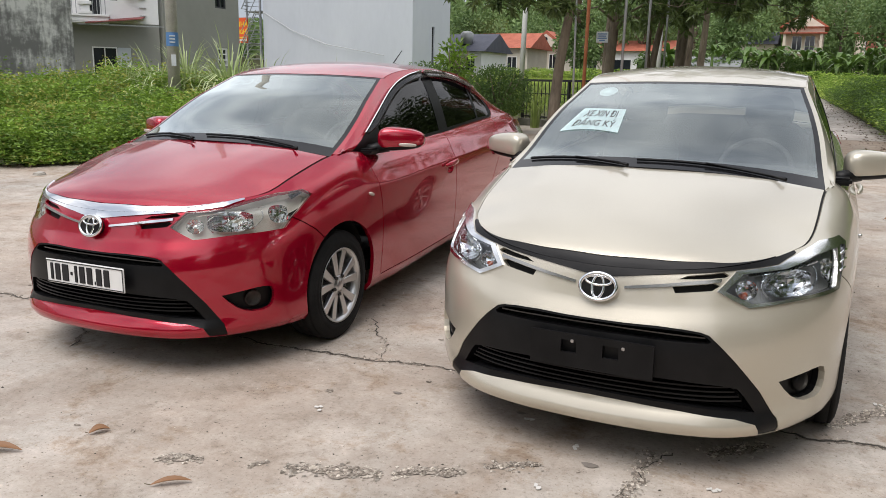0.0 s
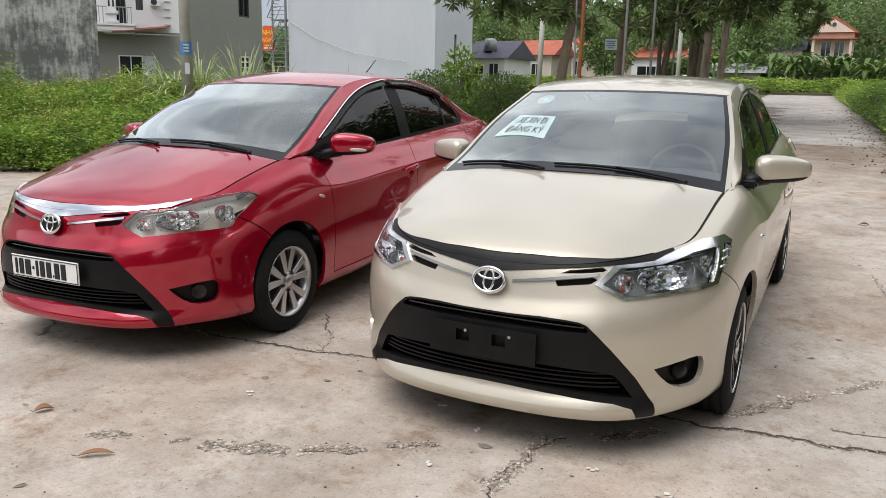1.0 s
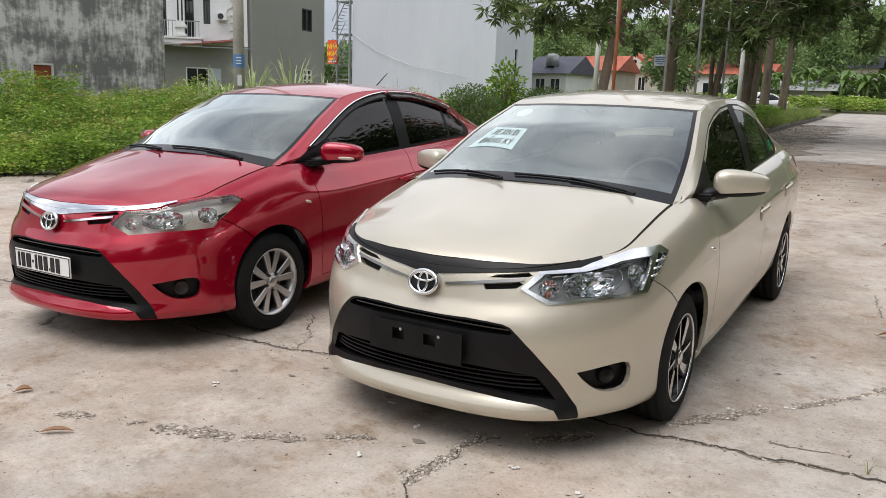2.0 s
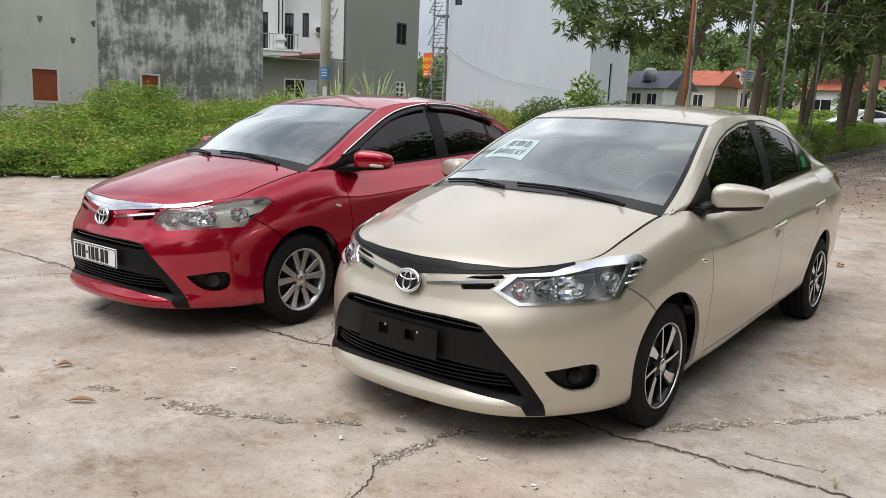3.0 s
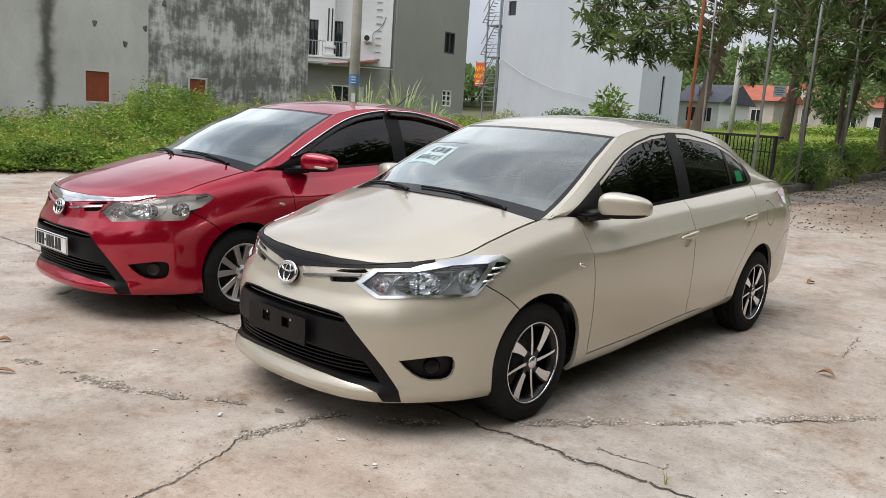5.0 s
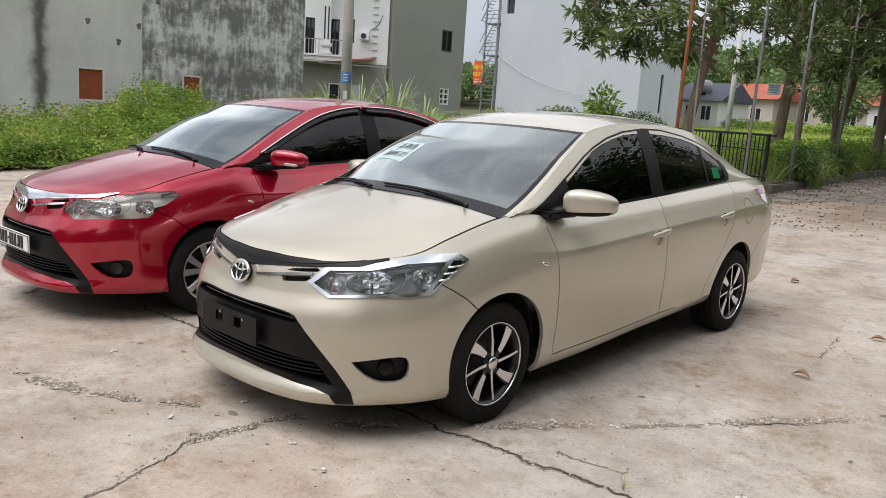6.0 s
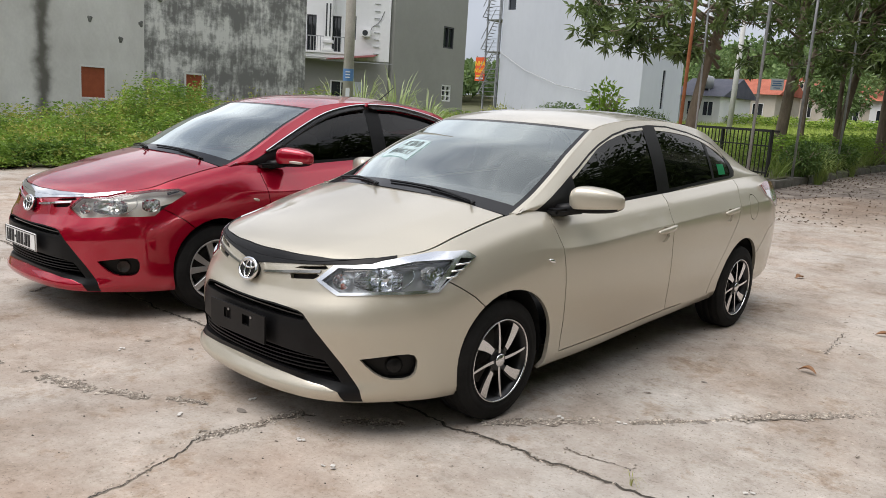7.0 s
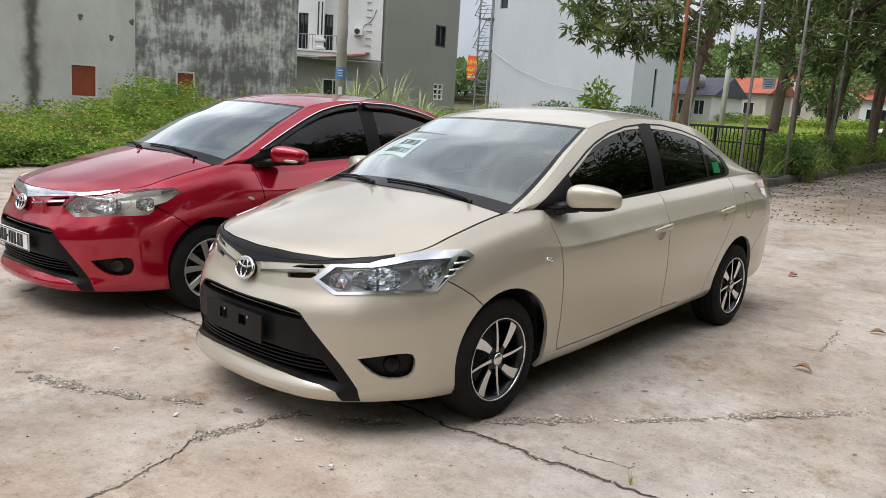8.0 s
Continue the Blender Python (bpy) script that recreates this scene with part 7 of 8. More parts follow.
gable_house("cream house with dark blue tiled roof", -8.4, -4.9, 96, 103, 2.4, 6.2, 7.6, cream_wall, tile_blue, True)

# ---- poles, fence ----
pole = thing("utility_pole", "tapered concrete utility pole with a blue notice", "utility pole", pose(-11.25, 8.97, ground_z(0, 9)))
bm = bmesh.new()
tube(bm, [(0, 0, -.3), (0, 0, 3), (0, 0, 8.5)], [.128, .112, .08], 14)
part("shaft", bm, cast_concrete, pole, "", True)
bm = bmesh.new()
tube(bm, [(0, 0, 1.66), (0, 0, 1.93)], [.1215, .1205], 14, False)
notice = part("notice", bm, sign_blue, pole, "blue painted notice band", True)
for z in (1.74, 1.80, 1.86):
    part("text_bar", moved(boxes((.08, .1265, -.06, .045, z - .011, z + .011)), pose(0, 0, 0, 0, 0, -42)), sign_white, notice)
part("paper_notice", moved(boxes((.10, .130, -.045, .045, 1.28, 1.50)), pose(0, 0, 0, 0, 0, -42)), sign_white, pole)


def post(name, label, x, y, h, r, mat, lean=(0, 0), group="", r1=None):
    ob = thing(name, label, "post", pose(x, y, ground_z(x, y) - .02), group)
    bm = bmesh.new()
    tube(bm, [(0, 0, 0), (lean[0] * .5, lean[1] * .5, h / 2), (lean[0], lean[1], h)], [r, r, r1 or r], 10)
    part("shaft", bm, mat, ob, "", True)
    return ob


post("steel_post", "rusty orange steel post behind the car", -2.5, 7.9, 5.5, .025, rusty, (.03, .1))
for x, y in ((-2.64, 10.85), (-2.66, 13.05), (-2.9, 16.4)):
    post("steel_post", "plain galvanised steel post on the verge", x, y, 5.5, .025, galvanised, (.05, 0), "galvanised posts")
post("steel_post", "thin weathered stake beside the leaning tree", -3.2, 9.9, 4.6, .018, galvanised, (-.1, .1))
post("concrete_post", "pale concrete lamp post in the meadow", -10.7, 28.1, 6.0, .105, pale_post, (.12, 0), "meadow posts", .075)
post("concrete_post", "pale concrete post in the meadow", -6.6, 36, 5.0, .10, pale_post, (0, 0), "meadow posts", .09)
board = thing("small_sign", "small pale board nailed to the tree", "sign", pose(-4.32, 16.0, 2.42, 0, 0, 12))
part("board", boxes((-.14, .14, -.02, .01, -.13, .13), bevel=.005), sign_white, board)
for z, w in ((.075, .11), (.025, .09), (-.025, .11), (-.08, .07)):
    part("text_bar", boxes((-w, w, -.026, -.02, z - .011, z + .011)), sign_blue, board)
fence = thing("fence", "low black metal fence at the corner of the verge", "fence", along((-2.97, 12.62), (-5.7, 14.3), ground_z(0, 13) + .1))
part("top_rail", boxes((0, 3.2, -.03, .03, .90, .95), (0, 3.2, -.16, -.10, .90, .94)), fence_black, fence)
part("mid_rail", boxes((0, 3.2, -.015, .015, .62, .645)), fence_black, fence)
part("bottom_rail", boxes((0, 3.2, -.015, .015, .10, .13)), fence_black, fence)
for k in range(25):
    part("bar", boxes((.03 + k * .13, .045 + k * .13, -.008, .008, .0, .90)), fence_black, fence)
for k in range(3):
    part("post", boxes((k * 1.57, k * 1.57 + .05, -.03, .03, -.15, .93)), fence_black, fence)

# ---- parked car in the distance ----
white_paint = paint("white_paint", (0.72, 0.72, 0.72), 0.1, 0.35, 0.1)
# the sedan body stands in for a parked white SUV
sedan("white_sedan", "white car parked beyond the trees", pose(-7.9, 42, ground_z(0, 42), 0, 0, -28), white_paint, "chromed")

# ---- unseen, added to close the place beside and behind the camera: plain walls, a tiled roofline, thickets ----
for nm, x0, x1, y0, y1, h in (("row_house", 24, 33, -28, 9, 7.5), ("row_house", -24, 22, -36, -28, 6.5), ("row_house", 18, 24, 12, 60, 9.0)):
    row = thing(nm, "plain rendered row house beside the yard", "house", pose((x0 + x1) / 2, (y0 + y1) / 2, 0), "row houses round the yard")
    w, d = (x1 - x0) / 2, (y1 - y0) / 2
    part("wall", boxes((-w, w, -d, d, -.5, h)), cream_wall if x0 != 18 else grey_wall, row)
    part("roof", boxes((-w - .3, w + .3, -d - .3, d + .3, h, h + .25), bevel=.03), cast_concrete, row)

# out-of-view leaves, added so that car sides and windows reflect something dark
cn = 240
cx, cy = rng.uniform(8.5, 16, cn), rng.uniform(-16, 46, cn)
rad = rng.uniform(1.4, 2.6, cn)
cz = rng.uniform(.5, 11.0, cn)
per = 330
v = unit(rng.normal(size=(cn * per, 3)))
at = np.repeat(np.column_stack([cx, cy, cz]), per, axis=0) + v * np.repeat(rad, per)[:, None] * rng.uniform(.4, 1.05, (cn * per, 1))
at[:, 2] = np.maximum(at[:, 2], .3)
tagged(leaf_mesh("lane_woods", at, unit(v + rng.normal(size=v.shape) * .7), rng.uniform(.28, .6, len(at)), rng.uniform(.16, .32, len(at)), tree_leaf, fold=.3, droop=.2), "dark leafy thicket beside the lane", "woods", kind="stuff")

cn = 170
cx, cy = rng.uniform(-20, 13, cn), rng.uniform(-22, -15, cn)
rad, cz = rng.uniform(1.2, 2.3, cn), rng.uniform(.4, 1.0, cn) * (3.2 + 2.4 * np.sin(cx * .55) + 1.2 * np.sin(cx * 1.7))
v = unit(rng.normal(size=(cn * per, 3)))
at = np.repeat(np.column_stack([cx, cy, np.maximum(cz, .6)]), per, axis=0) + v * np.repeat(rad, per)[:, None] * rng.uniform(.4, 1.05, (cn * per, 1))
at[:, 2] = np.maximum(at[:, 2], .2)
tagged(leaf_mesh("lane_woods", at, unit(v + rng.normal(size=v.shape) * .7), rng.uniform(.28, .6, len(at)), rng.uniform(.16, .32, len(at)), tree_leaf, fold=.3, droop=.2), "dark leafy thicket across the yard", "woods", kind="stuff")

# ---- cracks, chipped patches and litter on the yard ----
crack_dark = mottled("crack_dark", (0.035, 0.03, 0.025), (0.09, 0.08, 0.065), 30, rough=1.0)
grit = mottled("grit", (0.24, 0.20, 0.155), (0.66, 0.60, 0.52), 40, rough=1.0, bump=0.6, vary=.5, per="island")
patch_dark = mottled("patch_dark", (0.11, 0.09, 0.07), (0.42, 0.36, 0.30), 75, rough=1.0, bump=0.9, fine=160, lo=.38, hi=.62)
dry_leaf = leafy("dry_leaf", (0.14, 0.06, 0.028), (0.42, 0.22, 0.09), through_light=.1)
litter_leaf = leafy("litter_leaf", (0.045, 0.03, 0.02), (0.17, 0.11, 0.065), through_light=.05)


def crack(label, pts, width, seed, jag=.02):
    """A jagged crack along plan points: a dark gap that opens and closes, between crumbled edges."""
    local = random.Random(seed)
    line = []
    drift = 0.0
    for (x0, y0), (x1, y1) in zip(pts, pts[1:]):
        ln = math.hypot(x1 - x0, y1 - y0)
        n = max(2, int(ln / .016))
        for k in range(n):
            t = k / n
            drift = drift * .86 + local.uniform(-jag, jag) * .55
            line.append((x0 + (x1 - x0) * t - (y1 - y0) / ln * drift, y0 + (y1 - y0) * t + (x1 - x0) / ln * drift))
    line.append(pts[-1])
    root = thing("crack", label, "crack", group="cracks in the yard", kind="structure")
    for nm, mat, gain, z_up in (("crumbled_edge", patch_dark, 1.7, .0022), ("gap", crack_dark, .6, .0034)):
        bm = bmesh.new()
        prev = None
        wide = 1.0
        for i, (x, y) in enumerate(line):
            a, b = line[max(i - 1, 0)], line[min(i + 1, len(line) - 1)]
            dx, dy = b[0] - a[0], b[1] - a[1]
            n = math.hypot(dx, dy) or 1
            wide = min(max(wide + local.uniform(-.35, .35), .12), 1.5)
            w = width * gain * wide * (.3 if i in (0, len(line) - 1) else 1) * (1 if gain < 1 else local.uniform(.25, 1.1))
            off = local.uniform(-.3, .3) * width * max(gain - 1, 0)
            z = ground_z(x, y) + z_up
            row = (bm.verts.new((x - dy / n * (w / 2 + off), y + dx / n * (w / 2 + off), z)), bm.verts.new((x + dy / n * (w / 2 - off), y - dx / n * (w / 2 - off), z)))
            if prev:
                bm.faces.new((prev[0], prev[1], row[1], row[0]))
            prev = row
        part(nm, bm, mat, root)


CRACKS = (
    (((-1.75, -.35), (-1.42, -.31), (-1.07, -.26), (-.5, -.22), (.1, -.24), (.53, -.2), (.74, -.23), (.98, -.19), (1.22, -.2), (1.42, -.14), (1.75, -.13)), .016),
    (((.26, -.62), (.19, -.79), (.18, -1.0), (.18, -1.17), (.29, -1.45), (.36, -1.63), (.45, -2.1)), .008),
    (((-5.06, -.42), (-4.46, -.40), (-3.81, -.37), (-3.0, -.34), (-1.75, -.35)), .016),
    (((-2.62, -.85), (-2.70, -.72), (-2.82, -.57)), .016),
    (((-1.55, .28), (-1.42, .1), (-1.23, -.07), (-1.2, -.28)), .007),
    (((-8.5, -.55), (-6.4, -.48), (-5.06, -.42)), .012),
    (((-3.73, -.41), (-3.9, -.9), (-4.4, -1.6)), .006),
    (((1.2, -.02), (1.35, .0), (1.5, .06)), .008),
    (((1.46, 2.42), (1.38, 3.06)), .004),
    (((2.02, 1.65), (2.6, 2.4), (3.4, 3.1)), .010),
)
for k, (pts, w) in enumerate(CRACKS):
    crack("dark jagged crack in the concrete", pts, w, k + 1)


def rough_patch(x0, y0, x1, y1, width, seed):
    """A chipped stretch of the slab: broken edge and loose aggregate."""
    local = random.Random(seed)
    ob = thing("chipped_patch", "chipped concrete with exposed gravel", "concrete damage", pose((x0 + x1) / 2, (y0 + y1) / 2, ground_z(0, (y0 + y1) / 2)), "chipped patches in the yard", "structure")
    dx, dy = x1 - x0, y1 - y0
    ln = math.hypot(dx, dy)
    bm = bmesh.new()
    m = pose(0, 0, 0, 0, 0, math.degrees(math.atan2(dy, dx)))
    n = max(8, int(ln / .014))
    up, lo = [], []
    wu, wl = .4, .4
    for k in range(n + 1):
        t = k / n
        w = width * (math.sin(math.pi * (.04 + .92 * t)) ** .5) * (.55 + .75 * abs(noise.noise(Vector((t * ln * 14, seed, 0)))) + .35 * math.sin(t * ln * 23 + seed) ** 2)
        wu, wl = min(max(wu + local.uniform(-.14, .14), .12), .75), min(max(wl + local.uniform(-.14, .14), .12), .75)
        mid = width * .25 * noise.noise(Vector((t * ln * 7, seed, 5)))
        up.append(bm.verts.new(((t - .5) * ln, mid + w * wu, .003)))
        lo.append(bm.verts.new(((t - .5) * ln, mid - w * wl, .003)))
    for k in range(n):
        bm.faces.new((lo[k], lo[k + 1], up[k + 1], up[k]))
    part("broken_surface", moved(bm, m), patch_dark, ob)
    bm = bmesh.new()
    for _ in range(int(ln * width * 13000)):
        s = local.uniform(.0025, .007) if local.random() < .8 else local.uniform(.008, .014)
        x = local.uniform(-.53, .53) * ln
        y = width * .25 * noise.noise(Vector(((x / ln + .5) * ln * 7, seed, 5))) + local.gauss(0, .30) * width
        base = [Vector((x + s * math.cos(a) * local.uniform(.6, 1.2), y + s * math.sin(a) * local.uniform(.6, 1.2), .002)) for a in (0, 1.4, 2.7, 4.2)]
        top = Vector((x + local.uniform(-.4, .4) * s, y + local.uniform(-.4, .4) * s, s * local.uniform(.35, .9)))
        vs = [bm.verts.new(p) for p in base]
        tv = bm.verts.new(top)
        for i in range(4):
            bm.faces.new((vs[i], vs[(i + 1) % 4], tv))
    tagged(part("gravel", moved(bm, m), grit, ob), kind="stuff")


PATCHES = ((-.92, -1.37, -.61, -1.26, .075), (-.57, -1.23, -.37, -1.10, .06), (-.30, -1.05, -.14, -.93, .055), (-1.37, -1.53, -1.22, -1.45, .05), (.80, -.08, 1.12, .36, .075),
           (.38, -.57, .58, -.38, .08), (1.24, .48, 1.56, .93, .055), (1.56, .93, 2.05, 1.68, .075), (.17, -1.16, .20, -.66, .07), (-1.05, -1.42, -1.0, -1.36, .03))
for k, (x0, y0, x1, y1, w) in enumerate(PATCHES):
    rough_patch(x0, y0, x1, y1, w, 50 + k)


def crumbs(name, label, spots, mat, lo, hi):
    """Tiny loose stones lying at plan points, as one stuff object."""
    bm = bmesh.new()
    for x, y in spots:
        s = rng.uniform(lo, hi)
        a0 = rng.random() * 6
        vs = [bm.verts.new((x + s * math.cos(a0 + a), y + s * math.sin(a0 + a) * .8, ground_z(x, y) + .001)) for a in (0, 1.4, 2.7, 4.2)]
        tv = bm.verts.new((x + .3 * s, y, ground_z(x, y) + s * .9))
        for i in range(4):
            bm.faces.new((vs[i], vs[(i + 1) % 4], tv))
    tagged(part(name, bm, mat), label, "grit", kind="stuff")


near_cracks = []
for pts, w in CRACKS:
    for (x0, y0), (x1, y1) in zip(pts, pts[1:]):
        for _ in range(int(math.hypot(x1 - x0, y1 - y0) * 70)):
            k = rng.random()
            near_cracks.append((x0 + (x1 - x0) * k + rng.normal() * .022, y0 + (y1 - y0) * k + rng.normal() * .022))
crumbs("crack_chips", "loose pale chips along the cracks", near_cracks, grit, .003, .009)
crumbs("loose_grit", "pale grit scattered over the concrete", [(rng.uniform(-5, 4.5), rng.uniform(-2.6, 6)) for _ in range(1700)], grit, .002, .007)
crumbs("dark_crumbs", "dark crumbs scattered over the concrete", [(rng.uniform(-5, 4.5), rng.uniform(-2.6, 6)) for _ in range(800)], crack_dark, .002, .007)


def leaf_thing(label, x, y, length, width, turn, curl, mat):
    """One fallen leaf, curled along its midrib, with a stalk."""
    bm = bmesh.new()
    prev = None
    for k in range(8):
        t = k / 7
        w = width * math.sin(math.pi * min(.04 + t * .94, 1)) ** .8
        z = .006 + curl * math.sin(math.pi * t) + .3 * curl * t
        row = [bm.verts.new((t * length, w / 2, z + w * .5)), bm.verts.new((t * length, 0, z)), bm.verts.new((t * length, -w / 2, z + w * .35))]
        if prev:
            for q in (0, 1):
                bm.faces.new((prev[q], prev[q + 1], row[q + 1], row[q]))
        prev = row
    ob = thing("fallen_leaf", label, "leaf", pose(x, y, ground_z(x, y), 0, 0, turn), "fallen leaves")
    part("blade", bm, mat, ob, "", True)
    bm = bmesh.new()
    tube(bm, [(0, 0, .008), (-length * .15, .005, .012)], .0015, 5)
    part("stalk", bm, twig, ob)


for x, y, l, w, a, c in ((-1.73, -1.50, .075, .035, 60, .006), (-1.24, -1.68, .13, .025, 40, .008), (-1.98, -1.78, .17, .035, 25, .01), (1.47, 1.95, .11, .035, -10, .02), (1.55, 3.18, .10, .04, 20, .012), (.5, 4.6, .10, .05, 70, .01), (1.3, 5.2, .09, .04, 10, .01)):
    leaf_thing("dry brown curled leaf on the concrete", x, y, l, w, a, c, dry_leaf)
bit_white = plain("bit_white", (0.62, 0.60, 0.56), 0.8)
for k, (x, y) in enumerate(((-.05, -.75), (-.10, -1.11), (.44, -.84), (1.2, .43), (.99, .26), (-1.1, -.9), (.7, -.9), (-.3, -.6), (1.9, .2))):
    bm = bmesh.new()
    for _ in range(3):
        vs = box(bm, -.009, .009, -.006, .006, 0, .003)
        bmesh.ops.transform(bm, matrix=pose(rng.normal() * .012, rng.normal() * .012, .002, rng.normal() * 8, rng.normal() * 8, rng.random() * 180), verts=vs)
    bmesh.ops.translate(bm, vec=(x, y, ground_z(x, y) + .002), verts=bm.verts)
    tagged(part("litter_scrap", bm, bit_white), "tiny pale scrap of litter on concrete", "litter", group="litter scraps")
stain_dark = mottled("stain_dark", (0.17, 0.15, 0.13), (0.24, 0.21, 0.18), 20, rough=.9)
for x, y, r in ((.02, -.86, .03), (-.35, -.55, .02), (1.45, .75, .028), (1.62, 1.02, .03), (1.2, 1.3, .018), (-.9, -.6, .02)):
    bm = bmesh.new()
    bm.faces.new([bm.verts.new((x + r * (1 + .25 * math.sin(3 * a + x)) * math.cos(a), y + r * .6 * math.sin(a), ground_z(x, y) + .0035)) for a in [k * .52 for k in range(12)]])
    tagged(part("oil_spot", bm, stain_dark), "small dark oil spot on concrete", "stain", group="spots in the yard", kind="structure")
# shallow pits where the skin of the slab has flaked
bm = bmesh.new()
for _ in range(190):
    x, y = rng.uniform(-5, 4.5), rng.uniform(-2.5, 6)
    r, a0, flat_k = rng.uniform(.006, .026), rng.random() * 6, rng.uniform(.35, .8)
    turn_c, turn_s = math.cos(a0), math.sin(a0)
    ring = []
    for k in range(9):
        a = k * .698
        q = r * rng.uniform(.6, 1.25)
        px, py = q * math.cos(a), q * math.sin(a) * flat_k
        ring.append(bm.verts.new((x + px * turn_c - py * turn_s, y + px * turn_s + py * turn_c, ground_z(x, y) + .0028)))
    bm.faces.new(ring)
tagged(part("slab_pits", bm, patch_dark), "small flaked pits in the concrete", "concrete damage", kind="stuff")
# a drift of leaf mould along the kerb
bm = bmesh.new()
prev = None
for k in range(96):
    y = 10.6 + k * .25
    wide = (1.9 + .8 * noise.noise(Vector((y * .8, 0, 3))) + .25 * noise.noise(Vector((y * 3.1, 0, 5)))) * min(1.0, k / 7 + .05)
    x = lane_left(y) + .02 if y > 12.3 else -2.3 + (12.3 - y) * .25 - wide * .5
    row = [bm.verts.new((x + wide * q, y, ground_z(x, y) + .004)) for q in (0, .5, 1)]
    if prev:
        for q in (0, 1):
            bm.faces.new((prev[q], prev[q + 1], row[q + 1], row[q]))
    prev = row
tagged(part("leaf_mould", bm, leaf_mould, None, "", True), "dark drift of leaf mould along the kerb", "dirt", kind="structure")
# leaf litter along the lane
n = 3000
ly = 8.0 + 26 * rng.random(n) ** 1.4
lx = np.array([lane_left(y) for y in ly]) + np.abs(rng.normal(size=n)) * .95 + .05
lx[ly < 12] += rng.normal(size=(ly < 12).sum()) * .8
at = np.column_stack([lx, ly, [ground_z(a, b) + .012 for a, b in zip(lx, ly)]])
way = rng.normal(size=(n, 3))
way[:, 2] = rng.uniform(-.05, .2, n)
tagged(leaf_mesh("leaf_litter", at, unit(way), rng.uniform(.02, .06, n), rng.uniform(.010, .028, n), litter_leaf, fold=.1), "brown fallen leaves strewn over the lane", "leaf litter", kind="stuff")
n = 1500
ly = rng.uniform(-3, 9, n)
lx = np.array([edge_left(y) for y in ly]) + rng.uniform(-.15, .1, n) + np.abs(rng.normal(size=n)) * .16
at = np.column_stack([lx, ly, [ground_z(a, b) + .01 for a, b in zip(lx, ly)]])
way = rng.normal(size=(n, 3))
way[:, 2] = rng.uniform(-.05, .25, n)
tagged(leaf_mesh("leaf_litter", at, unit(way), rng.uniform(.03, .08, n), rng.uniform(.015, .035, n), litter_leaf, fold=.1), "brown dead leaves below the weeds", "leaf litter", kind="stuff")
# scrub and litter along the lane's far side, scrub below the banana plants
verge_bush_region = (lambda: (lambda y: (lane_right(y) - .05 + rng.random() ** 1.4 * 1.5, y))(11 + 24 * rng.random() ** 1.3), lambda p: True)
weed_bank("verge_bushes", "bushy dark green weeds at the lane's edge", 1000, 60, verge_bush_region, lambda x, y: min(1.05, .55 + .5 * (x - lane_right(y))) * (1 + .3 * noise.noise(Vector((x * 1.3, y * .9, 5)))), ((verge_leaf, .75), (weed_leaf, .25)), .062, .24)
weed_bank("banana_scrub", "dark green scrub below the banana plants", 500, 40, (lambda: (rng.uniform(-14, 14), rng.uniform(66, 70)), lambda p: True), lambda x, y: 2.0 + .7 * noise.noise(Vector((x * .5, y, 3))), ((verge_leaf, 1.0),), .26, .6)
n = 800
ly = 9.5 + 24 * rng.random(n) ** 1.4
lx = np.array([lane_right(y) for y in ly]) - np.abs(rng.normal(size=n)) * .45
at = np.column_stack([lx, ly, [ground_z(a, b) + .012 for a, b in zip(lx, ly)]])
way = rng.normal(size=(n, 3))
way[:, 2] = rng.uniform(-.05, .2, n)
tagged(leaf_mesh("leaf_litter", at, unit(way), rng.uniform(.02, .07, n), rng.uniform(.012, .03, n), litter_leaf, fold=.1), "brown fallen leaves below the lane's scrub", "leaf litter", kind="stuff")
tagged(grass_clump("weed_tuft", "small grass tuft in the concrete crack", 1.567, -.095, 11, .11, .07, weed_yellow, .003), kind="stuff")
for k in range(5):
    x = -11.0 + k * .9 + rng.normal() * .2
    bm = boxes((-.07, .07, -.05, .05, -.01, .045), bevel=.012)
    for v in bm.verts:
        v.co += noise.noise_vector(v.co * 9 + Vector((k, 3, 0))) * .03
    ob = part("rubble", bm, cast_concrete)
    ob.location, ob.rotation_euler = (x, 1.9 + k * .5, ground_z(0, 2) + .01), (0, 0, k)
    tagged(ob, "pale broken lump of concrete by the weeds", "rubble", group="rubble lumps")


# ---- papers and stickers behind the glass ----
def on_screen(x, q, depth):
    p = top_sheet(abs(x) / rail_x(q), q, depth)
    return Vector((math.copysign(p.x, x), p.y, p.z))


PAPER = ((-.464, .653), (-.239, .631), (-.229, .43), (-.537, .459))


def on_paper(a, b, depth):
    """a: 0 to 1 from left to right, b: 0 to 1 from bottom to top."""
    (x0, q0), (x1, q1), (x2, q2), (x3, q3) = PAPER
    x = (x3 * (1 - a) + x2 * a) * (1 - b) + (x0 * (1 - a) + x1 * a) * b
    q = (q3 * (1 - a) + q2 * a) * (1 - b) + (q0 * (1 - a) + q1 * a) * b + .018 * math.sin(math.pi * a) * (1 - b)
    return on_screen(x, q, depth)


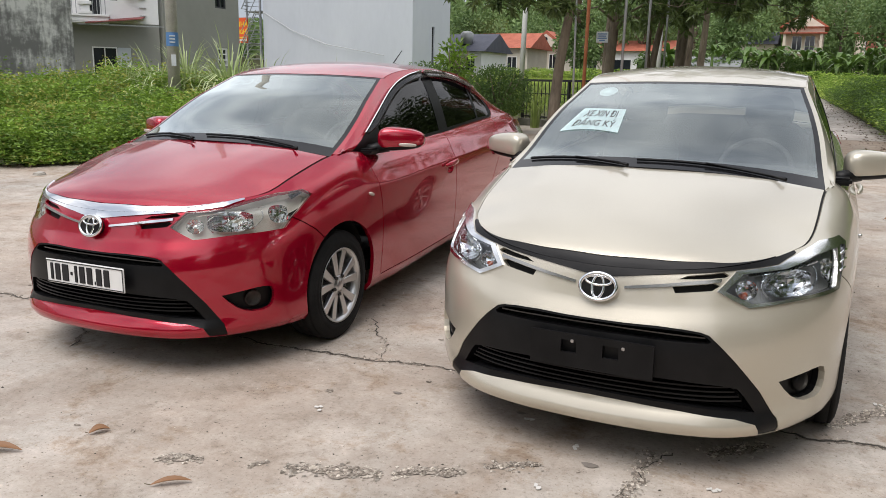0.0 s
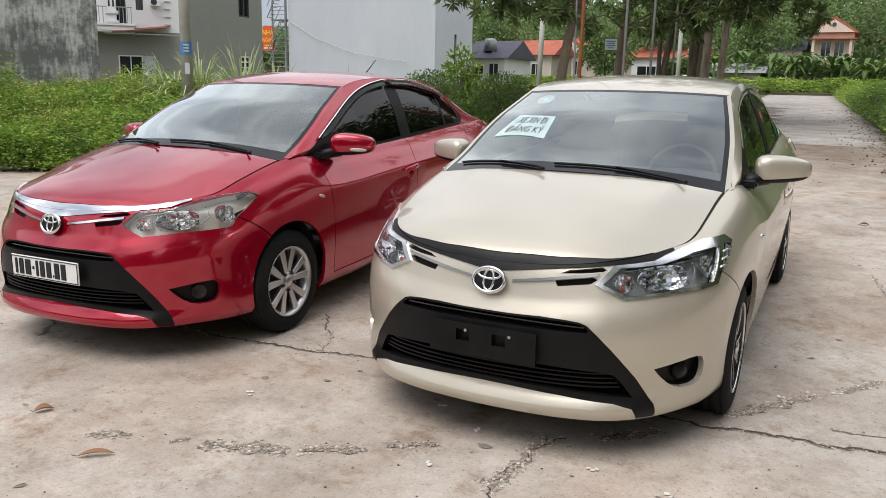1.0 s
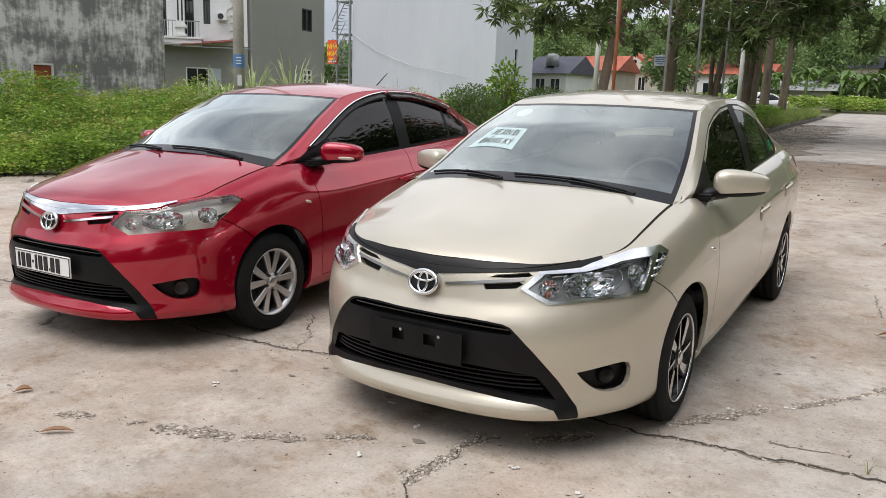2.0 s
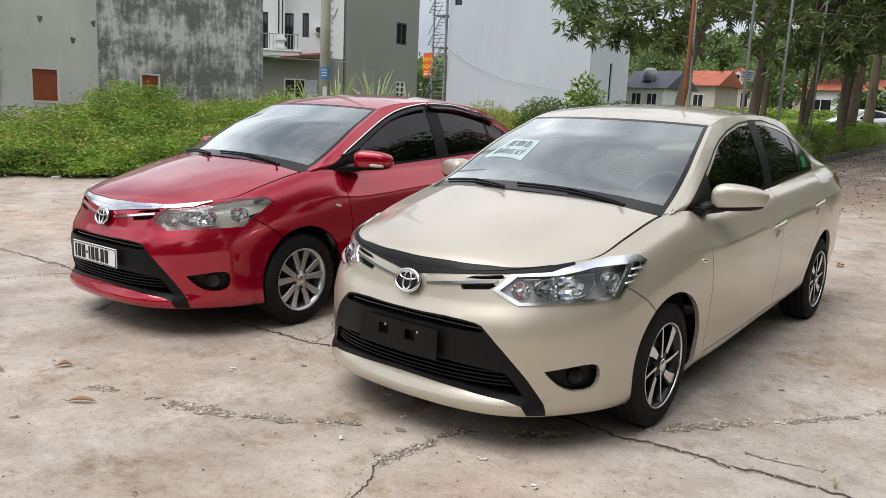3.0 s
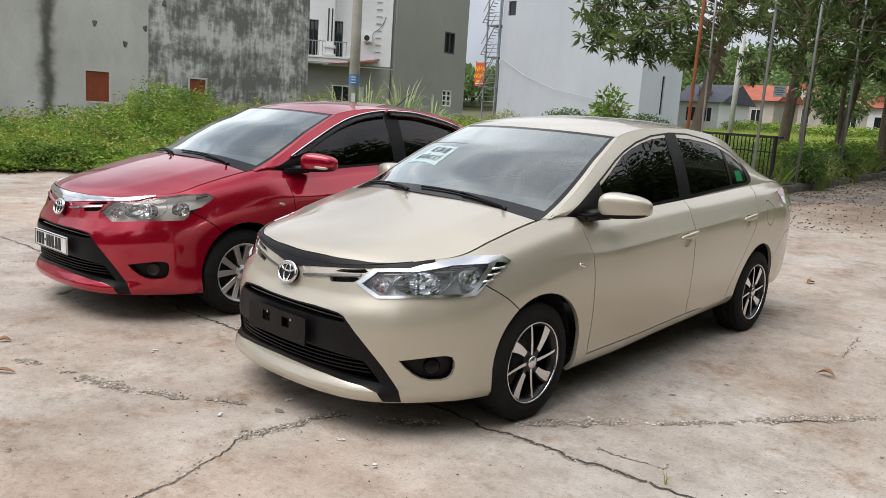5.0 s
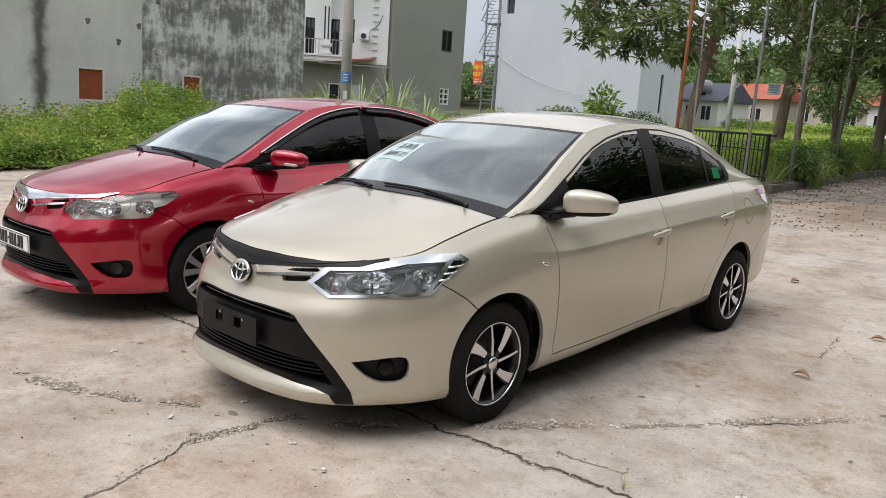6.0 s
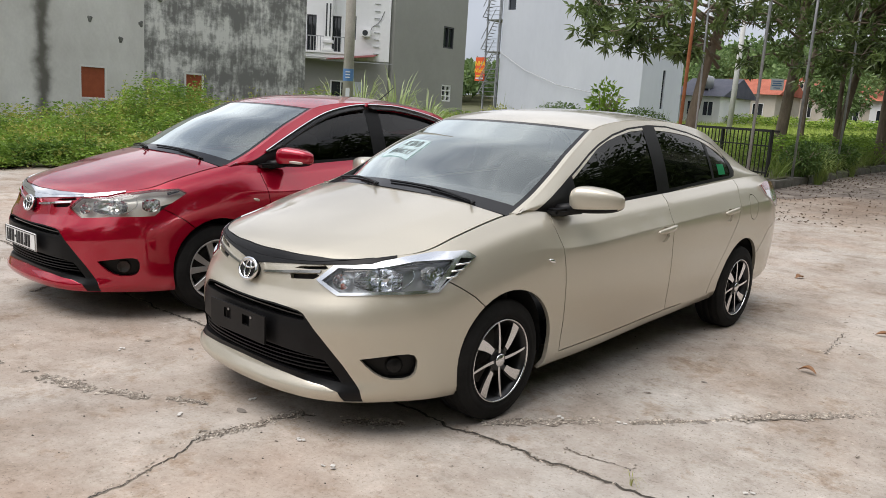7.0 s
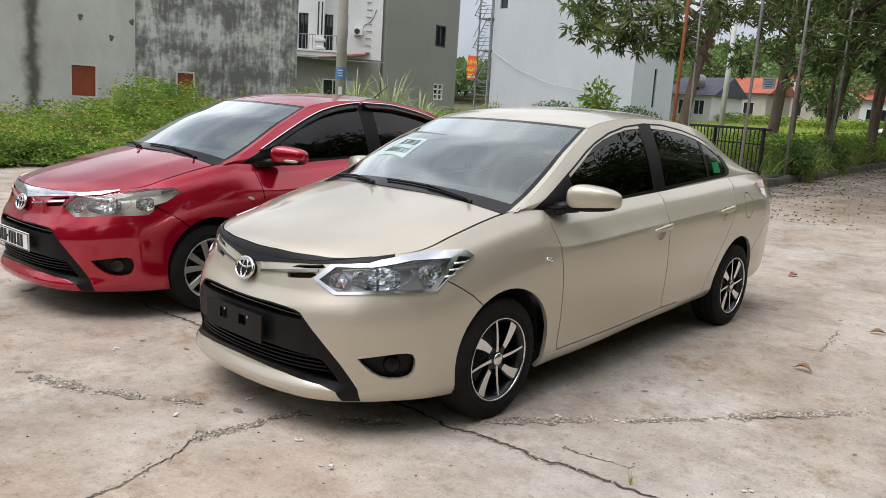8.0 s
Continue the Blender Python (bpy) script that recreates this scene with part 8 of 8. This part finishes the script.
notice = thing("paper_notice", "pale blue paper notice stuck on the windscreen", "paper", GOLD_AT)
bm = bmesh.new()
g = [[bm.verts.new(on_paper(a / 8, b / 6, -.004)) for b in range(7)] for a in range(9)]
for a, b in zip(g, g[1:]):
    for k in range(6):
        bm.faces.new((a[k], b[k], b[k + 1], a[k + 1]))
bmesh.ops.solidify(bm, geom=bm.faces[:], thickness=.0006)
part("sheet", bm, paper, notice)
for words, a0, a1, b0, b1 in (("XE XIN ĐI", .17, .86, .60, .90), ("ĐĂNG KÝ", .12, .90, .16, .52)):
    ob = lettering("lettering", words, 1.0, ink_black, notice, Matrix.Identity(4), 0.0)
    co = np.array([v.co[:] for v in ob.data.vertices])
    lo, hi = co.min(axis=0), co.max(axis=0)
    for v in ob.data.vertices:
        k = (v.co - Vector(lo))
        v.co = on_paper(a0 + (a1 - a0) * k.x / (hi[0] - lo[0]), b0 + (b1 - b0) * k.y / (hi[1] - lo[1]), -.0052 - .0006 * (v.co.z > 0))


def round_sticker(at, x, q, r, label, ring):
    ob = thing("round_sticker", label, "sticker", at, "windscreen stickers")
    bm = bmesh.new()
    rim = [(bm.verts.new(on_screen(x + r * math.cos(a), q + r * 1.1 * math.sin(a), .008)), bm.verts.new(on_screen(x + ring * r * math.cos(a), q + ring * r * 1.1 * math.sin(a), .008))) for a in [k * math.pi / 10 for k in range(20)]]
    for k in range(20):
        a, b = rim[k], rim[(k + 1) % 20]
        bm.faces.new((a[0], b[0], b[1], a[1]))
    if ring < .3:
        bm.faces.new([p[1] for p in rim][::-1])
    bmesh.ops.solidify(bm, geom=bm.faces[:], thickness=.0006)
    part("disc", bm, paper, ob)


round_sticker(GOLD_AT, -.402, .871, .05, "pale round sticker inside the windscreen", .25)
round_sticker(RED_AT, -.409, .857, .040, "pale ring sticker inside the windscreen", .55)
round_sticker(RED_AT, -.322, .865, .040, "pale ring sticker inside the windscreen", .55)
card = thing("green_card", "green card stuck on the quarter window", "card", GOLD_AT)
bm = bmesh.new()
g = [[bm.verts.new(side_glass(2.315 + .105 * a / 4, 1.055 + .068 * b / 3, .0025)) for b in range(4)] for a in range(5)]
for a, b in zip(g, g[1:]):
    for k in range(3):
        bm.faces.new((a[k], b[k], b[k + 1], a[k + 1]))
bmesh.ops.solidify(bm, geom=bm.faces[:], thickness=.0006)
part("card", bm, green_card, card)

# rain visors and aerial of the red car
for hand in (1, -1):
    visor = thing("rain_visor", "smoked rain visor with chrome edge over the windows", "rain visor", RED_AT, "rain visors")
    edge = [(.46, 1.022), (.6, 1.092), (.8, 1.184), (.97, 1.254), (1.1, 1.300), (1.3, 1.343), (1.5, 1.363), (1.75, 1.360), (2.0, 1.331), (2.2, 1.294), (2.36, 1.252)]
    ez = curve([p[0] for p in edge], [p[1] for p in edge])
    for y0, y1, nm in ((.46, 1.47, "front_visor"), (1.50, 2.36, "rear_visor")):
        ys = list(np.linspace(y0, y1, 22))
        bm = bmesh.new()
        prev = None
        for y in ys:
            low = .042 * min(1, (y - .40) / .2)
            row = [bm.verts.new(side_glass(y, ez(y) - low * k / 3, -.006 - .022 * k / 3)) for k in range(4)]
            if prev:
                for k in range(3):
                    bm.faces.new((prev[k], prev[k + 1], row[k + 1], row[k]))
            prev = row
        bmesh.ops.solidify(bm, geom=bm.faces[:], thickness=.0025)
        part(nm, bm if hand > 0 else moved(bm, MIRROR), visor_film, visor, "", True)
        bm = bmesh.new()
        ribbon(bm, [side_glass(y, ez(y) + .003, -.012) for y in ys], .006, (.8, 0, .6), .014)
        part("chrome_edge", bm if hand > 0 else moved(bm, MIRROR), chrome, visor)
aerial = thing("roof_aerial", "short black roof aerial on the red car", "aerial", RED_AT)
bm = bmesh.new()
tube(bm, [(0, 2.16, 1.398), (0, 2.35, 1.525)], [.006, .003], 6)
part("rod", bm, ink_black, aerial)
part("foot", soft((.018, .035, .014), (0, 2.15, 1.394), 2.5), ink_black, aerial, "", True)
